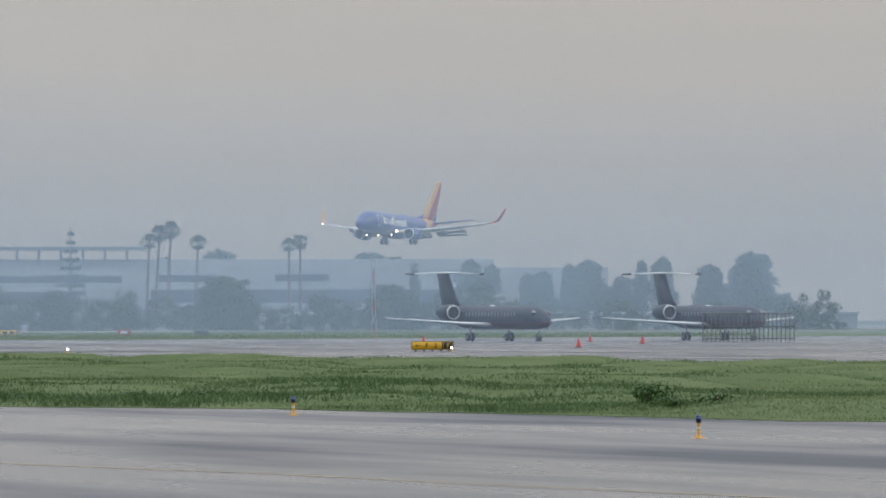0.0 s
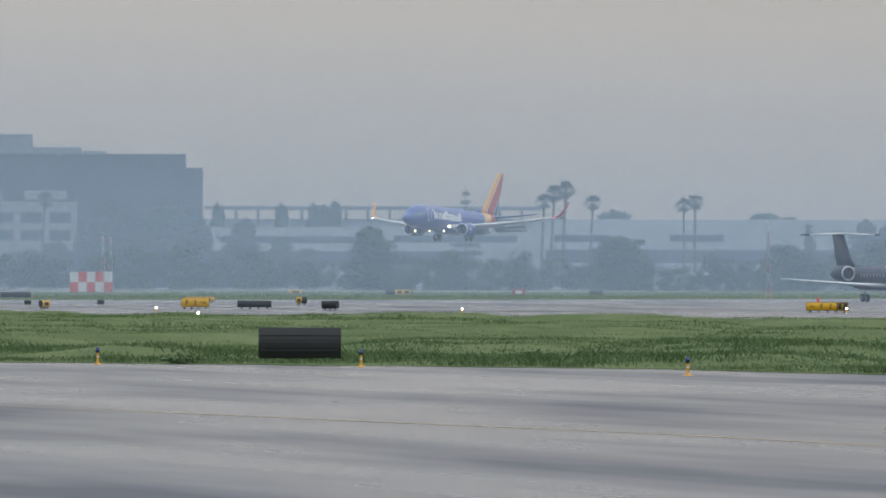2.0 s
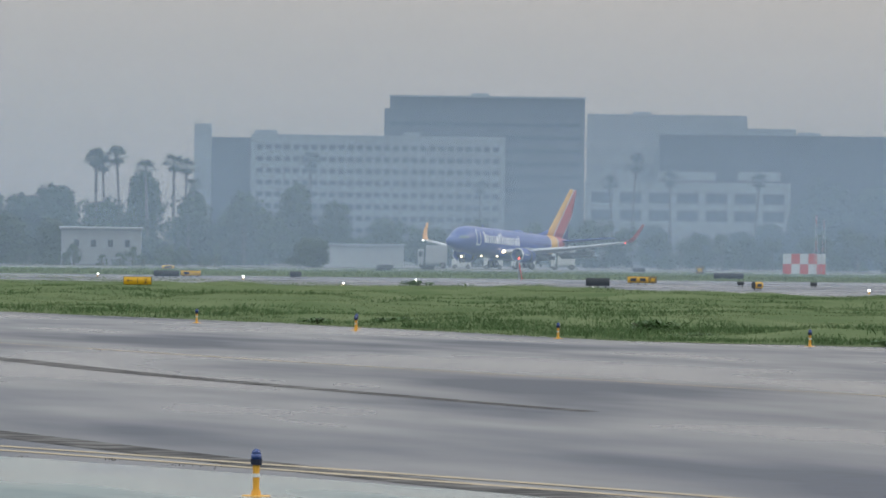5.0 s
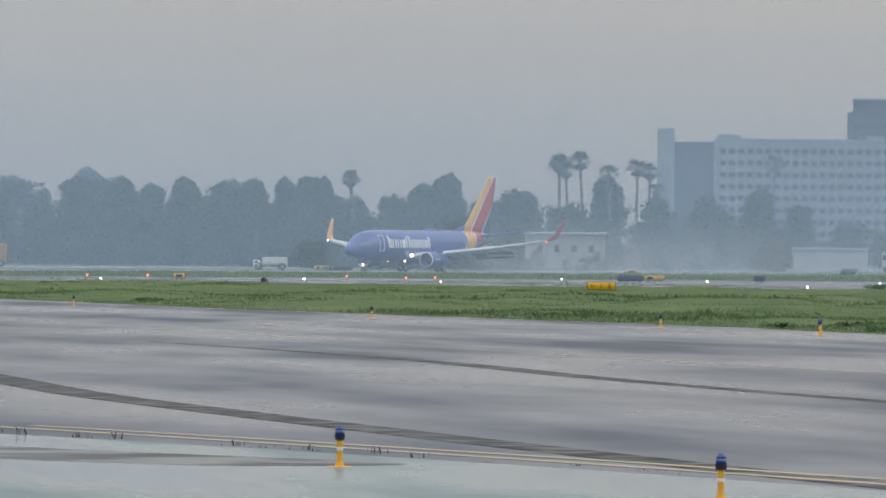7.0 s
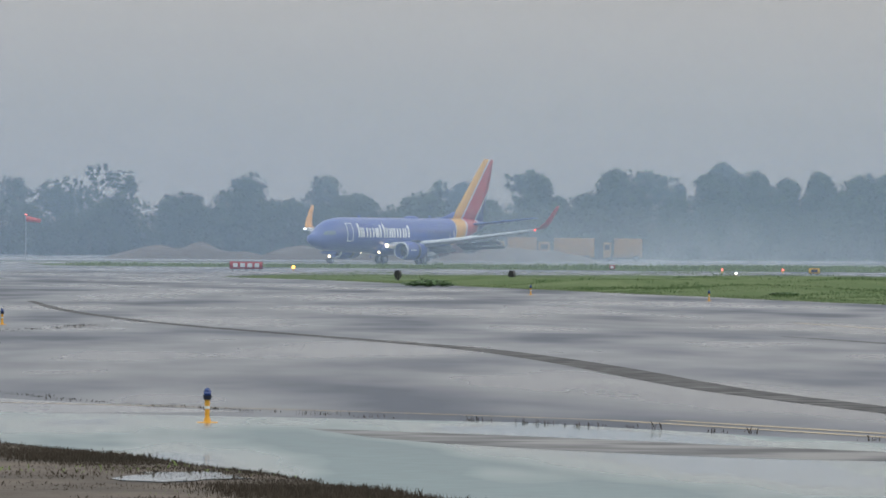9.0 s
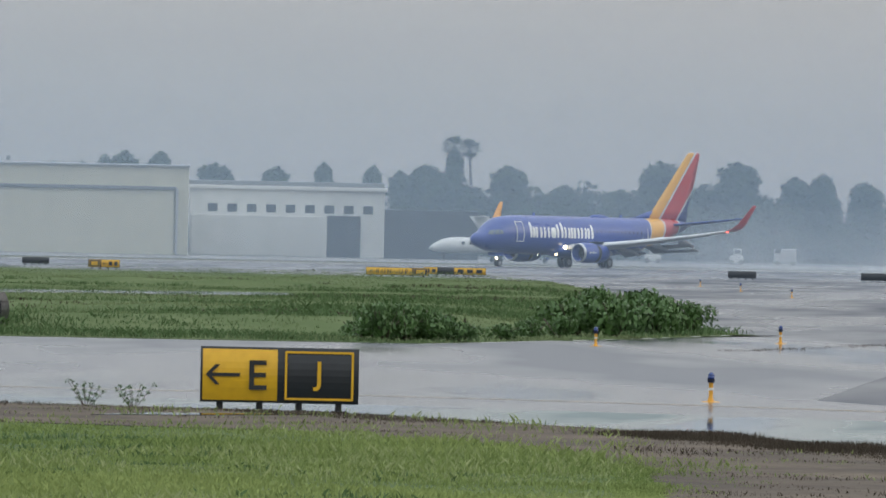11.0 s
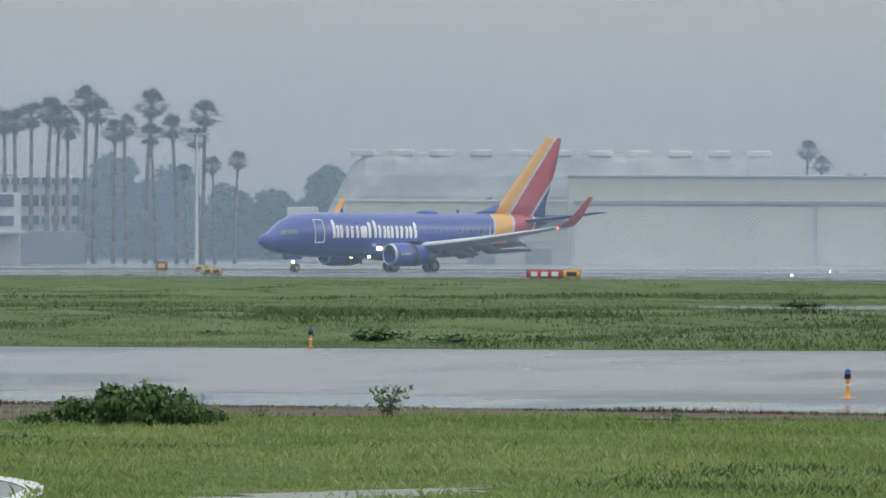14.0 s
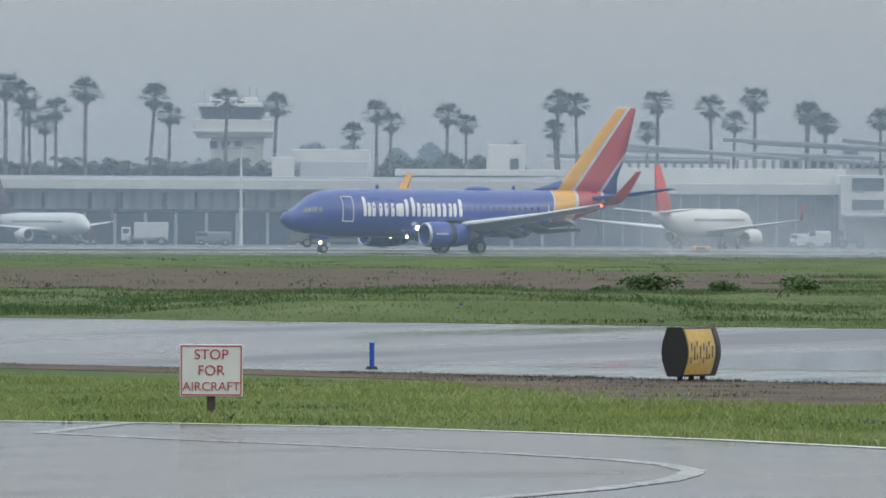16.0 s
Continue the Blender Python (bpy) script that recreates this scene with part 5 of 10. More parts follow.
# grass over the four fields
RISE1, RISE3 = (G1, 0.28), (G3, 0.3)
rough_ground(*RISE1, (150, 470), (20, 330), 1.3, "uneven grassy ground between the taxiways")
rough_ground(*RISE3, (90, 300), (140, 420), 1.3, "uneven grassy ground beside the runway")
blades("grass", scatter(NEAR, 66000, (28, 47.5), (64, 126), 0.4), (0.05, 0.11), 0.016, 5, M["fresh_blade"], "short wet green grass beside the pad", 1.1, 0.05, 0.1, 0.5)
corner = scatter(NEAR, 11000, (47.4, 51.5), (66, 100), 0.2)
fade = (np.degrees(np.arctan2(corner[:, 0], corner[:, 1])) - 47.4) / 2.6
ragged = np.array([noise.noise(Vector((x * 0.35, y * 0.35, 3.3))) for x, y in corner])
blades("grass", corner[fade + 0.9 * ragged < 0.25], (0.04, 0.10), 0.014, 5, M["fresh_blade"], "patchy wet green grass on bare soil", 1.0, 0.05, 0.1, 0.5)
blades("dead_weeds", corner[(ragged > 0.28)], (0.03, 0.07), 0.012, 3, M["straw"], "scattered brown weeds on bare soil", 1.0, 0.05, 0.1, 0.5)
blades("pale_grass", patches(scatter(NEAR, 26000, (28, 47.5), (64, 126), 0.3), 0.16, 0.05), (0.07, 0.13), 0.012, 3, M["pale_blade"], "pale seed heads among the wet grass", 1.1, 0.05, 0.12, 0.5)
blades("grass", scatter(G1, 62000, (50, 70), (175, 640), 0.6), (0.03, 0.085), 0.03, 5, M["blade"], "rough green grass between the taxiways", 1.2, 0.05, 0.3, 0.45, RISE1)
blades("grass", scatter(G2, 24000, (50, 69), (600, 1290), 0.3), (0.15, 0.3), 0.14, 3, M["blade"], "rough green grass beside the runway", 1.2, 0.05, 0.6, 0.1)
blades("grass", scatter(G3, 84000, (28, 50), (175, 680), 0.7), (0.03, 0.085), 0.03, 5, M["blade"], "rough green grass between taxiway and runway", 1.2, 0.05, 0.3, 0.4, RISE3)


blades("weeds", patches(scatter(G1, 26000, (53, 70), (175, 560), 0.8), 0.05, 0.18), (0.07, 0.2), 0.035, 9, M["field_weed"], "darker broad-leaved weeds among the grass", 1.3, 0.05, 0.3, 0.2, RISE1)
blades("weeds", patches(scatter(G3, 36000, (28, 50), (175, 420), 0.9), 0.05, 0.12), (0.07, 0.2), 0.035, 9, M["field_weed"], "darker broad-leaved weeds among the grass", 1.3, 0.05, 0.3, 0.2, RISE3)
blades("weeds", patches(scatter(NEAR, 7000, (29, 47.6), (68, 126), 0.4), 0.12, 0.28), (0.04, 0.10), 0.03, 5, M["field_weed"], "darker weeds in the verge", 1.2, 0.05, 0.12, 0.4)
blades("weeds", patches(scatter(G1, 9000, (53, 70), (175, 270), 0.3), 0.09, 0.1), (0.07, 0.17), 0.03, 9, M["field_weed"], "taller dark weeds along the taxiway edge", 1.1, 0.05, 0.3, 0.2, RISE1)
blades("straw", patches(scatter(G3, 16000, (28, 50), (175, 560), 0.6), 0.04, 0.42), (0.06, 0.16), 0.06, 5, M["straw"], "brown dead stems in the grass", 1.4, 0.05, 0.3, 0.2, RISE3)
EDGE = [(58, 138), (67, 122), (70, 104), (76, 93), (81, 80), (78, 71), (73, 62), (66, 53), (56, 42)]


def along(points, count, depth, side=1.0):
    """Places within a band beside a line of points."""
    pts = np.array(points, float)
    seg = rng.integers(0, len(pts) - 1, count)
    u = rng.random(count)[:, None]
    a, b = pts[seg], pts[seg + 1]
    d = (b - a) / np.linalg.norm(b - a, axis=1, keepdims=True)
    nrm = np.stack([d[:, 1], -d[:, 0]], 1) * side
    return a + (b - a) * u + nrm * (depth * rng.random(count)[:, None] ** 1.6)


blades("dead_weeds", along(EDGE, 9000, 1.6), (0.03, 0.09), 0.012, 6, M["straw"], "dark brown dead weeds along the pavement edge", 0.5, 0.05, 0.1)
blades("dead_weeds", along(EDGE[5:], 7000, 1.3), (0.05, 0.14), 0.012, 6, M["straw"], "dense dark weeds fringing the bare soil", 0.5, 0.05, 0.1)
soil_spots = np.stack([rng.uniform(46, 82, 60000), rng.uniform(40, 122, 60000)], 1)
soil_spots = soil_spots[inside(soil_spots[:, 0], soil_spots[:, 1], VERGE)]
blades("dead_weeds", patches(soil_spots, 0.55, 0.16), (0.015, 0.055), 0.014, 5, M["straw"], "patches of dark dead weeds on the bare soil", 0.8, 0.05, 0.15, 0.4)
blades("grass", patches(soil_spots[::2], 0.22, 0.3), (0.03, 0.08), 0.014, 4, M["fresh_blade"], "tufts of green grass on the bare soil", 1.0, 0.05, 0.15, 0.4)
blades("joint_weeds", along([(102.5, 88), (96.6, 80.8), (95.1, 78.4), (92.2, 73.6), (90.4, 69.4), (88.6, 64.7), (84, 57), (77, 46)], 110, 0.5), (0.03, 0.10), 0.014, 7, M["straw"], "small weeds growing in a pavement joint", 0.6, 0.0, 0.07)
blades("joint_weeds", along([(145, 130.5), (152.4, 134.9), (163.9, 141.7), (183.4, 153.2)], 120, 0.8), (0.04, 0.1), 0.018, 7, M["straw"], "small weeds growing in a pavement joint", 0.6, 0.0, 0.1)
for edge in (G3[:11], G1[:6]):
    blades("grass", along(edge, 3200, 0.5, -1.0) , (0.03, 0.09), 0.035, 6, M["blade"], "grass hanging over the pavement edge", 0.9, 0.0, 0.12)
    strip("edge_line", [(x * 0.994, y * 0.994) for x, y in edge], 0.16, 0.006, M["white_line"], "pale painted taxiway edge line", "line")

# ---- buildings, vehicles and parked aircraft ----


def block(parent, name, w, d, h, at, material, bevel=0.1, label=""):
    bm = bmesh.new()
    box(bm, (w, d, h), (at[0], at[1], at[2] + h / 2), bevel)
    return part(name, bm, material, parent, label)


WINDOW = {}


def window_grid(parent, x0, x1, z0, z1, cols, rows, w, h, y, pair=False):
    """Dark recessed-looking panes with a sill, each an object on shared meshes."""
    key = (round(w, 2), round(h, 2))
    if key not in WINDOW:
        bm = bmesh.new()
        box(bm, (w, 0.3, h), (0, 0, 0), 0.02)
        WINDOW[key] = mesh_of("window", bm, M["pane"])
    for r in range(rows):
        for c in range(cols):
            ob = new("window", WINDOW[key])
            x = x0 + (x1 - x0) * (c + 0.5) / cols
            z = z0 + (z1 - z0) * (r + 0.5) / rows
            ob.parent, ob.matrix_basis = parent, Matrix.Translation((x, y, z))


def building(name, bearing, distance, label, turn=0.0, category="building"):
    return thing(name, label, category, facing(bearing, distance, turn))


def regional_jet(at, label):
    ob = thing("regional_jet", label, "jet", at, "parked regional jets")
    bm = bmesh.new()
    st = ((0, 1.75, 0.05, 0.05), (0.3, 1.8, 0.4, 0.35), (1.0, 1.95, 0.75, 0.7), (2.2, 2.15, 1.0, 1.0), (3.6, 2.25, 1.14, 1.14), (8, 2.25, 1.14, 1.14), (15, 2.25, 1.14, 1.14), (20, 2.3, 1.12, 1.12), (23, 2.5, 0.9, 0.85), (25.5, 2.75, 0.5, 0.5), (26.8, 2.85, 0.12, 0.15))
    loft(bm, [ring(x - 13, z, ry, rz, 18) for x, z, ry, rz in st])
    for f in bm.faces:
        f.material_index = 1 if sum(v.co.z for v in f.verts) / len(f.verts) < 1.9 else 0
    part("fuselage", bm, (M["charcoal"], M["maroon"]), ob, "charcoal hull with maroon belly", smooth=True)
    bm = bmesh.new()
    loft(bm, [[(x - 13, dz, z) for x, dz in foil(le, c, 0.1)] for le, c, z in ((20.6, 5.2, 2.9), (22.5, 3.9, 4.2), (24.4, 3.0, 6.6))])
    part("fin", bm, M["charcoal"], ob, smooth=True)
    bm = bmesh.new()
    loft(bm, [[(x - 13, dz * 1.06, z) for x, dz in foil(le, c, 0.1)] for le, c, z in ((23.3, 2.6, 3.4), (24.1, 2.2, 4.4), (25.2, 1.9, 6.0))])
    part("rudder", bm, M["maroon"], ob, smooth=True)
    for side in (-1, 1):
        bm = bmesh.new()
        blade(bm, [(11.2 - 13, 4.2, 0.12, side * 0.8, 1.5), (12.9 - 13, 2.6, 0.11, side * 4.2, 1.75), (15.4 - 13, 1.1, 0.1, side * 10.0, 2.2)])
        wing = part("wing", bm, M["wing"], ob, "pale grey wing", smooth=True)
        bm = bmesh.new()
        blade(bm, [(24.2 - 13, 2.1, 0.09, 0, 6.6), (25.2 - 13, 1.2, 0.08, side * 3.75, 6.5)])
        part("tailplane", bm, M["wing"], ob, smooth=True)
        bm = bmesh.new()
        rod(bm, (24.4 - 13, side * 3.7, 6.5), (26.5 - 13, side * 3.7, 6.5), 0.12, 0.05, 8)
        part("tip_fairing", bm, M["charcoal"], ob)
        bm = bmesh.new()
        prof = ((0.5, 0.5), (0.0, 0.62), (0.15, 0.72), (1.0, 0.8), (2.6, 0.72), (3.6, 0.42))
        loft(bm, [[(18.2 - 13 + d, side * 2.05 + r * math.cos(i * math.pi / 9), 2.75 + r * math.sin(i * math.pi / 9)) for i in range(18)] for d, r in prof], cap=False)
        eng = part("engine", bm, M["charcoal"], ob, smooth=True)
        bm = bmesh.new()
        loft(bm, [[(18.2 - 13 + d, side * 2.05 + r * math.cos(i * math.pi / 9), 2.75 + r * math.sin(i * math.pi / 9)) for i in range(18)] for d, r in ((0.2, 0.56), (-0.02, 0.63), (0.14, 0.73))], cap=False)
        part("intake_lip", bm, M["slat"], eng, "bright metal intake lip", smooth=True)
        bm = bmesh.new()
        rod(bm, (18.65 - 13, side * 2.05, 2.75), (18.75 - 13, side * 2.05, 2.75), 0.52, sides=18)
        part("fan", bm, M["black"], eng)
        bm = bmesh.new()
        box(bm, (2.2, 0.9, 0.2), (19.8 - 13, side * 1.3, 2.7), 0.05)
        part("pylon", bm, M["charcoal"], eng)
        bm = bmesh.new()
        rod(bm, (14.2 - 13, side * 2.05, 0.4), (14.2 - 13, side * 2.0, 1.6), 0.09)
        gear = part("main_gear", bm, M["steel"], ob)
        for dy in (-0.25, 0.25):
            wheel(gear, "wheel", (14.2 - 13, side * 2.05 + dy, 0.4), 0.4, 0.26)
        for k in range(16):
            bm = bmesh.new()
            box(bm, (0.3, 0.06, 0.36), (5.6 - 13 + 0.79 * k, side * 1.10, 2.55), 0.03)
            part("cabin_window", bm, M["grey_metal"], ob)
        bm = bmesh.new()
        box(bm, (0.75, 0.5, 0.34), (1.95 - 13, side * 0.62, 2.68), 0.06, Euler((0, radians(-18), radians(-side * 28))).to_matrix())
        part("cockpit_window", bm, M["pane"], ob)
    bm = bmesh.new()
    rod(bm, (2.4 - 13, 0, 0.3), (2.3 - 13, 0, 1.4), 0.07)
    gear = part("nose_gear", bm, M["steel"], ob)
    for dy in (-0.15, 0.15):
        wheel(gear, "wheel", (2.4 - 13, dy, 0.3), 0.3, 0.18)
    return ob


def parked_airliner(at, s, label, tail, body="dull_white"):
    """A larger airliner at the terminal: hull, wings with tips, fin, tailplane, engines, gear. Nose towards -x."""
    ob = thing("parked_airliner", label, "airliner", at, "airliners at the terminal")
    bm = bmesh.new()
    st = ((0, 3.1, 0.06, 0.06), (0.5, 3.15, 0.7, 0.65), (1.6, 3.4, 1.3, 1.3), (3.4, 3.6, 1.8, 1.85), (5, 3.65, 1.95, 2.0), (24, 3.65, 1.95, 2.0), (29, 4.0, 1.5, 1.5), (33, 4.5, 0.8, 0.8), (36, 4.8, 0.15, 0.2))
    loft(bm, [ring((x - 18) * s, z * s, ry * s, rz * s, 22) for x, z, ry, rz in st])
    part("fuselage", bm, M[body], ob, smooth=True)
    bm = bmesh.new()
    loft(bm, [[((x - 18) * s, dz * s, z * s) for x, dz in foil(le, c, 0.1)] for le, c, z in ((28.2, 6.4, 5.0), (30.4, 4.8, 7.6), (33.2, 2.2, 11.6))])
    part("fin", bm, M[tail], ob, "coloured tail fin", smooth=True)
    for side in (-1, 1):
        bm = bmesh.new()
        blade(bm, [((le - 18) * s, c * s, 0.12, side * y * s, z * s) for le, c, y, z in ((12, 8, 1.2, 2.4), (15, 5.4, 5.5, 2.9), (21, 1.6, 16.6, 4.1))])
        wing = part("wing", bm, M["wing"], ob, smooth=True)
        bm = bmesh.new()
        blade(bm, [((le - 18) * s, c * s, 0.1, side * y * s, z * s) for le, c, y, z in ((21, 1.6, 16.6, 4.1), (22.3, 1.0, 17.2, 5.4), (23, 0.6, 17.4, 6.4))])
        part("winglet", bm, M[tail], wing, smooth=True)
        bm = bmesh.new()
        blade(bm, [((le - 18) * s, c * s, 0.1, side * y * s, z * s) for le, c, y, z in ((31, 3.6, 0.3, 5.0), (34, 1.5, 6.2, 5.6))])
        part("tailplane", bm, M["wing"], ob, smooth=True)
        bm = bmesh.new()
        loft(bm, [[((11.5 + d - 18) * s, (side * 5.7 + r * math.cos(i * math.pi / 9)) * s, (1.7 + r * math.sin(i * math.pi / 9)) * s) for i in range(18)] for d, r in ((0.8, 0.85), (0, 1.0), (0.3, 1.15), (2.4, 1.15), (4.2, 0.7))], cap=False)
        eng = part("engine", bm, M[body], ob, smooth=True)
        bm = bmesh.new()
        rod(bm, ((12.2 - 18) * s, side * 5.7 * s, 1.7 * s), ((12.4 - 18) * s, side * 5.7 * s, 1.7 * s), 0.86 * s, sides=18)
        part("fan", bm, M["black"], eng)
        bm = bmesh.new()
        rod(bm, ((18.3 - 18) * s, side * 3.4 * s, 0.5 * s), ((18.3 - 18) * s, side * 3.3 * s, 2.4 * s), 0.14 * s)
        gear = part("main_gear", bm, M["steel"], ob)
        for dy in (-0.42, 0.42):
            wheel(gear, "wheel", ((18.3 - 18) * s, (side * 3.4 + dy) * s, 0.55 * s), 0.55 * s, 0.4 * s)
        for k in range(24):
            bm = bmesh.new()
            box(bm, (0.3 * s, 0.08, 0.4 * s), ((6.5 + 0.8 * k - 18) * s, side * 1.93 * s, 4.05 * s), 0.02)
            part("cabin_window", bm, M["pane"], ob)
    bm = bmesh.new()
    rod(bm, ((4 - 18) * s, 0, 0.4 * s), ((4 - 18) * s, 0, 2 * s), 0.1 * s)
    gear = part("nose_gear", bm, M["steel"], ob)
    wheel(gear, "wheel", ((4 - 18) * s, 0, 0.38 * s), 0.38 * s, 0.4 * s)
    return ob


def business_jet(at, label, body="dull_white"):
    ob = thing("business_jet", label, "jet", at, "parked business jets")
    bm = bmesh.new()
    loft(bm, [ring(x - 9, z, r, r, 16) for x, z, r in ((0, 1.6, 0.05), (0.5, 1.7, 0.45), (1.8, 1.95, 0.85), (3.2, 2.05, 1.0), (11, 2.05, 1.0), (14.5, 2.3, 0.7), (17.5, 2.6, 0.12))])
    part("fuselage", bm, M[body], ob, smooth=True)
    bm = bmesh.new()
    loft(bm, [[(x - 9, dz, z) for x, dz in foil(le, c, 0.1)] for le, c, z in ((13.2, 4.0, 2.6), (14.6, 2.8, 4.2), (16.2, 2.3, 5.7))])
    part("fin", bm, M[body], ob, smooth=True)
    for side in (-1, 1):
        bm = bmesh.new()
        blade(bm, [(7 - 9, 3.4, 0.11, side * 0.7, 1.3), (9.8 - 9, 1.2, 0.1, side * 8.2, 1.8)])
        part("wing", bm, M[body], ob, smooth=True)
        bm = bmesh.new()
        blade(bm, [(16 - 9, 1.8, 0.1, 0, 5.65), (17 - 9, 1.0, 0.1, side * 3.1, 5.7)])
        part("tailplane", bm, M[body], ob, smooth=True)
        bm = bmesh.new()
        loft(bm, [[(11.4 - 9 + d, side * 1.6 + r * math.cos(i * math.pi / 7), 2.6 + r * math.sin(i * math.pi / 7)) for i in range(14)] for d, r in ((0.2, 0.42), (0, 0.5), (1.2, 0.58), (2.8, 0.36))], cap=True)
        part("engine", bm, M[body], ob, smooth=True)
        bm = bmesh.new()
        rod(bm, (9 - 9, side * 1.6, 0.3), (9 - 9, side * 1.5, 1.4), 0.08)
        rod(bm, (9 - 9, side * 1.6 - 0.12, 0.3), (9 - 9, side * 1.6 + 0.12, 0.3), 0.3, sides=14)
        part("main_gear", bm, M["tyre"], ob)
        for k in range(6):
            bm = bmesh.new()
            box(bm, (0.45, 0.06, 0.4), (4.2 + k * 1.05 - 9, side * 0.96, 2.3), 0.03)
            part("cabin_window", bm, M["pane"], ob)
    bm = bmesh.new()
    rod(bm, (2 - 9, 0, 0.05), (2 - 9, 0, 1.3), 0.1)
    part("nose_gear", bm, M["tyre"], ob)
    return ob


def vehicle(bearing, distance, length, height, body, label, kind="van", turn=0.0):
    """A car, van or lorry seen far off: body, cab, windows and wheels."""
    ob = thing({"van": "van", "car": "car", "truck": "truck", "tanker": "fuel_truck"}[kind], label, {"van": "van", "car": "car", "truck": "truck", "tanker": "truck"}[kind], facing(bearing, distance, turn), "service vehicles")
    w, r = 2.0 if kind in ("van", "car") else 2.4, 0.36 if kind in ("van", "car") else 0.5
    bm = bmesh.new()
    if kind == "car":
        box(bm, (length, w, height * 0.45), (0, 0, r * 0.8 + height * 0.22), 0.15)
        box(bm, (length * 0.6, w * 0.9, height * 0.4), (length * 0.08, 0, height * 0.8), 0.22)
    elif kind == "van":
        box(bm, (length, w, height * 0.82), (0, 0, r * 0.8 + height * 0.41), 0.2)
    else:
        box(bm, (length * 0.2, w, height * 0.75), (-length * 0.4, 0, r + height * 0.37), 0.15)
        box(bm, (length * 0.98, w * 0.6, 0.3), (0, 0, r + 0.2), 0.05)
    part("body", bm, M[body], ob)
    if kind == "tanker":
        bm = bmesh.new()
        loft(bm, [[(x, w * 0.5 * k * math.cos(i * math.pi / 8), r + 1.45 + 0.95 * k * math.sin(i * math.pi / 8)) for i in range(16)] for x, k in ((-length * 0.28, 0.7), (-length * 0.26, 1), (length * 0.48, 1), (length * 0.5, 0.7))])
        part("tank", bm, M["dull_white"], ob, smooth=True)
    elif kind == "truck":
        bm = bmesh.new()
        box(bm, (length * 0.72, w, height * 0.85), (length * 0.13, 0, r + 0.3 + height * 0.42), 0.06)
        part("box", bm, M[body], ob)
    for side in (-1, 1):
        bm = bmesh.new()
        if kind in ("van", "car"):
            box(bm, (length * (0.5 if kind == "car" else 0.28), 0.06, height * 0.26), (length * (0.08 if kind == "car" else -0.32), side * w * (0.45 if kind == "car" else 0.5), height * 0.82), 0.03)
        else:
            box(bm, (length * 0.13, 0.06, height * 0.25), (-length * 0.4, side * w * 0.5, r + height * 0.52), 0.03)
        part("window", bm, M["pane"], ob)
        for x in (-length * 0.34, length * 0.34):
            wheel(ob, "wheel", (x, side * w * 0.45, r), r, 0.24)
    return ob


def windsock(bearing, distance, height, label, droop=20.0, s=1.0, turn=0.0):
    ob = thing("windsock", label, "windsock", facing(bearing, distance, turn), "windsocks")
    bm = bmesh.new()
    rod(bm, (0, 0, 0), (0, 0, height), 0.07, 0.05, 8)
    part("pole", bm, M["galv"], ob)
    bm = bmesh.new()
    d = radians(droop)
    loft(bm, [[(s * u * 2.6 * math.cos(d), s * r * math.cos(i * math.pi / 6), height - 0.3 - s * u * 2.6 * math.sin(d) + s * r * math.sin(i * math.pi / 6)) for i in range(12)] for u, r in ((0, 0.48), (0.3, 0.46), (0.6, 0.4), (1.0, 0.3))], cap=False)
    part("sock", bm, M["sock"], ob, "red fabric sock", smooth=True)
    bm = bmesh.new()
    bmesh.ops.create_icosphere(bm, subdivisions=1, radius=0.1, matrix=Matrix.Translation((0, 0, height + 0.2)))
    part("lamp", bm, M["lamp_red"], ob, "red obstruction lamp")
    return ob


def lattice_mast(bearing, distance, height, label, s=0.5):
    ob = thing("lattice_mast", label, "mast", facing(bearing, distance), "masts")
    n = max(3, int(height / 1.4))
    for k in range(3):
        a = 2.1 * k
        bm = bmesh.new()
        rod(bm, (s * math.cos(a), s * math.sin(a), 0), (0.3 * s * math.cos(a), 0.3 * s * math.sin(a), height), 0.03, 0.02, 6)
        part("leg", bm, M["galv"], ob)
        for j in range(n):
            u, v = j / n, (j + 1) / n
            ra, rb = s * (1 - 0.7 * u), s * (1 - 0.7 * v)
            bm = bmesh.new()
            rod(bm, (ra * math.cos(a), ra * math.sin(a), height * u), (rb * math.cos(a + 2.1), rb * math.sin(a + 2.1), height * v), 0.014, sides=5)
            part("brace", bm, M["dull_white" if j % 2 else "sock"], ob)
    return ob


def lamp_mast(bearing, distance, height, label, arms=2):
    ob = thing("light_mast", label, "light mast", facing(bearing, distance), "apron light masts")
    bm = bmesh.new()
    rod(bm, (0, 0, 0), (0, 0, height), 0.22, 0.12, 10)
    part("pole", bm, M["dull_white"], ob)
    for k in range(arms):
        bm = bmesh.new()
        box(bm, (1.4, 0.4, 0.25), ((k - (arms - 1) / 2) * 1.7, 0, height), 0.05)
        part("floodlight", bm, M["galv"], ob)
    return ob

# ---- airfield signs, by bearing and distance ----
sign(45.12, 116, 2.11, 0.74, [('yellow', '<E', 1), ('black', 'J', 1)], 'yellow and black taxiway sign on short black legs')
sign(63.41, 233, 2.21, 0.83, [('back', '', 1)], 'plain black back of a large taxiway sign in the grass')
sign(66.88, 585, 2.85, 0.56, [('yellow', '<F2', 2.2), ('black', 'F', 0.8)], 'yellow and black taxiway direction sign on wet asphalt')
sign(62.72, 629, 2.04, 0.66, [('yellow', 'F2>', 1)], 'yellow taxiway direction sign with black lettering')
sign(62.75, 760, 2.66, 0.47, [('yellow', '##', 1)], 'yellow taxiway sign with unreadable black marks')
sign(60.68, 637, 1.74, 0.58, [('back', '', 1)], 'plain black back of a taxiway sign')
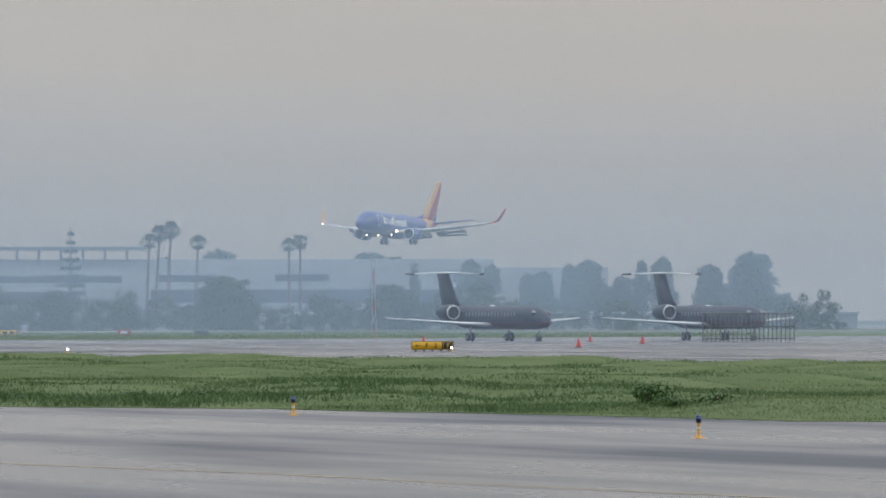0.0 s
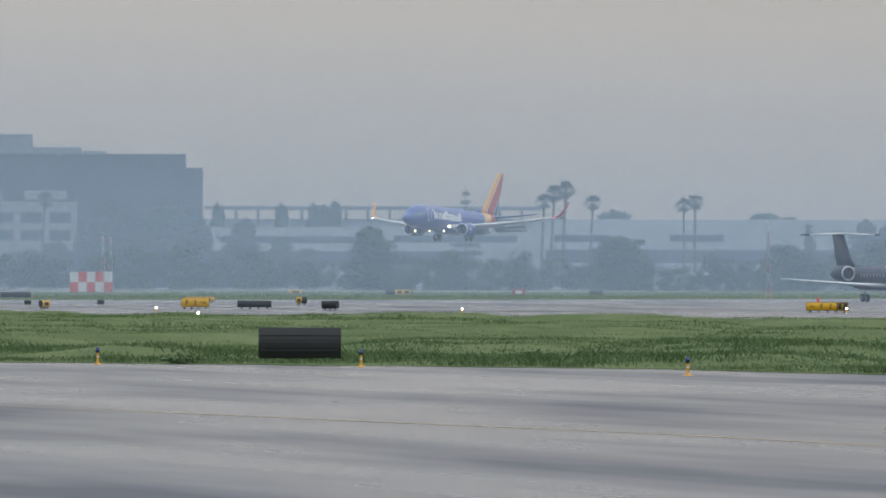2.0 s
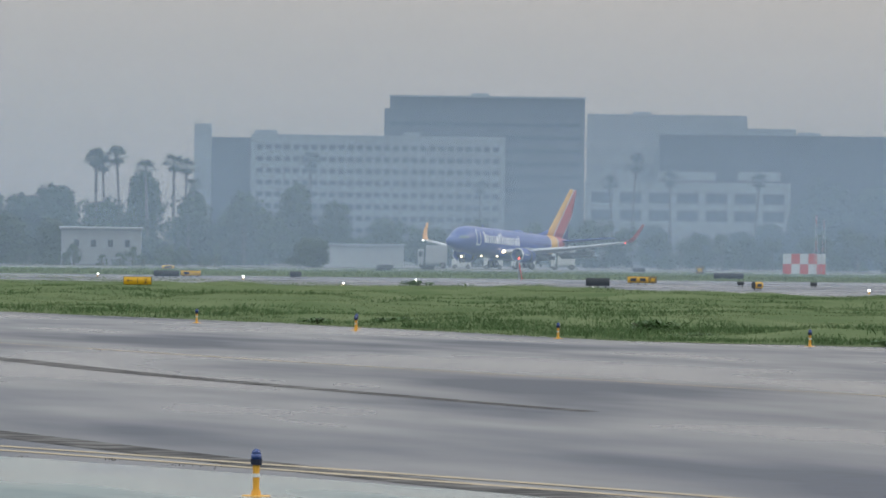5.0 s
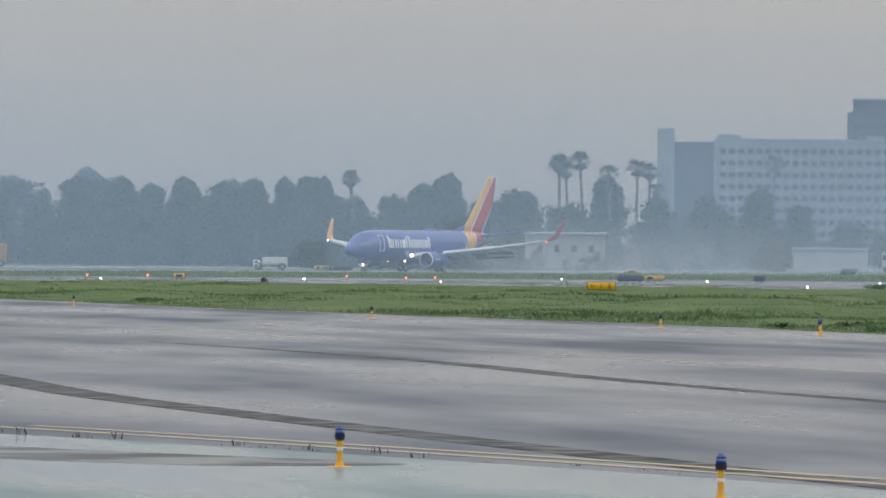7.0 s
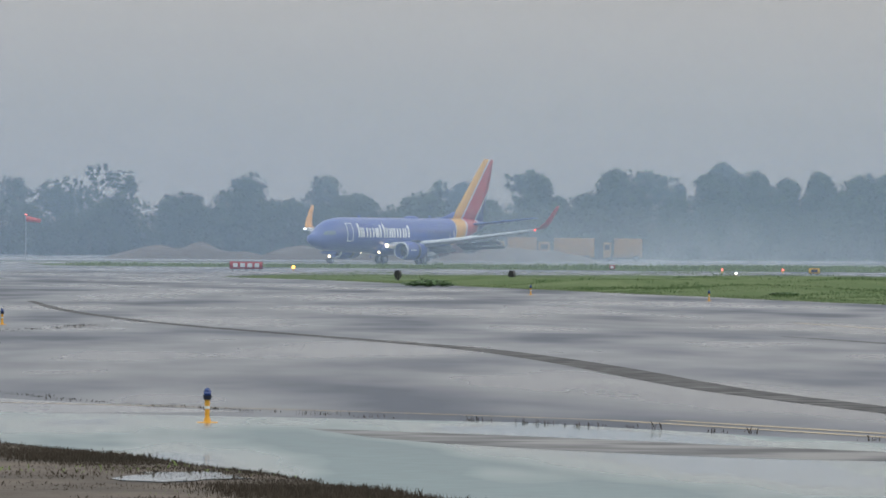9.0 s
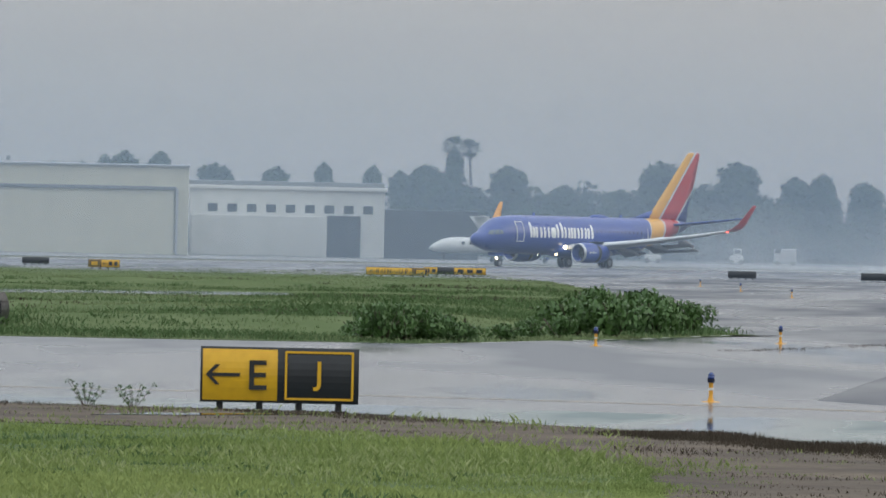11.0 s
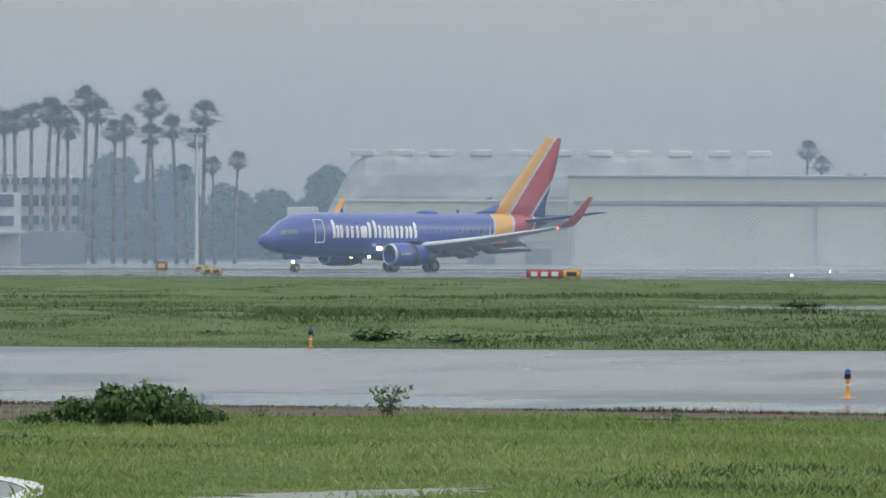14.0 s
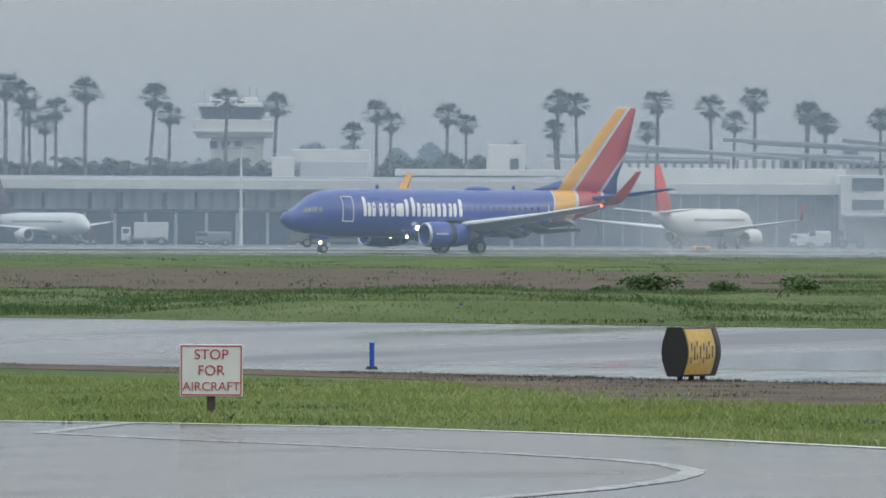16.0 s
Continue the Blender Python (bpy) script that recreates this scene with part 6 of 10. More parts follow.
sign(60.97, 721, 2.43, 0.54, [('yellow', '##', 2), ('black', '#', 0.7)], 'yellow taxiway sign with black end panel')
sign(61.73, 623, 1.20, 0.49, [('yellow', '#', 1)], 'yellow taxiway sign seen from its end', turn=62)
sign(63.11, 625, 2.44, 0.49, [('back', '', 1)], 'plain black back of a taxiway sign on wet ground')
sign(63.61, 602, 1.37, 0.54, [('back', '', 1)], 'black sign back turned aside, rounded end showing', turn=-42)
sign(63.42, 721, 0.94, 0.54, [('yellow', '#', 1), ('black', '', 0.8)], 'small yellow and black marker sign')
sign(61.54, 904, 3.11, 0.58, [('back', '', 1)], 'long dark sign back beyond the grass')
sign(61.35, 1150, 1.05, 1.00, [('black', '#', 1)], 'black distance marker with a pale figure')
sign(60.95, 1250, 1.79, 0.61, [('back', '', 1)], 'dark sign back far across the field')
sign(59.28, 1250, 2.27, 0.53, [('back', '', 1)], 'dark sign back far across the field')
sign(59.56, 1200, 1.79, 0.66, [('back', '', 1)], 'dark sign back far across the field')
sign(61.62, 700, 0.55, 0.30, [('back', '', 1)], 'small dark marker box')
sign(62.10, 700, 0.55, 0.30, [('back', '', 1)], 'small dark marker box')
sign(64.06, 1080, 3.16, 0.65, [('black', '', 0.35), ('yellow', '##', 0.65)], 'yellow runway sign with dark end')
sign(63.38, 1150, 1.79, 0.48, [('yellow', '#', 1)], 'small yellow sign beside the runway')
sign(64.85, 1080, 1.61, 0.72, [('red', '#', 1)], 'dull red sign beside the runway')
sign(65.36, 1100, 1.71, 0.52, [('back', '', 1)], 'dark sign back beside the runway')
sign(57.65, 547, 1.78, 0.52, [('yellow', '<J2', 1)], 'yellow taxiway direction sign beside the grass')
sign(57.84, 736, 2.15, 0.50, [('back', '', 1)], 'dark sign back beside the runway exit')
sign(58.00, 760, 1.78, 0.47, [('yellow', '#>', 1)], 'yellow sign with an arrow')
sign(55.89, 1150, 4.93, 0.55, [('black', '', 0.25), ('yellow', '#', 0.3), ('black', '', 0.6)], 'long dark sign with one yellow panel')
sign(58.69, 765, 1.04, 0.48, [('back', '', 1)], 'dark sign back with rounded ends', turn=-35)
sign(57.85, 1050, 1.57, 0.43, [('yellow', '#', 1)], 'small yellow sign far across the runway')
sign(59.27, 1100, 1.86, 0.52, [('back', '', 1)], 'dark sign back far across the runway')
sign(54.87, 710, 0.97, 0.48, [('yellow', '#', 1)], 'small yellow marker sign by the grass')
sign(53.54, 800, 0.52, 0.40, [('red', '#', 1)], 'small red marker sign')
sign(52.13, 543, 0.70, 0.55, [('back', '', 1)], 'dark marker seen from its rounded end', turn=80)
sign(52.88, 551, 0.70, 0.56, [('back', '', 1)], 'dark marker seen from its rounded end', turn=80)
sign(55.43, 570, 0.70, 0.55, [('back', '', 1)], 'dark marker seen from its rounded end', turn=80)
sign(55.88, 1150, 4.93, 0.55, [('yellow', '##', 0.4), ('black', '', 0.6)], 'long yellow and black runway sign')
sign(52.30, 1150, 1.57, 0.55, [('back', '', 1)], 'dark sign back far across the runway')
sign(51.13, 727, 2.79, 0.64, [('red', '####', 1)], 'red runway holding sign with pale marks')
sign(39.15, 602, 3.75, 0.62, [('red', '###', 2), ('yellow', '#', 1)], 'red runway sign with a yellow end panel')
sign(48.15, 652, 2.12, 0.51, [('back', '', 1)], 'plain dark sign back beside the runway exit')
sign(49.05, 654, 2.72, 0.56, [('back', '', 1)], 'plain dark sign back beside the runway exit')
sign(45.88, 570, 4.11, 0.51, [('yellow', '<RUN UP', 82), ('black', '#', 28)], 'yellow run-up sign with black lettering')
sign(46.26, 600, 4.29, 0.50, [('yellow', '##', 24), ('black', '', 28), ('yellow', '###', 56)], 'yellow and black taxiway sign')
sign(41.77, 657, 1.41, 0.65, [('back', '', 1)], 'plain dark sign back before the hangar')
sign(43.50, 656, 2.04, 0.48, [('back', '', 1)], 'plain dark sign back before the hangar')
sign(43.95, 603, 2.19, 0.55, [('black', '#', 0.4), ('yellow', '<##', 0.6)], 'yellow sign with a dark weathered end')
sign(43.24, 204, 0.90, 0.81, [('back', '', 1)], 'black sign turned edge-on, rounded end cap', turn=78, depth=0.5)
sign(33.11, 127, 1.20, 0.72, [('faded', '%%', 0.84), ('black', '', 0.16)], 'faded yellow taxiway sign seen obliquely with black end cap', turn=66, depth=0.42)
sign(33.17, 784, 1.58, 0.49, [('yellow', '#', 1)], 'small yellow sign before the terminal')
sign(36.57, 755, 1.08, 0.81, [('black', '#', 1)], 'black distance marker with a pale figure')
sign(36.84, 760, 1.58, 0.42, [('yellow', '##', 1)], 'small yellow sign before the terminal')
sign(36.90, 652, 1.52, 0.52, [('yellow', '##', 1)], 'small yellow sign beside the runway')

# edge lights
lamp = edge_light()
lamp.matrix_basis = pose(187.0, 83.4, 0)
copy_thing(lamp, pose(153.6, 60.1, 0))
copy_thing(lamp, pose(202.3, 107.2, 0))
copy_thing(lamp, pose(200.9, 98.8, 0))
copy_thing(lamp, pose(228.2, 136.6, 0))
copy_thing(lamp, pose(209.5, 118.9, 0))
copy_thing(lamp, pose(256.5, 172.1, 0))
copy_thing(lamp, pose(235.8, 147.1, 0))
copy_thing(lamp, pose(221.8, 132.8, 0))
copy_thing(lamp, pose(77.5, 52.4, 0))
copy_thing(lamp, pose(69.7, 42.8, 0))
copy_thing(lamp, pose(86.2, 70.1, 0))
copy_thing(lamp, pose(96.6, 87.1, 0))
copy_thing(lamp, pose(159.1, 141.2, 0))
copy_thing(lamp, pose(182.6, 155.8, 0))
copy_thing(lamp, pose(197.1, 168.8, 0))
copy_thing(lamp, pose(222.7, 192.3, 0))
copy_thing(lamp, pose(311.4, 275.7, 0))
copy_thing(lamp, pose(350.7, 314.2, 0))
copy_thing(lamp, pose(385.7, 348.8, 0))
copy_thing(lamp, pose(146.2, 135.4, 0))
copy_thing(lamp, pose(296.9, 214.3, 0))
copy_thing(lamp, pose(320.8, 241.7, 0))
copy_thing(lamp, pose(87.9, 100.8, 0))
copy_thing(lamp, pose(133.6, 146.0, 0))
copy_thing(lamp, pose(112.7, 162.9, 0))
copy_thing(lamp, pose(119.7, 155.7, 0))
copy_thing(lamp, pose(80.7, 116.0, 0))
copy_thing(lamp, pose(110.4, 179.5, 0))
lamp = ground_lamp(M['lamp_white'], 'white', 0.07)
lamp.matrix_basis = pose(510.4, 266.1, 0)
copy_thing(lamp, pose(436.3, 224.8, 0))
copy_thing(lamp, pose(507.9, 242.5, 0))
copy_thing(lamp, pose(428.4, 195.4, 0))
copy_thing(lamp, pose(534.7, 226.9, 0))
copy_thing(lamp, pose(499.7, 300.2, 0))
copy_thing(lamp, pose(576.8, 340.0, 0))
copy_thing(lamp, pose(477.8, 268.7, 0))
copy_thing(lamp, pose(442.9, 228.2, 0))
copy_thing(lamp, pose(528.4, 348.5, 0))
copy_thing(lamp, pose(617.7, 395.2, 0))
copy_thing(lamp, pose(597.4, 368.3, 0))
copy_thing(lamp, pose(561.9, 383.4, 0))
copy_thing(lamp, pose(533.1, 382.3, 0))
copy_thing(lamp, pose(425.0, 493.8, 0))
copy_thing(lamp, pose(498.7, 574.3, 0))
lamp = ground_lamp(M['lamp_red'], 'red', 0.08)
lamp.matrix_basis = pose(609.7, 438.7, 0)
copy_thing(lamp, pose(620.3, 439.8, 0))
copy_thing(lamp, pose(640.1, 432.2, 0))
copy_thing(lamp, pose(604.5, 402.2, 0))
copy_thing(lamp, pose(624.4, 412.4, 0))
lamp = ground_lamp(M['lamp_amber'], 'amber', 0.12)
lamp.matrix_basis = pose(566.8, 451.8, 0)
copy_thing(lamp, pose(406.0, 440.3, 0))

stop = thing("stop_sign", "white sign with red lettering on a dark wooden post", "sign", facing(29.95, 103.7))
bm = bmesh.new()
box(bm, (0.1, 0.09, 0.8), (0, 0.03, 0.36), 0.008)
part("post", bm, M["wood"], stop)
bm = bmesh.new()
box(bm, (0.75, 0.03, 0.62), (0, -0.04, 0.56), 0.006)
part("board", bm, M["dull_white"], stop, "white rain-wet sign board")
for px, pz, sx, sz in ((0, 0.29, 0.71, 0.014), (0, -0.29, 0.71, 0.014), (-0.355, 0, 0.014, 0.58), (0.355, 0, 0.014, 0.58)):
    bm = bmesh.new()
    box(bm, (sx, 0.006, sz), (px, -0.058, 0.56 + pz), 0.001)
    part("border", bm, M["sign_red"], stop)
for k, word in enumerate(("STOP", "FOR", "AIRCRAFT")):
    letters(word, 0.172 if k < 2 else 0.15, stop, Matrix.Translation((0, -0.06, 0.745 - 0.19 * k)), M["sign_red"], weight=-0.006)


post = thing("delineator", "blue tubular marker post on a black rubber foot", "marker post", pose(69.9, 116.3, 0.05))
bm = bmesh.new()
rod(bm, (0, 0, 0.04), (0, 0, 0.42), 0.04, 0.04, 12)
part("tube", bm, paint("blue_plastic", (0.01, 0.06, 0.42), (0.012, 0.07, 0.36), 2.0, (0.3, 0.5)), post)
bm = bmesh.new()
rod(bm, (0, 0, 0), (0, 0, 0.05), 0.1, 0.08, 12)
part("foot", bm, M["tyre"], post)

cone = thing("traffic_cone", "orange traffic cone on the wet apron", "cone", group="traffic cones")
bm = bmesh.new()
rod(bm, (0, 0, 0.03), (0, 0, 0.7), 0.2, 0.04, 12)
part("cone_body", bm, M["sock"], cone)
bm = bmesh.new()
box(bm, (0.45, 0.45, 0.05), (0, 0, 0.025), 0.01)
part("base", bm, M["tyre"], cone)
cone.matrix_basis = pose(696.0, 298.0, 0)
copy_thing(cone, pose(608.0, 247.6, 0))
copy_thing(cone, pose(695.0, 277.1, 0))
copy_thing(cone, pose(742.7, 301.3, 0))

# ---- plants set out by bearing and distance ----
weed(47.06, 218.1, 2.36, 0.78)
weed(47.32, 217.0, 2.50, 0.74)
weed(47.58, 224.2, 2.43, 0.68)
weed(47.81, 231.6, 1.88, 0.63)
weed(47.23, 246.6, 2.84, 0.60)
weed(46.95, 212.2, 1.44, 0.67)
weed(47.51, 248.9, 2.69, 0.73)
weed(46.58, 206.3, 0.98, 1.07)
weed(46.77, 209.8, 1.14, 0.83)
weed(45.95, 199.4, 2.16, 0.60)
weed(46.12, 200.3, 1.90, 0.60)
weed(45.80, 198.7, 2.02, 0.60)
weed(46.28, 201.2, 1.22, 0.74)
weed(45.68, 201.4, 1.23, 1.11)
weed(45.91, 199.8, 1.62, 0.97)
weed(46.09, 200.4, 1.41, 0.88)
weed(40.77, 328.9, 0.80, 2.09)
weed(41.96, 215.5, 0.82, 1.34)
weed(41.48, 211.2, 0.69, 1.39)
weed(40.85, 211.5, 0.57, 1.46)
weed(42.71, 225.2, 0.61, 1.67)
weed(43.82, 222.6, 0.72, 2.09)
weed(44.38, 222.0, 0.66, 2.09)
weed(40.66, 224.2, 0.61, 1.25)
weed(36.00, 108.4, 0.88, 0.90)
weed(36.26, 107.9, 1.24, 0.74)
weed(36.52, 107.3, 1.28, 0.71)
weed(36.74, 108.1, 0.88, 0.77)
weed(35.77, 108.3, 0.47, 1.17)
weed(36.93, 109.5, 0.59, 0.63)
weed(33.85, 300.1, 1.14, 1.27)
weed(36.92, 211.7, 0.57, 1.67)
weed(37.97, 206.3, 0.73, 2.41)
weed(38.52, 202.6, 0.66, 2.78)
weed(39.05, 203.5, 0.55, 2.50)
weed(32.81, 296.2, 1.44, 1.39)
weed(32.53, 295.3, 0.72, 1.62)
weed(33.30, 292.7, 1.03, 1.20)
weed(33.80, 326.8, 1.06, 1.04)
weed(36.89, 224.8, 0.55, 1.86)
weed(66.58, 237.5, 0.77, 1.39)
weed(66.80, 239.8, 0.58, 1.39)
weed(65.40, 243.2, 0.72, 1.71)
weed(65.71, 235.7, 0.77, 1.74)
weed(68.31, 225.2, 1.22, 0.94)
weed(68.45, 212.9, 0.75, 0.96)
weed(68.76, 224.9, 0.79, 1.44)
weed(67.54, 410.8, 0.67, 1.39)
weed(65.20, 415.1, 0.67, 1.39)
weed(68.87, 248.6, 0.67, 1.46)
weed(67.03, 237.3, 0.51, 1.83)
weed(67.31, 243.2, 0.59, 1.86)
weed(64.95, 243.5, 0.53, 1.83)
weed(65.43, 233.2, 0.69, 1.52)
weed(65.77, 230.9, 0.81, 1.44)
weed(66.18, 228.7, 0.74, 1.39)
weed(66.40, 226.3, 0.61, 1.46)
weed(64.62, 228.4, 0.56, 1.39)
weed(61.42, 243.2, 0.46, 2.09)
weed(62.72, 233.4, 0.44, 2.09)
weed(61.32, 241.7, 0.52, 2.35)
weed(62.62, 229.3, 0.43, 2.09)
weed(64.11, 236.1, 0.57, 1.86)
weed(58.84, 279.2, 0.53, 2.09)
weed(59.36, 278.6, 0.68, 2.09)
weed(61.03, 261.1, 0.85, 1.74)
weed(60.40, 281.7, 0.61, 1.57)
weed(58.24, 298.1, 0.48, 2.09)
weed(59.49, 615.5, 1.00, 2.09)
weed(54.00, 581.2, 0.79, 1.00)
weed(54.67, 402.0, 0.54, 2.50)
weed(56.49, 377.4, 0.61, 3.13)
weed(52.34, 483.0, 0.91, 2.39)
weed(52.33, 465.9, 0.88, 2.68)
plant("leggy", tall_weed, 38.10, 114.1, 0.81)
plant("leggy", tall_weed, 43.85, 114.6, 0.68)
plant("leggy", tall_weed, 44.16, 114.2, 0.65)
plant("leggy", tall_weed, 38.04, 114.0, 0.81)
plant("leggy", tall_weed, 39.93, 110.7, 0.47)
plant("leggy", tall_weed, 37.22, 113.6, 0.40)
palm(28.59, 1030, 20.4)
palm(28.70, 1030, 19.4)
palm(28.75, 1030, 16.7)
palm(28.85, 1030, 15.4)
palm(28.92, 1030, 17.4)
palm(29.11, 1030, 19.9)
palm(29.53, 1030, 19.1)
palm(29.66, 1030, 16.8)
palm(30.03, 1030, 18.6)
palm(30.35, 1030, 18.0)
palm(30.90, 1030, 14.6)
palm(31.03, 1030, 17.2)
palm(31.12, 1030, 15.9)
palm(31.49, 1030, 16.9)
palm(31.62, 1030, 15.8)
palm(32.23, 1030, 18.7)
palm(32.36, 1030, 18.3)
palm(32.23, 1030, 15.0)
palm(32.88, 1030, 18.7)
palm(32.81, 1030, 14.8)
palm(33.24, 1030, 18.1)
palm(33.38, 1030, 16.1)
palm(33.52, 1030, 19.1)
palm(33.86, 1030, 17.3)
palm(33.98, 1030, 16.0)
palm(34.35, 1030, 16.6)
palm(33.86, 1080, 18.1)
palm(33.98, 1080, 16.7)
palm(34.42, 1080, 17.1)
palm(34.50, 1080, 19.1)
palm(34.57, 1080, 18.4)
palm(34.68, 1080, 18.0)
palm(34.84, 1080, 16.4)
palm(35.30, 1080, 19.4)
palm(35.45, 1080, 19.9)
palm(35.54, 1080, 19.2)
palm(35.61, 1080, 19.3)
palm(35.71, 1080, 20.2)
palm(35.81, 1080, 20.7)
palm(35.87, 1080, 19.9)
palm(35.95, 1080, 18.5)
palm(36.06, 1080, 22.2)
palm(36.12, 1080, 20.6)
palm(36.25, 1080, 18.0)
palm(36.33, 1080, 18.7)
palm(36.46, 1080, 21.7)
palm(36.53, 1080, 17.5)
palm(36.67, 1080, 18.6)
palm(36.84, 1080, 20.4)
palm(36.81, 1080, 17.1)
palm(36.92, 1080, 13.4)
palm(37.05, 1080, 14.1)
palm(36.74, 1080, 12.5)
palm(40.80, 1300, 18.5)
palm(40.91, 1300, 16.2)
palm(57.37, 1500, 20.0)
palm(57.53, 1500, 20.3)
palm(57.71, 1500, 18.0)
palm(57.88, 1500, 19.1)
palm(57.96, 1500, 18.5)
palm(57.43, 1500, 18.7)
palm(58.01, 1500, 15.0)
palm(56.01, 1500, 16.6)
palm(56.02, 1520, 16.9)
palm(57.37, 1520, 20.1)
palm(46.24, 1500, 20.8)
palm(46.37, 1500, 20.4)
palm(65.06, 1900, 22.6)
palm(65.14, 1900, 23.4)
palm(65.00, 1900, 20.7)
palm(65.32, 1900, 20.4)
palm(65.94, 1900, 19.9)
palm(66.01, 1900, 20.7)
palm(61.71, 1900, 20.9)
palm(62.13, 1900, 20.4)
palm(60.90, 1900, 24.8)
palm(61.15, 1900, 21.2)
palm(60.77, 1900, 20.1)
palm(59.90, 1900, 18.7)
palm(58.78, 1900, 24.7)
tree(67.13, 1980, 17.2, 3, 1.06)
tree(67.27, 1980, 16.0, 3, 0.91)
tree(67.89, 1980, 16.9, 3, 1.51)
tree(67.79, 1980, 15.9, 3, 0.91)
tree(68.25, 1980, 16.9, 3, 0.65)
tree(68.40, 1980, 17.7, 3, 1.03)
tree(68.71, 1980, 15.3, 1, 1.25)
tree(68.13, 1980, 12.4, 1, 1.33)
tree(67.51, 1980, 13.6, 3, 1.07)
tree(68.95, 1980, 15.9, 1, 1.38)
tree(67.96, 1980, 11.2, 4, 1.63)
tree(66.76, 1980, 15.4, 3, 0.50)
tree(67.61, 1980, 14.2, 3, 1.29)
tree(66.48, 2300, 21.5, 0, 1.49)
tree(65.47, 2300, 21.6, 1, 1.56)
tree(68.99, 2300, 20.7, 1, 1.63)
tree(67.13, 2300, 17.4, 1, 1.72)
tree(65.14, 2300, 20.2, 3, 1.48)
tree(65.52, 1600, 10.9, 0, 1.61)
tree(63.88, 1600, 12.9, 3, 1.61)
tree(66.62, 1600, 9.0, 1, 1.74)
tree(67.20, 1600, 9.9, 1, 1.57)
tree(64.39, 1600, 8.1, 4, 1.42)
tree(64.84, 1600, 6.2, 2, 1.43)
tree(65.49, 1890, 12.1, 0, 1.56)
tree(66.55, 1890, 10.5, 4, 1.30)
tree(63.05, 1890, 16.6, 3, 1.23)
tree(63.29, 1890, 11.5, 1, 1.33)
tree(63.46, 1890, 9.3, 1, 1.64)
tree(63.83, 1890, 10.6, 4, 1.50)
tree(62.19, 1900, 20.3, 1, 1.68)
tree(62.49, 1900, 19.7, 4, 1.39)
tree(62.66, 1900, 20.3, 3, 1.62)
tree(62.04, 1900, 15.3, 4, 1.34)
tree(61.80, 1900, 10.9, 4, 1.46)
tree(61.62, 1900, 9.0, 0, 1.47)
tree(61.34, 1900, 8.4, 4, 1.64)
tree(61.04, 1900, 10.2, 4, 1.57)
tree(62.94, 1900, 9.9, 4, 1.39)
tree(55.70, 1550, 17.7, 3, 1.14)
tree(55.83, 1550, 17.7, 3, 0.76)
tree(56.04, 1550, 13.8, 3, 1.22)
tree(56.48, 1550, 16.4, 3, 1.22)
tree(56.65, 1550, 18.4, 3, 0.82)
tree(56.89, 1550, 13.0, 1, 1.74)
tree(57.15, 1550, 15.1, 3, 1.33)
tree(57.67, 1550, 18.3, 3, 1.10)
tree(58.01, 1550, 14.4, 3, 1.16)
tree(56.30, 1550, 11.8, 1, 1.49)
tree(57.41, 1550, 12.2, 4, 1.37)
tree(58.31, 1550, 12.5, 3, 1.61)
tree(56.74, 1350, 9.0, 0, 1.65)
tree(57.08, 1350, 7.8, 4, 1.46)
tree(55.74, 1350, 5.2, 0, 1.82)
tree(57.57, 1350, 4.8, 2, 1.35)
tree(58.79, 1350, 5.2, 2, 1.62)
tree(56.23, 1350, 3.6, 2, 2.08)
tree(51.84, 1500, 12.0, 4, 1.51)
tree(52.30, 1500, 11.7, 0, 1.40)
tree(53.03, 1500, 16.2, 3, 1.20)
tree(53.18, 1500, 12.0, 3, 1.08)
tree(53.57, 1500, 17.2, 3, 1.32)
tree(53.72, 1500, 14.5, 3, 0.67)
tree(53.96, 1500, 12.1, 3, 1.34)
tree(54.22, 1500, 16.8, 3, 1.54)
tree(54.48, 1500, 16.9, 3, 0.96)
tree(54.67, 1500, 15.6, 3, 1.25)
tree(54.89, 1500, 16.9, 3, 1.15)
tree(55.15, 1500, 16.2, 3, 1.20)
tree(55.37, 1500, 16.7, 3, 1.17)
tree(55.56, 1500, 17.0, 3, 0.95)
tree(55.78, 1500, 17.0, 3, 0.95)
tree(56.27, 1500, 13.4, 1, 1.27)
tree(56.64, 1500, 17.7, 3, 1.10)
tree(56.45, 1500, 15.8, 3, 1.02)
tree(57.09, 1500, 14.5, 1, 1.35)
tree(53.37, 1500, 12.1, 1, 1.61)
tree(52.66, 1500, 10.9, 1, 1.50)
tree(56.86, 1500, 11.5, 1, 1.27)
tree(54.26, 1800, 21.7, 3, 1.25)
tree(55.22, 1800, 19.5, 3, 0.60)
tree(53.98, 1800, 17.0, 3, 0.57)
tree(52.55, 1800, 16.8, 3, 1.62)
tree(49.69, 1550, 10.2, 4, 1.39)
tree(50.70, 1550, 12.2, 0, 1.71)
tree(50.25, 1550, 10.7, 4, 1.61)
tree(51.29, 1550, 10.8, 1, 1.56)
tree(51.81, 1550, 12.3, 4, 1.39)
tree(52.29, 1550, 12.4, 4, 1.63)
tree(52.74, 1550, 11.5, 3, 1.47)
tree(49.99, 1550, 8.6, 0, 1.52)
tree(50.99, 1550, 9.2, 0, 1.71)
tree(51.51, 1550, 9.2, 4, 1.53)
tree(52.07, 1550, 8.9, 4, 1.59)
tree(46.08, 1500, 17.2, 3, 1.32)
tree(46.60, 1500, 17.4, 3, 1.49)
tree(47.60, 1500, 18.2, 1, 1.34)
tree(48.12, 1500, 18.4, 1, 1.32)
tree(48.49, 1500, 16.4, 3, 1.19)
tree(48.68, 1500, 17.0, 3, 1.14)
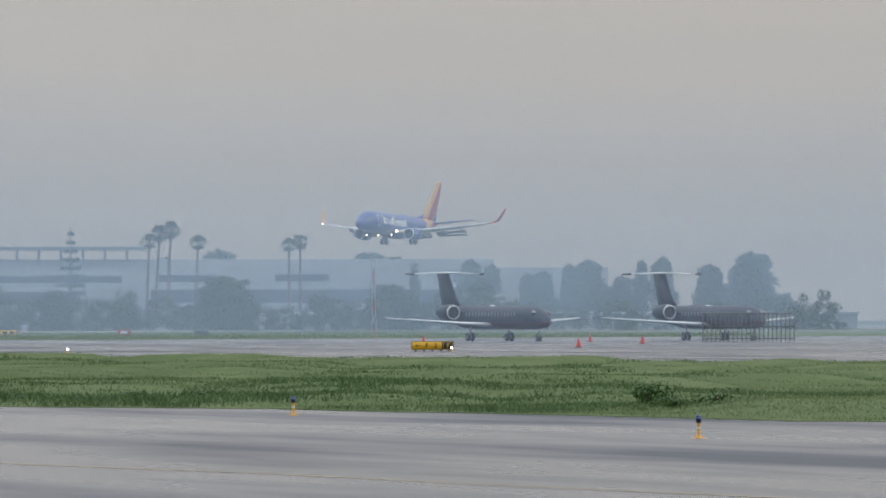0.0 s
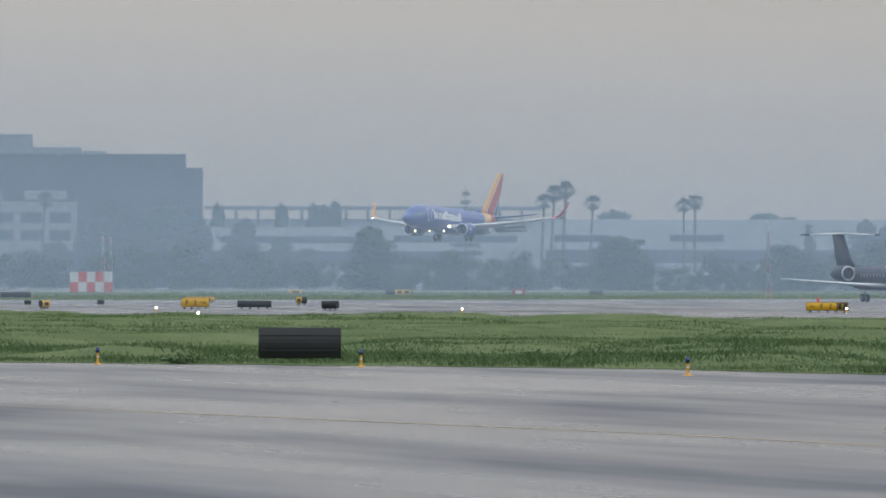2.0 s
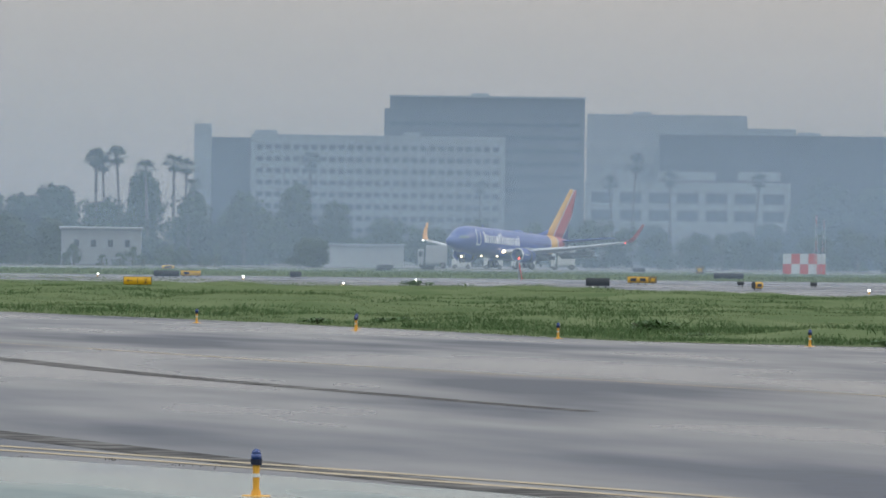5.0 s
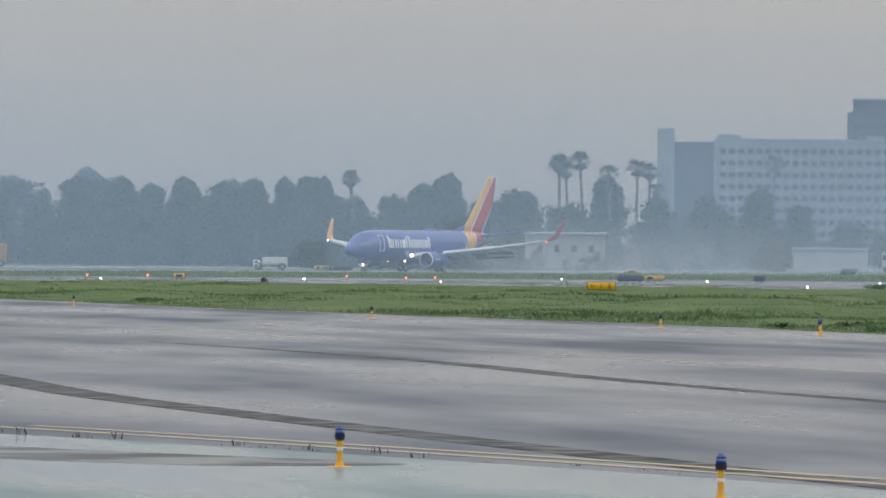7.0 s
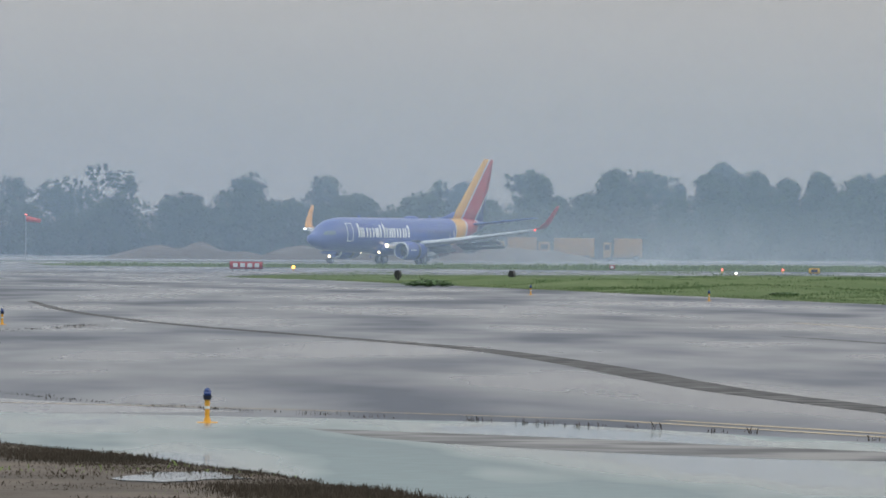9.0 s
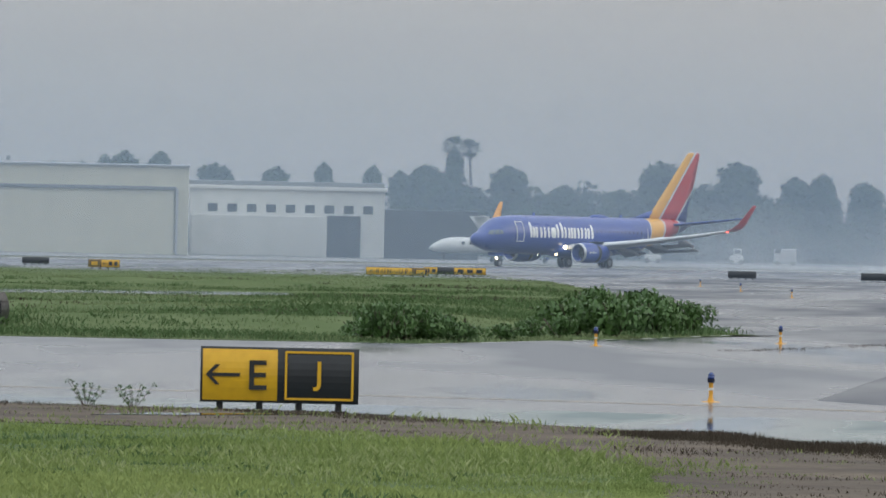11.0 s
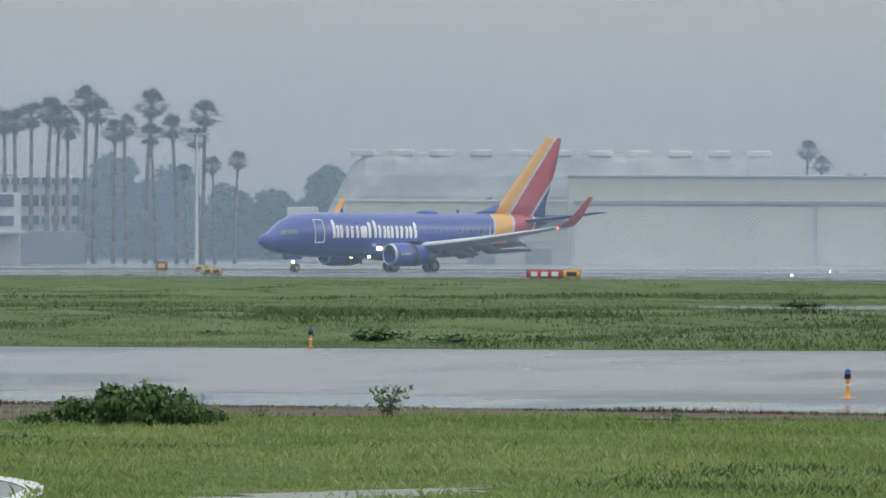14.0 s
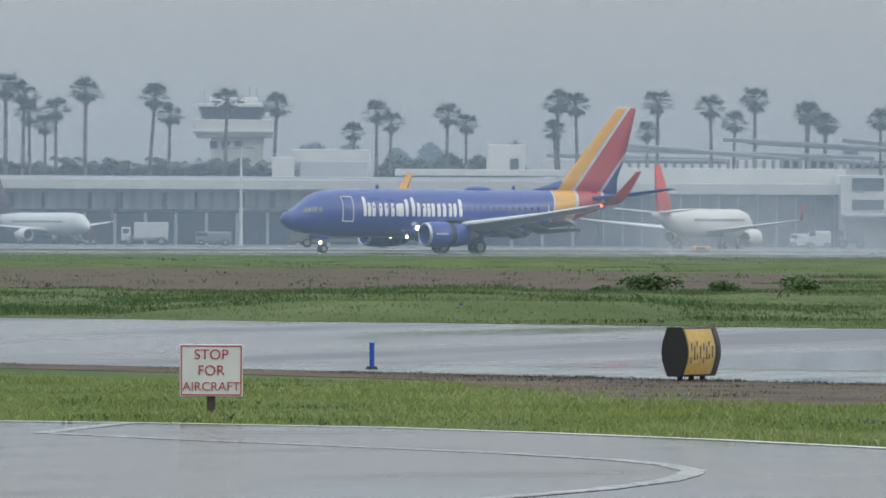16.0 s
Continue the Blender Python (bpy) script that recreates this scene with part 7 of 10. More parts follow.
tree(48.94, 1500, 15.6, 3, 1.46)
tree(46.97, 1500, 14.0, 3, 1.39)
tree(47.31, 1500, 13.2, 4, 1.37)
tree(46.34, 1500, 13.2, 1, 1.66)
tree(46.86, 1500, 12.5, 4, 1.30)
tree(47.86, 1500, 13.9, 1, 1.57)
tree(45.93, 1500, 12.1, 3, 1.61)
tree(43.03, 1500, 17.3, 1, 1.27)
tree(43.60, 1500, 16.6, 3, 0.59)
tree(43.79, 1500, 16.8, 3, 0.58)
tree(43.94, 1500, 18.0, 3, 0.72)
tree(44.07, 1500, 18.8, 3, 1.04)
tree(44.31, 1500, 18.9, 3, 0.86)
tree(44.67, 1500, 16.3, 1, 1.35)
tree(45.07, 1500, 16.4, 3, 1.19)
tree(45.39, 1500, 17.4, 3, 0.75)
tree(45.71, 1500, 17.0, 3, 0.76)
tree(46.06, 1500, 17.3, 3, 1.12)
tree(46.24, 1500, 20.4, 3, 0.64)
tree(41.09, 1500, 16.7, 3, 0.78)
tree(45.89, 1500, 16.1, 3, 1.01)
tree(37.68, 1456, 17.5, 3, 1.45)
tree(37.31, 1456, 12.7, 1, 1.68)
tree(37.43, 1456, 10.8, 1, 1.31)
tree(37.05, 1456, 12.7, 1, 1.68)
tree(36.25, 1512, 19.4, 1, 1.52)
tree(36.66, 1512, 17.6, 1, 1.40)
tree(37.66, 1512, 18.1, 3, 0.90)
tree(36.51, 1512, 14.6, 1, 1.52)
tree(36.06, 1512, 14.4, 3, 1.58)
tree(36.96, 1512, 14.7, 3, 1.34)
tree(34.16, 1512, 18.6, 3, 0.70)
tree(35.19, 1512, 17.1, 3, 0.57)
tree(30.63, 1700, 20.3, 3, 1.27)
tree(30.86, 1700, 20.4, 3, 1.08)
tree(31.38, 1700, 20.4, 3, 1.08)
tree(31.16, 1700, 19.3, 3, 1.14)
tree(31.94, 1700, 20.9, 3, 0.71)
tree(30.56, 1700, 19.8, 3, 0.74)
tree(31.16, 1150, 12.7, 3, 1.57)
tree(31.30, 1150, 12.3, 3, 1.21)
tree(31.53, 1150, 13.1, 3, 1.33)
tree(31.71, 1150, 12.9, 3, 0.97)
tree(31.08, 1150, 11.6, 3, 1.29)
tree(62.87, 2050, 21.0, 1, 0.50)
tree(63.29, 2050, 21.2, 1, 0.50)
tree(63.50, 2050, 21.2, 1, 0.50)
tree(63.57, 2050, 20.9, 1, 0.50)
tree(63.64, 2050, 21.7, 1, 0.50)
tree(66.76, 2050, 16.3, 1, 0.50)
tree(58.70, 1650, 17.0, 3, 1.2)
tree(58.95, 1650, 13.0, 1, 1.3)
tree(58.45, 1650, 12.0, 3, 1.4)
tree(59.25, 1650, 9.5, 1, 1.5)
tree(59.6, 1650, 8.0, 4, 1.4)
plant("date", date_palm, 28.48, 1036, 1.81)
plant("date", date_palm, 28.58, 1036, 1.86)
plant("date", date_palm, 28.69, 1036, 1.90)
plant("date", date_palm, 28.78, 1036, 1.83)
plant("date", date_palm, 28.88, 1036, 1.75)
plant("date", date_palm, 28.94, 1036, 1.82)
plant("date", date_palm, 29.03, 1036, 1.70)
plant("date", date_palm, 29.11, 1036, 1.93)
plant("date", date_palm, 29.20, 1036, 1.93)
plant("date", date_palm, 29.28, 1036, 1.69)
plant("date", date_palm, 29.35, 1036, 1.68)
plant("date", date_palm, 29.43, 1036, 1.91)
plant("date", date_palm, 29.53, 1036, 1.84)
plant("date", date_palm, 29.61, 1036, 1.79)
plant("date", date_palm, 29.73, 1036, 1.93)
plant("date", date_palm, 29.80, 1036, 1.92)
plant("date", date_palm, 29.86, 1036, 1.79)
plant("date", date_palm, 29.93, 1036, 1.78)
plant("date", date_palm, 29.99, 1036, 1.92)
plant("date", date_palm, 30.19, 1036, 1.89)
plant("date", date_palm, 30.24, 1036, 1.84)
plant("date", date_palm, 30.32, 1036, 1.87)
plant("conifer", conifer, 64.50, 1950, 2.30)
plant("conifer", conifer, 53.14, 1500, 1.24)

# ---- buildings ----
b = building('office_block', 58.98, 2400, 'pale eight-storey office block with window rows', 0.0, 'building')
block(b, 'wall', 70.13, 28.00, 34.78, (10.13, 14.00, 0.00), M['office_far'], 0.10)
block(b, 'stair_tower', 4.68, 20.00, 37.46, (-38.18, 8.00, 0.00), M['backlit_wall'], 0.10)
block(b, 'recess', 11.53, 20.00, 33.82, (-30.39, 13.00, 0.00), M['bronze'], 0.10)
block(b, 'penthouse', 6.23, 10.00, 1.56, (-20.88, 9.00, 34.40), M['office_far'], 0.10)
block(b, 'penthouse', 4.68, 8.00, 0.94, (19.48, 10.00, 34.89), M['office_far'], 0.10)
window_grid(b, -23.69, 43.95, 6.88, 32.91, 27, 8, 1.75, 1.37, 0.10)
b = building('dark_office_tower', 59.93, 2550, 'tall dark glass office tower', 0.0, 'building')
block(b, 'wall', 58.78, 40.00, 44.81, (-0.41, 20.00, 0.00), M['bronze'], 0.10)
block(b, 'upper_wall', 57.13, 38.00, 3.81, (0.41, 20.00, 44.65), M['bronze'], 0.10)
block(b, 'penthouse', 5.30, 10.00, 1.33, (-1.82, 13.00, 48.43), M['office_far'], 0.10)
block(b, 'parapet', 57.79, 40.00, 0.50, (0.41, 20.00, 48.29), M['office_far'], 0.10)
window_grid(b, -28.15, 28.15, 11.69, 42.33, 14, 8, 3.78, 1.15, 0.10)
b = building('stepped_office', 61.65, 2350, 'stepped office building with pale bands and dark glass', 0.0, 'building')
block(b, 'upper_wall', 43.49, 40.00, 40.93, (-21.75, 34.00, 0.00), M['office_far'], 0.10)
block(b, 'upper_step', 13.28, 40.00, 37.44, (6.64, 35.00, 0.00), M['office_far'], 0.10)
block(b, 'glass_wall', 65.01, 24.00, 35.47, (8.85, 14.00, 0.00), M['bronze'], 0.10)
block(b, 'glass_wing', 4.73, 24.00, 31.71, (43.57, 13.00, 0.00), M['bronze'], 0.10)
block(b, 'band', 22.13, 2.00, 2.29, (-32.43, 5.00, 31.40), M['backlit_wall'], 0.10)
block(b, 'band', 18.46, 2.00, 2.29, (-34.26, 5.00, 27.11), M['backlit_wall'], 0.10)
block(b, 'lower_wall', 55.39, 10.00, 22.50, (-15.79, -1.00, 0.00), M['backlit_wall'], 0.10)
block(b, 'band', 10.38, 2.00, 2.44, (-34.18, 1.00, 22.84), M['backlit_wall'], 0.10)
block(b, 'band', 15.72, 2.00, 2.44, (-16.25, 1.00, 22.95), M['backlit_wall'], 0.10)
block(b, 'band', 11.44, 2.00, 2.44, (3.43, 1.00, 23.07), M['backlit_wall'], 0.10)
window_grid(b, -42.73, 11.29, 11.05, 20.51, 7, 2, 5.71, 2.84, -5.90)
block(b, 'plant_room', 4.88, 6.00, 0.92, (-28.69, 23.00, 40.88), M['office_far'], 0.10)
block(b, 'plant_room', 6.10, 6.00, 0.92, (16.79, 11.00, 35.51), M['office_far'], 0.10)
b = building('long_low_building', 64.69, 2050, 'long low terraced white building under a roof canopy', 0.0, 'building')
block(b, 'wall', 163.73, 30.00, 16.08, (11.31, 21.00, 0.00), M['office'], 0.10)
block(b, 'canopy', 79.47, 26.00, 0.80, (-28.82, 15.00, 18.26), M['grey_metal'], 0.10)
block(b, 'column', 0.67, 1.50, 2.53, (-66.23, 4.75, 15.53), M['grey_metal'], 0.10)
block(b, 'column', 0.67, 1.50, 2.53, (-61.03, 4.75, 15.56), M['grey_metal'], 0.10)
block(b, 'column', 0.67, 1.50, 2.53, (-55.84, 4.75, 15.59), M['grey_metal'], 0.10)
block(b, 'column', 0.67, 1.50, 2.53, (-50.65, 4.75, 15.61), M['grey_metal'], 0.10)
block(b, 'column', 0.67, 1.50, 2.53, (-45.46, 4.75, 15.64), M['grey_metal'], 0.10)
block(b, 'column', 0.67, 1.50, 2.53, (-40.27, 4.75, 15.67), M['grey_metal'], 0.10)
block(b, 'column', 0.67, 1.50, 2.53, (-35.08, 4.75, 15.70), M['grey_metal'], 0.10)
block(b, 'column', 0.67, 1.50, 2.53, (-29.88, 4.75, 15.72), M['grey_metal'], 0.10)
block(b, 'column', 0.67, 1.50, 2.53, (-24.69, 4.75, 15.75), M['grey_metal'], 0.10)
block(b, 'column', 0.67, 1.50, 2.53, (-19.50, 4.75, 15.78), M['grey_metal'], 0.10)
block(b, 'column', 0.67, 1.50, 2.53, (-14.31, 4.75, 15.81), M['grey_metal'], 0.10)
block(b, 'column', 0.67, 1.50, 2.53, (-9.12, 4.75, 15.83), M['grey_metal'], 0.10)
block(b, 'column', 0.67, 1.50, 2.53, (-3.93, 4.75, 15.86), M['grey_metal'], 0.10)
block(b, 'column', 0.67, 1.50, 2.53, (1.26, 4.75, 15.89), M['grey_metal'], 0.10)
block(b, 'column', 0.67, 1.50, 2.53, (6.46, 4.75, 15.92), M['grey_metal'], 0.10)
block(b, 'terrace', 190.36, 8.00, 14.02, (24.63, 1.00, 0.00), M['office'], 0.10)
block(b, 'window_band', 37.94, 0.60, 1.60, (-45.59, -2.90, 10.32), M['pane'], 0.10)
block(b, 'window_band', 29.02, 0.60, 1.60, (-9.19, -2.90, 10.51), M['pane'], 0.10)
block(b, 'window_band', 13.31, 0.60, 1.60, (20.63, -2.90, 10.67), M['pane'], 0.10)
block(b, 'window_band', 12.65, 0.60, 1.60, (47.59, -2.90, 10.81), M['pane'], 0.10)
block(b, 'lower_terrace', 190.36, 6.00, 9.49, (24.63, -6.00, 0.00), M['office'], 0.10)
block(b, 'window_band', 61.23, 0.60, 3.06, (-35.94, -8.90, 5.31), M['bronze'], 0.10)
block(b, 'window_band', 81.20, 0.60, 3.06, (52.58, -8.90, 5.78), M['bronze'], 0.10)
block(b, 'upper_terrace', 50.58, 8.00, 0.80, (41.27, 8.00, 13.84), M['office'], 0.10)
b = building('low_glass_building', 67.82, 1700, 'low pale building with a row of windows', 0.0, 'building')
block(b, 'wall', 125.84, 12.00, 3.02, (-7.73, 6.00, 0.00), M['backlit_wall'], 0.10)
block(b, 'roof', 126.73, 14.00, 0.41, (-7.73, 6.00, 2.92), M['office'], 0.10)
window_grid(b, -55.19, 44.16, 1.19, 2.61, 24, 1, 2.98, 1.28, 0.10)
block(b, 'shed', 12.69, 8.00, 3.77, (-17.39, 10.00, 3.04), M['backlit_wall'], 0.10)
window_grid(b, -23.18, -11.59, 4.26, 5.48, 4, 1, 1.45, 0.98, 6.10)
b = building('white_shed', 57.45, 1320, 'pale low shed among trees', 0.0, 'building')
block(b, 'wall', 12.17, 10.00, 5.51, (-0.94, 5.00, 0.00), M['backlit_wall'], 0.10)
block(b, 'roof', 12.77, 11.00, 0.34, (-0.99, 5.00, 5.43), M['office'], 0.10)
window_grid(b, -6.00, 4.29, 2.17, 4.31, 4, 1, 0.77, 1.07, 0.10)
b = building('small_house', 56.42, 1320, 'small pale house under a flat roof', 0.0, 'building')
# dark grey wall colour holds the shade under the pale eaves
block(b, 'wall', 4.80, 8.00, 4.64, (0.34, 4.00, 0.00), M['grey_metal'], 0.10)
block(b, 'roof', 6.17, 10.00, 0.86, (0.00, 4.00, 4.63), M['backlit_wall'], 0.10)
window_grid(b, -1.71, 2.40, 2.41, 3.44, 5, 1, 0.45, 0.93, 0.10)
b = building('maintenance_hangar', 42.33, 1150, 'long beige hangar with tall sliding doors', 0.0, 'hangar')
block(b, 'wall', 105.52, 45.00, 11.74, (-9.22, 22.50, 0.00), M['hangar'], 0.10)
block(b, 'parapet', 105.81, 46.00, 0.30, (-9.22, 22.60, 11.59), M['office'], 0.10)
block(b, 'hangar_door', 31.51, 0.50, 7.78, (-45.25, -0.20, 0.00), M['hangar'], 0.02, 'beige sliding hangar door')
block(b, 'hangar_door', 22.10, 0.50, 8.06, (-18.00, -0.20, 0.00), M['hangar'], 0.02, 'beige sliding hangar door')
block(b, 'hangar_door', 15.31, 0.50, 8.27, (1.31, -0.20, 0.00), M['hangar'], 0.02, 'beige sliding hangar door')
block(b, 'hangar_door', 29.05, 0.50, 8.53, (27.07, -0.20, 0.00), M['hangar'], 0.02, 'beige sliding hangar door')
block(b, 'door_rail', 70.42, 0.80, 0.45, (-26.02, -0.35, 7.98), M['grey_metal'], 0.05)
block(b, 'door_rail', 29.50, 0.80, 0.45, (27.07, -0.35, 8.53), M['grey_metal'], 0.05)
block(b, 'jamb', 0.30, 0.70, 7.75, (-61.98, -0.35, 0.00), M['office'], 0.05)
block(b, 'jamb', 0.30, 0.70, 8.09, (-29.27, -0.35, 0.00), M['office'], 0.05)
block(b, 'jamb', 0.30, 0.70, 8.33, (-6.65, -0.35, 0.00), M['office'], 0.05)
block(b, 'jamb', 0.30, 0.70, 8.50, (9.26, -0.35, 0.00), M['office'], 0.05)
block(b, 'jamb', 0.30, 0.70, 8.53, (12.17, -0.35, 0.00), M['office'], 0.05)
block(b, 'jamb', 0.30, 0.70, 8.84, (41.97, -0.35, 0.00), M['office'], 0.05)
block(b, 'vent', 0.60, 1.00, 0.60, (-22.85, 5.50, 11.67), M['grey_metal'], 0.10)
block(b, 'vent', 0.60, 1.00, 0.60, (-4.18, 5.50, 11.87), M['grey_metal'], 0.10)
block(b, 'vent', 0.60, 1.00, 0.60, (19.71, 5.50, 12.12), M['grey_metal'], 0.10)
b = building('arched_hangar', 38.99, 1170, 'old hangar with a patched arched roof', 0.0, 'hangar')
block(b, 'front_wall', 35.10, 10.00, 8.33, (-8.28, -1.00, 0.00), M['hangar'], 0.10)
block(b, 'parapet', 35.40, 10.50, 0.30, (-8.28, -1.05, 8.25), M['plaster'], 0.10)
block(b, 'window_band', 31.15, 0.50, 1.90, (-10.18, -5.95, 4.67), M['pane'], 0.02)
block(b, 'string_course', 35.10, 0.50, 0.23, (-8.28, -5.95, 2.86), M['office'], 0.02)
block(b, 'garage_door', 3.65, 0.40, 2.03, (-6.38, -5.95, 0.00), M['grey_metal'], 0.02)
block(b, 'garage_door', 3.65, 0.40, 2.07, (1.22, -5.95, 0.00), M['grey_metal'], 0.02)
block(b, 'side_house', 4.03, 8.00, 7.54, (-30.50, 1.00, 0.00), M['plaster'], 0.10)
window_grid(b, -32.21, -28.87, 4.35, 6.47, 4, 2, 0.42, 0.53, -2.90)
block(b, 'pipe_rack', 6.08, 1.00, 0.46, (-28.87, -7.50, 0.86), M['galv'], 0.10)
block(b, 'roof_box', 0.76, 2.00, 0.53, (-5.32, -3.00, 8.42), M['grey_metal'], 0.10)
block(b, 'roof_box', 0.76, 2.00, 0.53, (12.54, -3.00, 8.51), M['grey_metal'], 0.10)
block(b, 'roof_box', 0.76, 2.00, 0.53, (-3.27, -3.00, 8.43), M['grey_metal'], 0.10)
block(b, 'roof_box', 0.76, 2.00, 0.53, (6.46, -3.00, 8.48), M['grey_metal'], 0.10)

bm = bmesh.new()
ribs = 14
prof = [(-1.0, 0.0), (-0.93, 0.42), (-0.82, 0.68), (-0.62, 0.87), (-0.35, 0.97), (0.0, 1.0), (0.5, 0.96), (1.0, 0.9)]
rings = []
for i in range(ribs * 2 + 1):
    u = i / (ribs * 2)
    lift = 0.35 if i % 4 == 1 else 0.0
    slope = min(1.0, u / 0.085)
    rings.append([(-28.49 + (58.12) * u, 4 + 16 * y + 16, 4.74 + (10.39 + lift) * z * slope) for y, z in prof])
loft(bm, rings, close=False, cap=False)
bmesh.ops.solidify(bm, geom=bm.faces[:], thickness=0.3)
part("roof", bm, M["roofing"], b, "pale patched arched roof", smooth=False)

for i in range(11):
    bm = bmesh.new()
    box(bm, (3.2, 2.5, 0.9), (-22.79 + 5.4 * i, 14, 15.03), 0.2)
    part('roof_vent', bm, M['roofing'], b)
bm = bmesh.new()
box(bm, (55.80, 28, 7.74), (1.57, 19, 3.87), 0.2)
part('end_wall', bm, M['hangar'], b)
b = building('white_annex', 45.15, 1200, 'weathered white annex beside the hangar', 0.0, 'building')
block(b, 'wall', 26.96, 14.00, 9.21, (-0.08, 9.00, 0.00), M['plaster'], 0.10)
block(b, 'roof', 27.43, 15.00, 0.55, (0.00, 9.00, 9.13), M['plaster'], 0.10)
block(b, 'dark_roof', 27.19, 8.00, 0.70, (-0.19, 12.00, 9.67), M['grey_metal'], 0.10)
window_grid(b, -11.69, 12.47, 5.94, 7.19, 9, 1, 1.34, 1.12, 2.10)
block(b, 'doorway', 4.68, 0.40, 5.70, (7.79, 2.00, 0.00), M['pane'], 0.02)
block(b, 'lean_to', 18.70, 5.00, 5.58, (-3.90, -0.50, 0.00), M['plaster'], 0.10)
block(b, 'dark_wall', 13.09, 10.00, 6.77, (19.95, 9.00, 0.00), M['bronze'], 0.10)
b = building('parking_structure', 34.61, 1080, 'white three-level parking structure before palms', 0.0, 'building')
block(b, 'wall', 53.86, 25.00, 10.68, (-20.06, 18.50, 0.00), M['plaster'], 0.10)
block(b, 'stair_core', 3.79, 12.00, 10.85, (8.77, 10.00, 0.00), M['plaster'], 0.10)
block(b, 'wall', 16.13, 25.00, 10.76, (18.58, 20.50, 0.00), M['plaster'], 0.10)
block(b, 'opening', 2.66, 0.40, 0.91, (-16.20, 6.00, 9.65), M['pane'], 0.02)
block(b, 'opening', 3.09, 0.40, 0.91, (-12.34, 6.00, 9.67), M['pane'], 0.02)
block(b, 'opening', 4.35, 0.40, 0.91, (-6.66, 6.00, 9.70), M['pane'], 0.02)
block(b, 'opening', 5.54, 0.40, 0.91, (-1.51, 6.00, 9.73), M['pane'], 0.02)
block(b, 'opening', 4.42, 0.40, 0.91, (3.68, 6.00, 9.76), M['pane'], 0.02)
block(b, 'opening', 1.12, 0.40, 0.91, (6.73, 6.00, 9.78), M['pane'], 0.02)
block(b, 'opening', 0.91, 0.40, 0.84, (11.33, 8.00, 9.81), M['pane'], 0.02)
block(b, 'opening', 0.91, 0.40, 0.84, (12.59, 8.00, 9.82), M['pane'], 0.02)
block(b, 'opening', 0.91, 0.40, 0.84, (13.85, 8.00, 9.82), M['pane'], 0.02)
block(b, 'opening', 0.91, 0.40, 0.84, (15.11, 8.00, 9.83), M['pane'], 0.02)
block(b, 'opening', 0.91, 0.40, 0.84, (16.38, 8.00, 9.84), M['pane'], 0.02)
block(b, 'opening', 0.91, 0.40, 0.84, (17.64, 8.00, 9.84), M['pane'], 0.02)
block(b, 'opening', 0.91, 0.40, 0.84, (18.90, 8.00, 9.85), M['pane'], 0.02)
block(b, 'opening', 0.91, 0.40, 0.84, (20.16, 8.00, 9.86), M['pane'], 0.02)
block(b, 'opening', 0.91, 0.40, 0.84, (21.42, 8.00, 9.87), M['pane'], 0.02)
block(b, 'opening', 0.91, 0.40, 0.84, (22.69, 8.00, 9.87), M['pane'], 0.02)
block(b, 'opening', 0.91, 0.40, 0.84, (23.95, 8.00, 9.88), M['pane'], 0.02)
block(b, 'opening', 0.91, 0.40, 0.84, (25.21, 8.00, 9.89), M['pane'], 0.02)
block(b, 'opening', 0.91, 0.40, 0.84, (26.47, 8.00, 9.90), M['pane'], 0.02)
block(b, 'opening', 4.35, 0.40, 1.47, (-6.66, 6.00, 6.97), M['pane'], 0.02)
block(b, 'opening', 5.54, 0.40, 1.47, (-1.51, 6.00, 7.00), M['pane'], 0.02)
block(b, 'opening', 4.42, 0.40, 1.47, (3.68, 6.00, 7.03), M['pane'], 0.02)
block(b, 'opening', 1.12, 0.40, 1.47, (6.73, 6.00, 7.05), M['pane'], 0.02)
block(b, 'opening', 0.91, 0.40, 1.40, (11.33, 8.00, 7.07), M['pane'], 0.02)
block(b, 'opening', 0.91, 0.40, 1.40, (12.59, 8.00, 7.08), M['pane'], 0.02)
block(b, 'opening', 0.91, 0.40, 1.40, (13.85, 8.00, 7.09), M['pane'], 0.02)
block(b, 'opening', 0.91, 0.40, 1.40, (15.11, 8.00, 7.09), M['pane'], 0.02)
block(b, 'opening', 0.91, 0.40, 1.40, (16.38, 8.00, 7.10), M['pane'], 0.02)
block(b, 'opening', 0.91, 0.40, 1.40, (17.64, 8.00, 7.11), M['pane'], 0.02)
block(b, 'opening', 0.91, 0.40, 1.40, (18.90, 8.00, 7.12), M['pane'], 0.02)
block(b, 'opening', 0.91, 0.40, 1.40, (20.16, 8.00, 7.12), M['pane'], 0.02)
block(b, 'opening', 0.91, 0.40, 1.40, (21.42, 8.00, 7.13), M['pane'], 0.02)
block(b, 'opening', 0.91, 0.40, 1.40, (22.69, 8.00, 7.14), M['pane'], 0.02)
block(b, 'opening', 0.91, 0.40, 1.40, (23.95, 8.00, 7.15), M['pane'], 0.02)
block(b, 'opening', 0.91, 0.40, 1.40, (25.21, 8.00, 7.15), M['pane'], 0.02)
block(b, 'opening', 0.91, 0.40, 1.40, (26.47, 8.00, 7.16), M['pane'], 0.02)
block(b, 'opening', 4.35, 0.40, 1.12, (-6.66, 6.00, 4.73), M['pane'], 0.02)
block(b, 'opening', 5.54, 0.40, 1.12, (-1.51, 6.00, 4.76), M['pane'], 0.02)
block(b, 'opening', 4.42, 0.40, 1.12, (3.68, 6.00, 4.79), M['pane'], 0.02)
block(b, 'opening', 1.12, 0.40, 1.12, (6.73, 6.00, 4.80), M['pane'], 0.02)
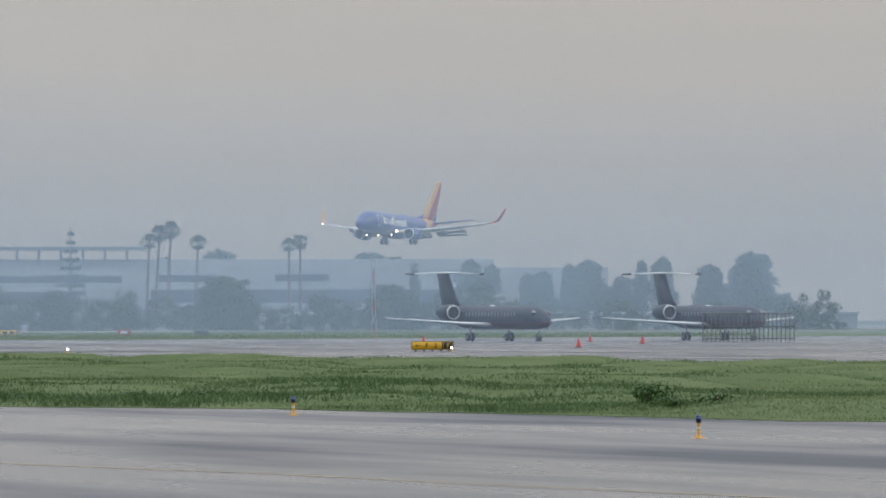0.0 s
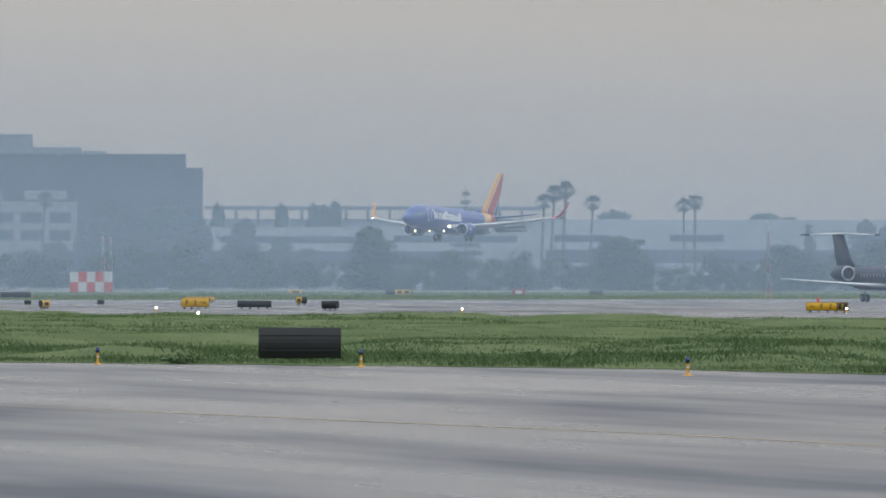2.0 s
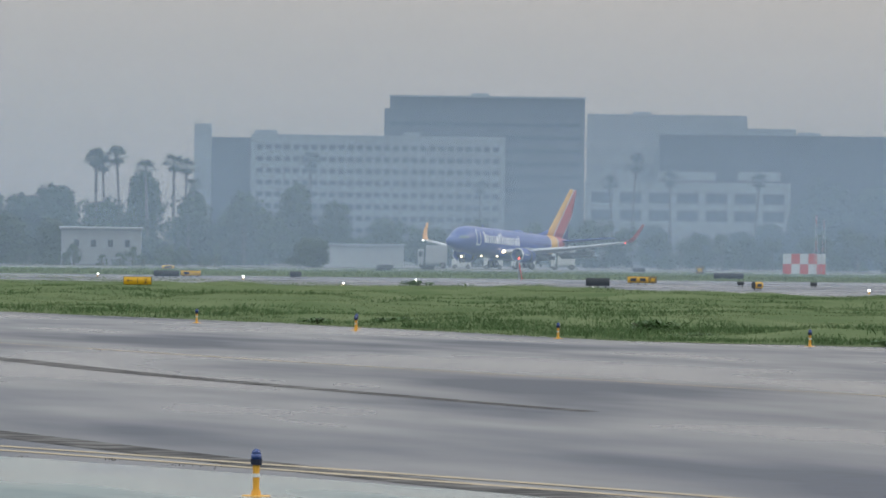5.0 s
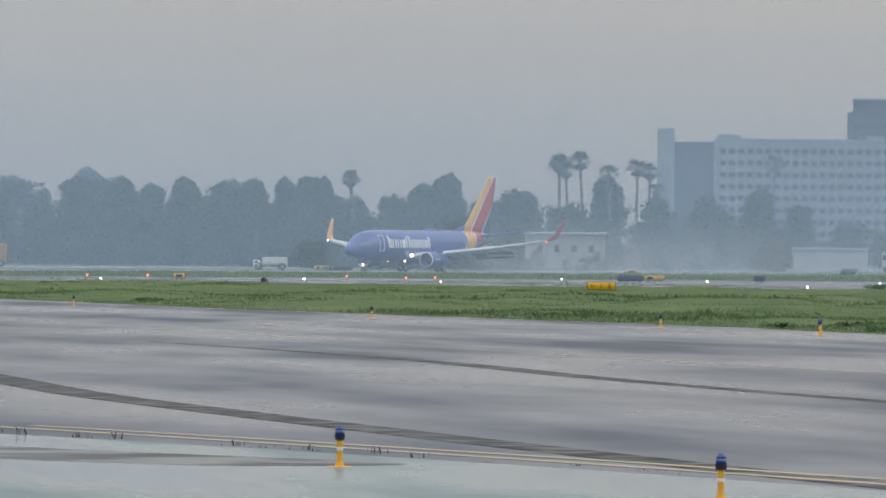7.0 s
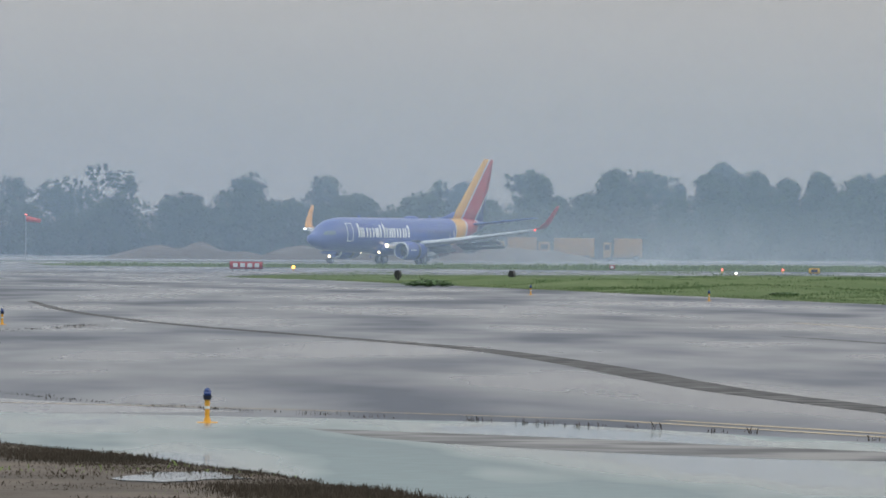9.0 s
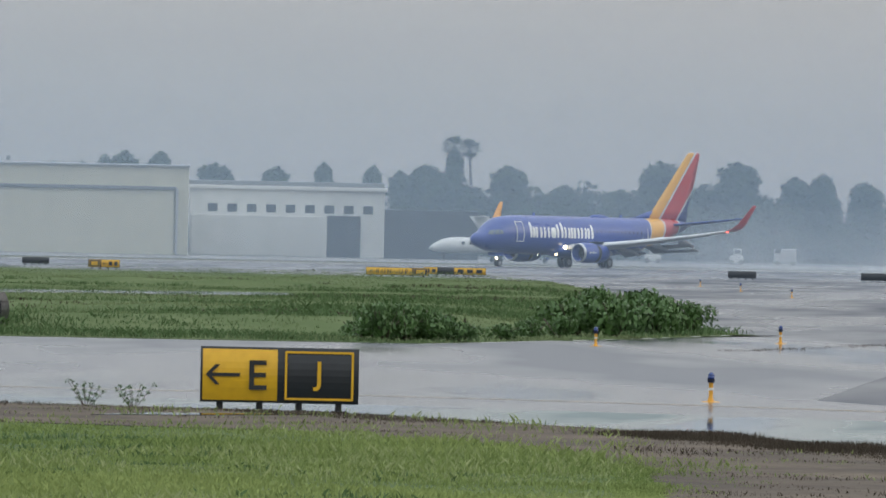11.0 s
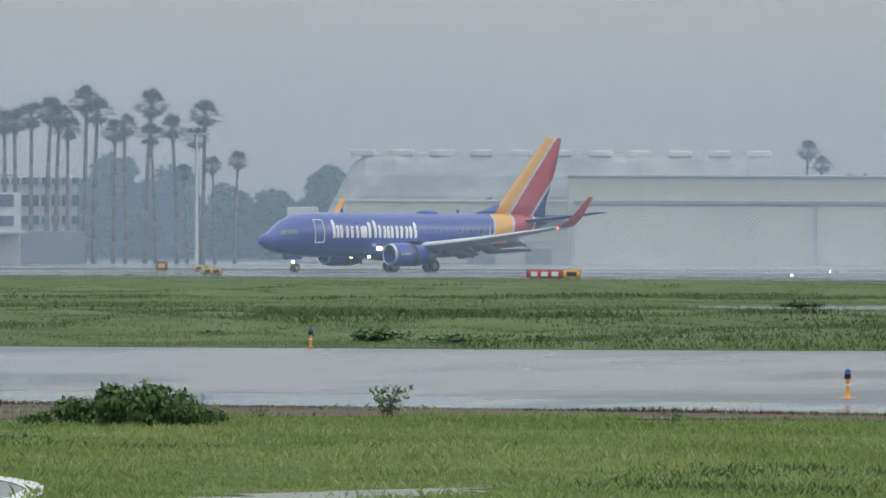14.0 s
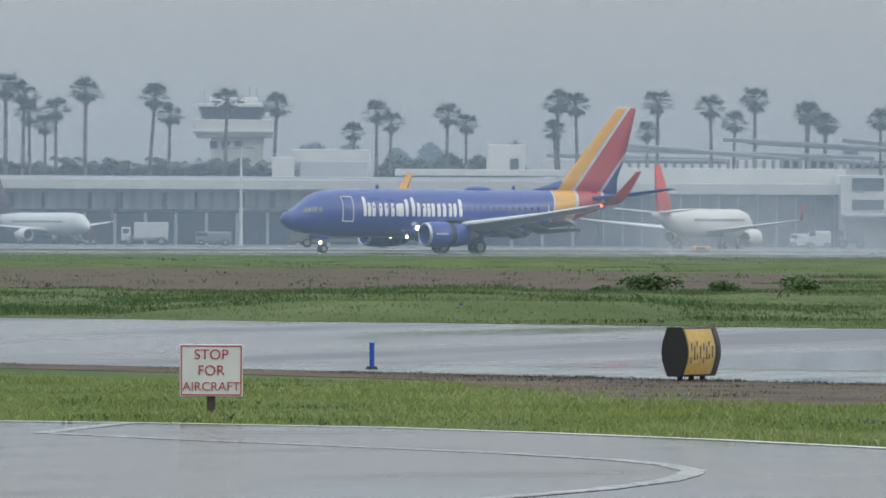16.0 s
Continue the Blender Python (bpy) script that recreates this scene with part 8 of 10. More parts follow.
block(b, 'opening', 0.91, 0.40, 1.05, (11.33, 8.00, 4.83), M['pane'], 0.02)
block(b, 'opening', 0.91, 0.40, 1.05, (12.59, 8.00, 4.84), M['pane'], 0.02)
block(b, 'opening', 0.91, 0.40, 1.05, (13.85, 8.00, 4.84), M['pane'], 0.02)
block(b, 'opening', 0.91, 0.40, 1.05, (15.11, 8.00, 4.85), M['pane'], 0.02)
block(b, 'opening', 0.91, 0.40, 1.05, (16.38, 8.00, 4.86), M['pane'], 0.02)
block(b, 'opening', 0.91, 0.40, 1.05, (17.64, 8.00, 4.87), M['pane'], 0.02)
block(b, 'opening', 0.91, 0.40, 1.05, (18.90, 8.00, 4.87), M['pane'], 0.02)
block(b, 'opening', 0.91, 0.40, 1.05, (20.16, 8.00, 4.88), M['pane'], 0.02)
block(b, 'opening', 0.91, 0.40, 1.05, (21.42, 8.00, 4.89), M['pane'], 0.02)
block(b, 'opening', 0.91, 0.40, 1.05, (22.69, 8.00, 4.89), M['pane'], 0.02)
block(b, 'opening', 0.91, 0.40, 1.05, (23.95, 8.00, 4.90), M['pane'], 0.02)
block(b, 'opening', 0.91, 0.40, 1.05, (25.21, 8.00, 4.91), M['pane'], 0.02)
block(b, 'opening', 0.91, 0.40, 1.05, (26.47, 8.00, 4.92), M['pane'], 0.02)
bm = bmesh.new()
rod(bm, (-21.74, 9.0, 12.91), (17.53, 9.0, 10.76), 0.28, 0.28, 6)
part('solar_canopy', bm, M['grey_metal'], b)
bm = bmesh.new()
rod(bm, (-9.82, 12.0, 13.26), (11.92, 12.0, 11.28), 0.28, 0.28, 6)
part('solar_canopy', bm, M['grey_metal'], b)
bm = bmesh.new()
rod(bm, (-46.99, 15.0, 11.23), (-11.92, 15.0, 10.45), 0.28, 0.28, 6)
part('solar_canopy', bm, M['grey_metal'], b)
bm = bmesh.new()
rod(bm, (-38.57, 18.0, 10.71), (5.61, 18.0, 10.69), 0.28, 0.28, 6)
part('solar_canopy', bm, M['grey_metal'], b)
bm = bmesh.new()
rod(bm, (5.61, 21.0, 11.81), (18.94, 21.0, 11.04), 0.28, 0.28, 6)
part('solar_canopy', bm, M['grey_metal'], b)
block(b, 'canopy_post', 0.14, 0.30, 0.98, (-45.51, 7.15, 9.69), M['grey_metal'], 0.02)
block(b, 'canopy_post', 0.14, 0.30, 0.98, (-44.11, 7.15, 9.70), M['grey_metal'], 0.02)
block(b, 'canopy_post', 0.14, 0.30, 0.98, (-42.71, 7.15, 9.71), M['grey_metal'], 0.02)
block(b, 'canopy_post', 0.14, 0.30, 0.98, (-41.31, 7.15, 9.72), M['grey_metal'], 0.02)
block(b, 'canopy_post', 0.14, 0.30, 0.98, (-39.90, 7.15, 9.72), M['grey_metal'], 0.02)
block(b, 'canopy_post', 0.14, 0.30, 0.98, (-38.50, 7.15, 9.73), M['grey_metal'], 0.02)
block(b, 'canopy_post', 0.14, 0.30, 0.98, (-37.10, 7.15, 9.74), M['grey_metal'], 0.02)
block(b, 'canopy_post', 0.14, 0.30, 0.98, (-35.70, 7.15, 9.75), M['grey_metal'], 0.02)
block(b, 'canopy_post', 0.14, 0.30, 0.98, (-34.29, 7.15, 9.76), M['grey_metal'], 0.02)
block(b, 'canopy_post', 0.14, 0.30, 0.98, (-32.89, 7.15, 9.76), M['grey_metal'], 0.02)
block(b, 'canopy_post', 0.14, 0.30, 0.98, (-31.49, 7.15, 9.77), M['grey_metal'], 0.02)
block(b, 'canopy_post', 0.14, 0.30, 0.98, (-30.09, 7.15, 9.78), M['grey_metal'], 0.02)
block(b, 'canopy_post', 0.14, 0.30, 0.98, (-28.68, 7.15, 9.79), M['grey_metal'], 0.02)
block(b, 'canopy_post', 0.14, 0.30, 0.98, (-27.28, 7.15, 9.80), M['grey_metal'], 0.02)
block(b, 'canopy_post', 0.14, 0.30, 0.98, (-25.88, 7.15, 9.80), M['grey_metal'], 0.02)
block(b, 'canopy_post', 0.14, 0.30, 0.98, (-24.48, 7.15, 9.81), M['grey_metal'], 0.02)
block(b, 'canopy_post', 0.14, 0.30, 0.98, (-23.07, 7.15, 9.82), M['grey_metal'], 0.02)
block(b, 'canopy_post', 0.14, 0.30, 0.98, (-21.67, 7.15, 9.83), M['grey_metal'], 0.02)
block(b, 'canopy_post', 0.14, 0.30, 0.98, (-20.27, 7.15, 9.84), M['grey_metal'], 0.02)
block(b, 'canopy_post', 0.14, 0.30, 0.98, (-18.86, 7.15, 9.85), M['grey_metal'], 0.02)
block(b, 'canopy_post', 0.14, 0.30, 0.98, (-17.46, 7.15, 9.85), M['grey_metal'], 0.02)
block(b, 'canopy_post', 0.14, 0.30, 0.98, (-16.06, 7.15, 9.86), M['grey_metal'], 0.02)
block(b, 'canopy_post', 0.14, 0.30, 0.98, (-14.66, 7.15, 9.87), M['grey_metal'], 0.02)
block(b, 'canopy_post', 0.14, 0.30, 0.98, (-13.25, 7.15, 9.88), M['grey_metal'], 0.02)
block(b, 'canopy_post', 0.14, 0.30, 0.98, (-11.85, 7.15, 9.89), M['grey_metal'], 0.02)
block(b, 'canopy_post', 0.14, 0.30, 0.98, (-10.45, 7.15, 9.89), M['grey_metal'], 0.02)
block(b, 'canopy_post', 0.14, 0.30, 0.98, (-9.05, 7.15, 9.90), M['grey_metal'], 0.02)
block(b, 'canopy_post', 0.14, 0.30, 0.98, (-7.64, 7.15, 9.91), M['grey_metal'], 0.02)
block(b, 'canopy_post', 0.14, 0.30, 0.98, (-6.24, 7.15, 9.92), M['grey_metal'], 0.02)
block(b, 'canopy_post', 0.14, 0.30, 0.98, (-4.84, 7.15, 9.93), M['grey_metal'], 0.02)
block(b, 'canopy_post', 0.14, 0.30, 0.98, (-3.44, 7.15, 9.93), M['grey_metal'], 0.02)
block(b, 'canopy_post', 0.14, 0.30, 0.98, (-2.03, 7.15, 9.94), M['grey_metal'], 0.02)
block(b, 'canopy_post', 0.14, 0.30, 0.98, (-0.63, 7.15, 9.95), M['grey_metal'], 0.02)
block(b, 'canopy_post', 0.14, 0.30, 0.98, (0.77, 7.15, 9.96), M['grey_metal'], 0.02)
block(b, 'canopy_post', 0.14, 0.30, 0.98, (2.17, 7.15, 9.97), M['grey_metal'], 0.02)
block(b, 'canopy_post', 0.14, 0.30, 0.98, (3.58, 7.15, 9.97), M['grey_metal'], 0.02)
block(b, 'canopy_post', 0.14, 0.30, 0.98, (4.98, 7.15, 9.98), M['grey_metal'], 0.02)
block(b, 'canopy_post', 0.14, 0.30, 0.98, (6.38, 7.15, 9.99), M['grey_metal'], 0.02)
block(b, 'canopy_post', 0.14, 0.30, 0.98, (7.78, 7.15, 10.00), M['grey_metal'], 0.02)
block(b, 'canopy_post', 0.14, 0.30, 0.98, (9.19, 7.15, 10.01), M['grey_metal'], 0.02)
block(b, 'canopy_post', 0.14, 0.30, 0.98, (10.59, 7.15, 10.01), M['grey_metal'], 0.02)
block(b, 'canopy_post', 0.14, 0.30, 0.98, (11.99, 7.15, 10.02), M['grey_metal'], 0.02)
block(b, 'canopy_post', 0.14, 0.30, 0.98, (13.39, 7.15, 10.03), M['grey_metal'], 0.02)
block(b, 'canopy_post', 0.14, 0.30, 0.98, (14.80, 7.15, 10.04), M['grey_metal'], 0.02)
block(b, 'canopy_post', 0.14, 0.30, 0.98, (16.20, 7.15, 10.05), M['grey_metal'], 0.02)
block(b, 'canopy_post', 0.14, 0.30, 0.98, (17.60, 7.15, 10.05), M['grey_metal'], 0.02)
block(b, 'canopy_post', 0.14, 0.30, 0.98, (19.01, 7.15, 10.06), M['grey_metal'], 0.02)
block(b, 'canopy_post', 0.14, 0.30, 0.98, (20.41, 7.15, 10.07), M['grey_metal'], 0.02)
block(b, 'canopy_post', 0.14, 0.30, 0.98, (21.81, 7.15, 10.08), M['grey_metal'], 0.02)
block(b, 'canopy_post', 0.14, 0.30, 0.98, (23.21, 7.15, 10.09), M['grey_metal'], 0.02)
block(b, 'canopy_post', 0.14, 0.30, 0.98, (24.62, 7.15, 10.10), M['grey_metal'], 0.02)
block(b, 'canopy_post', 0.14, 0.30, 1.26, (-9.75, 12.15, 10.46), M['grey_metal'], 0.02)
block(b, 'canopy_post', 0.14, 0.30, 1.26, (-7.92, 12.15, 10.47), M['grey_metal'], 0.02)
block(b, 'canopy_post', 0.14, 0.30, 1.26, (-6.10, 12.15, 10.48), M['grey_metal'], 0.02)
block(b, 'canopy_post', 0.14, 0.30, 1.26, (-4.28, 12.15, 10.49), M['grey_metal'], 0.02)
block(b, 'canopy_post', 0.14, 0.30, 1.26, (-2.45, 12.15, 10.50), M['grey_metal'], 0.02)
block(b, 'canopy_post', 0.14, 0.30, 1.26, (-0.63, 12.15, 10.51), M['grey_metal'], 0.02)
block(b, 'canopy_post', 0.14, 0.30, 1.26, (1.19, 12.15, 10.52), M['grey_metal'], 0.02)
block(b, 'canopy_post', 0.14, 0.30, 1.26, (3.02, 12.15, 10.53), M['grey_metal'], 0.02)
block(b, 'canopy_post', 0.14, 0.30, 1.26, (4.84, 12.15, 10.54), M['grey_metal'], 0.02)
block(b, 'canopy_post', 0.14, 0.30, 1.26, (6.66, 12.15, 10.55), M['grey_metal'], 0.02)
block(b, 'lower_roof', 58.21, 12.00, 0.35, (-17.88, 0.00, 3.68), M['office'], 0.10)
block(b, 'lower_glass', 57.86, 6.00, 3.68, (-18.06, 0.00, 0.00), M['pane'], 0.10)
block(b, 'concourse', 16.83, 8.00, 4.03, (18.94, 2.00, 0.00), M['grey_metal'], 0.10)
block(b, 'pier', 0.56, 1.00, 3.73, (-9.54, -5.00, 0.00), M['plaster'], 0.10)
block(b, 'pier', 0.56, 1.00, 3.75, (-6.17, -5.00, 0.00), M['plaster'], 0.10)
block(b, 'pier', 0.56, 1.00, 3.77, (-2.81, -5.00, 0.00), M['plaster'], 0.10)
block(b, 'pier', 0.56, 1.00, 3.79, (0.56, -5.00, 0.00), M['plaster'], 0.10)
block(b, 'pier', 0.56, 1.00, 3.80, (3.93, -5.00, 0.00), M['plaster'], 0.10)
block(b, 'pier', 0.56, 1.00, 3.82, (7.29, -5.00, 0.00), M['plaster'], 0.10)
block(b, 'pier', 0.56, 1.00, 3.84, (10.66, -5.00, 0.00), M['plaster'], 0.10)
b = building('terminal', 30.49, 1010, 'long low terminal concourse with glass front', 0.0, 'building')
block(b, 'roof', 93.13, 22.00, 1.25, (-11.15, 7.00, 6.31), M['plaster'], 0.10)
block(b, 'upper_wall', 93.00, 16.00, 2.36, (-11.21, 8.00, 3.95), M['plaster'], 0.10)
block(b, 'band', 93.00, 16.00, 0.39, (-11.21, 7.00, 3.62), M['bronze'], 0.10)
block(b, 'lower_glass', 93.00, 12.00, 3.62, (-11.21, 8.00, 0.00), M['pane'], 0.10)
block(b, 'pier', 0.46, 0.60, 2.36, (-56.83, -0.20, 3.71), M['plaster'], 0.03)
block(b, 'pier', 0.46, 0.60, 2.36, (-55.06, -0.20, 3.72), M['plaster'], 0.03)
block(b, 'pier', 0.46, 0.60, 2.36, (-53.29, -0.20, 3.73), M['plaster'], 0.03)
block(b, 'pier', 0.46, 0.60, 2.36, (-51.52, -0.20, 3.74), M['plaster'], 0.03)
block(b, 'pier', 0.46, 0.60, 2.36, (-49.75, -0.20, 3.75), M['plaster'], 0.03)
block(b, 'pier', 0.46, 0.60, 2.36, (-47.98, -0.20, 3.76), M['plaster'], 0.03)
block(b, 'pier', 0.46, 0.60, 2.36, (-46.20, -0.20, 3.77), M['plaster'], 0.03)
block(b, 'pier', 0.46, 0.60, 2.36, (-44.43, -0.20, 3.78), M['plaster'], 0.03)
block(b, 'pier', 0.46, 0.60, 2.36, (-42.66, -0.20, 3.79), M['plaster'], 0.03)
block(b, 'pier', 0.46, 0.60, 2.36, (-40.89, -0.20, 3.80), M['plaster'], 0.03)
block(b, 'pier', 0.46, 0.60, 2.36, (-39.12, -0.20, 3.81), M['plaster'], 0.03)
block(b, 'pier', 0.46, 0.60, 2.36, (-37.35, -0.20, 3.81), M['plaster'], 0.03)
block(b, 'pier', 0.46, 0.60, 2.36, (-35.58, -0.20, 3.82), M['plaster'], 0.03)
block(b, 'pier', 0.46, 0.60, 2.36, (-33.81, -0.20, 3.83), M['plaster'], 0.03)
block(b, 'pier', 0.46, 0.60, 2.36, (-32.04, -0.20, 3.84), M['plaster'], 0.03)
block(b, 'pier', 0.46, 0.60, 2.36, (-30.27, -0.20, 3.85), M['plaster'], 0.03)
block(b, 'pier', 0.46, 0.60, 2.36, (-28.50, -0.20, 3.86), M['plaster'], 0.03)
block(b, 'pier', 0.46, 0.60, 2.36, (-26.73, -0.20, 3.87), M['plaster'], 0.03)
block(b, 'pier', 0.46, 0.60, 2.36, (-24.95, -0.20, 3.88), M['plaster'], 0.03)
block(b, 'pier', 0.46, 0.60, 2.36, (-23.18, -0.20, 3.89), M['plaster'], 0.03)
block(b, 'pier', 0.46, 0.60, 2.36, (-21.41, -0.20, 3.90), M['plaster'], 0.03)
block(b, 'pier', 0.46, 0.60, 2.36, (-19.64, -0.20, 3.91), M['plaster'], 0.03)
block(b, 'pier', 0.46, 0.60, 2.36, (-17.87, -0.20, 3.92), M['plaster'], 0.03)
block(b, 'pier', 0.46, 0.60, 2.36, (-16.10, -0.20, 3.92), M['plaster'], 0.03)
block(b, 'pier', 0.46, 0.60, 2.36, (-14.33, -0.20, 3.93), M['plaster'], 0.03)
block(b, 'pier', 0.46, 0.60, 2.36, (-12.56, -0.20, 3.94), M['plaster'], 0.03)
block(b, 'pier', 0.46, 0.60, 2.36, (-10.79, -0.20, 3.95), M['plaster'], 0.03)
block(b, 'pier', 0.46, 0.60, 2.36, (-9.02, -0.20, 3.96), M['plaster'], 0.03)
block(b, 'pier', 0.46, 0.60, 2.36, (-7.25, -0.20, 3.97), M['plaster'], 0.03)
block(b, 'pier', 0.46, 0.60, 2.36, (-5.48, -0.20, 3.98), M['plaster'], 0.03)
block(b, 'pier', 0.46, 0.60, 2.36, (-3.71, -0.20, 3.99), M['plaster'], 0.03)
block(b, 'pier', 0.46, 0.60, 2.36, (-1.93, -0.20, 4.00), M['plaster'], 0.03)
block(b, 'pier', 0.46, 0.60, 2.36, (-0.16, -0.20, 4.01), M['plaster'], 0.03)
block(b, 'pier', 0.46, 0.60, 2.36, (1.61, -0.20, 4.02), M['plaster'], 0.03)
block(b, 'pier', 0.46, 0.60, 2.36, (3.38, -0.20, 4.03), M['plaster'], 0.03)
block(b, 'pier', 0.46, 0.60, 2.36, (5.15, -0.20, 4.03), M['plaster'], 0.03)
block(b, 'pier', 0.46, 0.60, 2.36, (6.92, -0.20, 4.04), M['plaster'], 0.03)
block(b, 'pier', 0.46, 0.60, 2.36, (8.69, -0.20, 4.05), M['plaster'], 0.03)
block(b, 'pier', 0.46, 0.60, 2.36, (10.46, -0.20, 4.06), M['plaster'], 0.03)
block(b, 'pier', 0.46, 0.60, 2.36, (12.23, -0.20, 4.07), M['plaster'], 0.03)
block(b, 'pier', 0.46, 0.60, 2.36, (14.00, -0.20, 4.08), M['plaster'], 0.03)
block(b, 'pier', 0.46, 0.60, 2.36, (15.77, -0.20, 4.09), M['plaster'], 0.03)
block(b, 'pier', 0.46, 0.60, 2.36, (17.54, -0.20, 4.10), M['plaster'], 0.03)
block(b, 'pier', 0.46, 0.60, 2.36, (19.31, -0.20, 4.11), M['plaster'], 0.03)
block(b, 'pier', 0.46, 0.60, 2.36, (21.09, -0.20, 4.12), M['plaster'], 0.03)
block(b, 'pier', 0.46, 0.60, 2.36, (22.86, -0.20, 4.13), M['plaster'], 0.03)
block(b, 'pier', 0.46, 0.60, 2.36, (24.63, -0.20, 4.14), M['plaster'], 0.03)
block(b, 'pier', 0.46, 0.60, 2.36, (26.40, -0.20, 4.14), M['plaster'], 0.03)
block(b, 'pier', 0.46, 0.60, 2.36, (28.17, -0.20, 4.15), M['plaster'], 0.03)
block(b, 'pier', 0.46, 0.60, 2.36, (29.94, -0.20, 4.16), M['plaster'], 0.03)
block(b, 'pier', 0.46, 0.60, 2.36, (31.71, -0.20, 4.17), M['plaster'], 0.03)
block(b, 'pier', 0.46, 0.60, 2.36, (33.48, -0.20, 4.18), M['plaster'], 0.03)
block(b, 'window', 0.92, 0.40, 1.90, (-55.75, -0.05, 3.92), M['pane'], 0.02)
block(b, 'window', 0.39, 0.40, 1.90, (-53.91, -0.05, 3.93), M['office'], 0.02)
block(b, 'window', 0.72, 0.40, 1.90, (-52.11, -0.05, 3.94), M['office'], 0.02)
block(b, 'window', 0.66, 0.40, 1.90, (-50.50, -0.05, 3.94), M['pane'], 0.02)
block(b, 'window', 0.52, 0.40, 1.90, (-48.47, -0.05, 3.95), M['office'], 0.02)
block(b, 'window', 0.46, 0.40, 1.90, (-46.86, -0.05, 3.96), M['pane'], 0.02)
block(b, 'window', 0.79, 0.40, 1.90, (-45.06, -0.05, 3.97), M['office'], 0.02)
block(b, 'window', 0.72, 0.40, 1.90, (-43.45, -0.05, 3.98), M['office'], 0.02)
block(b, 'window', 0.59, 0.40, 1.90, (-41.42, -0.05, 3.99), M['pane'], 0.02)
block(b, 'window', 0.52, 0.40, 1.90, (-39.81, -0.05, 4.00), M['office'], 0.02)
block(b, 'window', 0.85, 0.40, 1.90, (-38.01, -0.05, 4.01), M['pane'], 0.02)
block(b, 'window', 0.33, 0.40, 1.90, (-36.17, -0.05, 4.02), M['office'], 0.02)
block(b, 'window', 0.66, 0.40, 1.90, (-34.37, -0.05, 4.03), M['office'], 0.02)
block(b, 'window', 0.59, 0.40, 1.90, (-32.76, -0.05, 4.04), M['pane'], 0.02)
block(b, 'window', 0.92, 0.40, 1.90, (-30.96, -0.05, 4.04), M['office'], 0.02)
block(b, 'window', 0.39, 0.40, 1.90, (-29.12, -0.05, 4.05), M['pane'], 0.02)
block(b, 'window', 0.72, 0.40, 1.90, (-27.32, -0.05, 4.06), M['office'], 0.02)
block(b, 'window', 0.66, 0.40, 1.90, (-25.71, -0.05, 4.07), M['office'], 0.02)
block(b, 'window', 0.52, 0.40, 1.90, (-23.68, -0.05, 4.08), M['pane'], 0.02)
block(b, 'window', 0.46, 0.40, 1.90, (-22.07, -0.05, 4.09), M['office'], 0.02)
block(b, 'window', 0.79, 0.40, 1.90, (-20.27, -0.05, 4.10), M['pane'], 0.02)
block(b, 'window', 0.72, 0.40, 1.90, (-18.66, -0.05, 4.11), M['office'], 0.02)
block(b, 'window', 0.59, 0.40, 1.90, (-16.63, -0.05, 4.12), M['office'], 0.02)
block(b, 'window', 0.52, 0.40, 1.90, (-15.02, -0.05, 4.13), M['pane'], 0.02)
block(b, 'window', 0.85, 0.40, 1.90, (-13.22, -0.05, 4.14), M['office'], 0.02)
block(b, 'window', 0.33, 0.40, 1.90, (-11.38, -0.05, 4.15), M['pane'], 0.02)
block(b, 'window', 0.66, 0.40, 1.90, (-9.58, -0.05, 4.16), M['office'], 0.02)
block(b, 'window', 0.59, 0.40, 1.90, (-7.97, -0.05, 4.16), M['office'], 0.02)
block(b, 'window', 0.92, 0.40, 1.90, (-6.16, -0.05, 4.17), M['pane'], 0.02)
block(b, 'window', 0.39, 0.40, 1.90, (-4.33, -0.05, 4.18), M['office'], 0.02)
block(b, 'window', 0.72, 0.40, 1.90, (-2.52, -0.05, 4.19), M['pane'], 0.02)
block(b, 'window', 0.66, 0.40, 1.90, (-0.92, -0.05, 4.20), M['office'], 0.02)
block(b, 'window', 0.52, 0.40, 1.90, (1.11, -0.05, 4.21), M['office'], 0.02)
block(b, 'window', 0.46, 0.40, 1.90, (2.72, -0.05, 4.22), M['pane'], 0.02)
block(b, 'window', 0.79, 0.40, 1.90, (4.53, -0.05, 4.23), M['office'], 0.02)
block(b, 'window', 0.72, 0.40, 1.90, (6.13, -0.05, 4.24), M['pane'], 0.02)
block(b, 'window', 0.59, 0.40, 1.90, (8.17, -0.05, 4.25), M['office'], 0.02)
block(b, 'window', 0.52, 0.40, 1.90, (9.77, -0.05, 4.26), M['office'], 0.02)
block(b, 'window', 0.85, 0.40, 1.90, (11.58, -0.05, 4.26), M['pane'], 0.02)
block(b, 'window', 0.33, 0.40, 1.90, (13.41, -0.05, 4.27), M['office'], 0.02)
block(b, 'window', 0.66, 0.40, 1.90, (15.22, -0.05, 4.28), M['pane'], 0.02)
block(b, 'window', 0.59, 0.40, 1.90, (16.82, -0.05, 4.29), M['office'], 0.02)
block(b, 'window', 0.92, 0.40, 1.90, (18.63, -0.05, 4.30), M['office'], 0.02)
block(b, 'window', 0.39, 0.40, 1.90, (20.46, -0.05, 4.31), M['pane'], 0.02)
block(b, 'window', 0.72, 0.40, 1.90, (22.27, -0.05, 4.32), M['office'], 0.02)
block(b, 'window', 0.66, 0.40, 1.90, (23.87, -0.05, 4.33), M['pane'], 0.02)
block(b, 'window', 0.52, 0.40, 1.90, (25.91, -0.05, 4.34), M['office'], 0.02)
block(b, 'window', 0.46, 0.40, 1.90, (27.51, -0.05, 4.35), M['office'], 0.02)
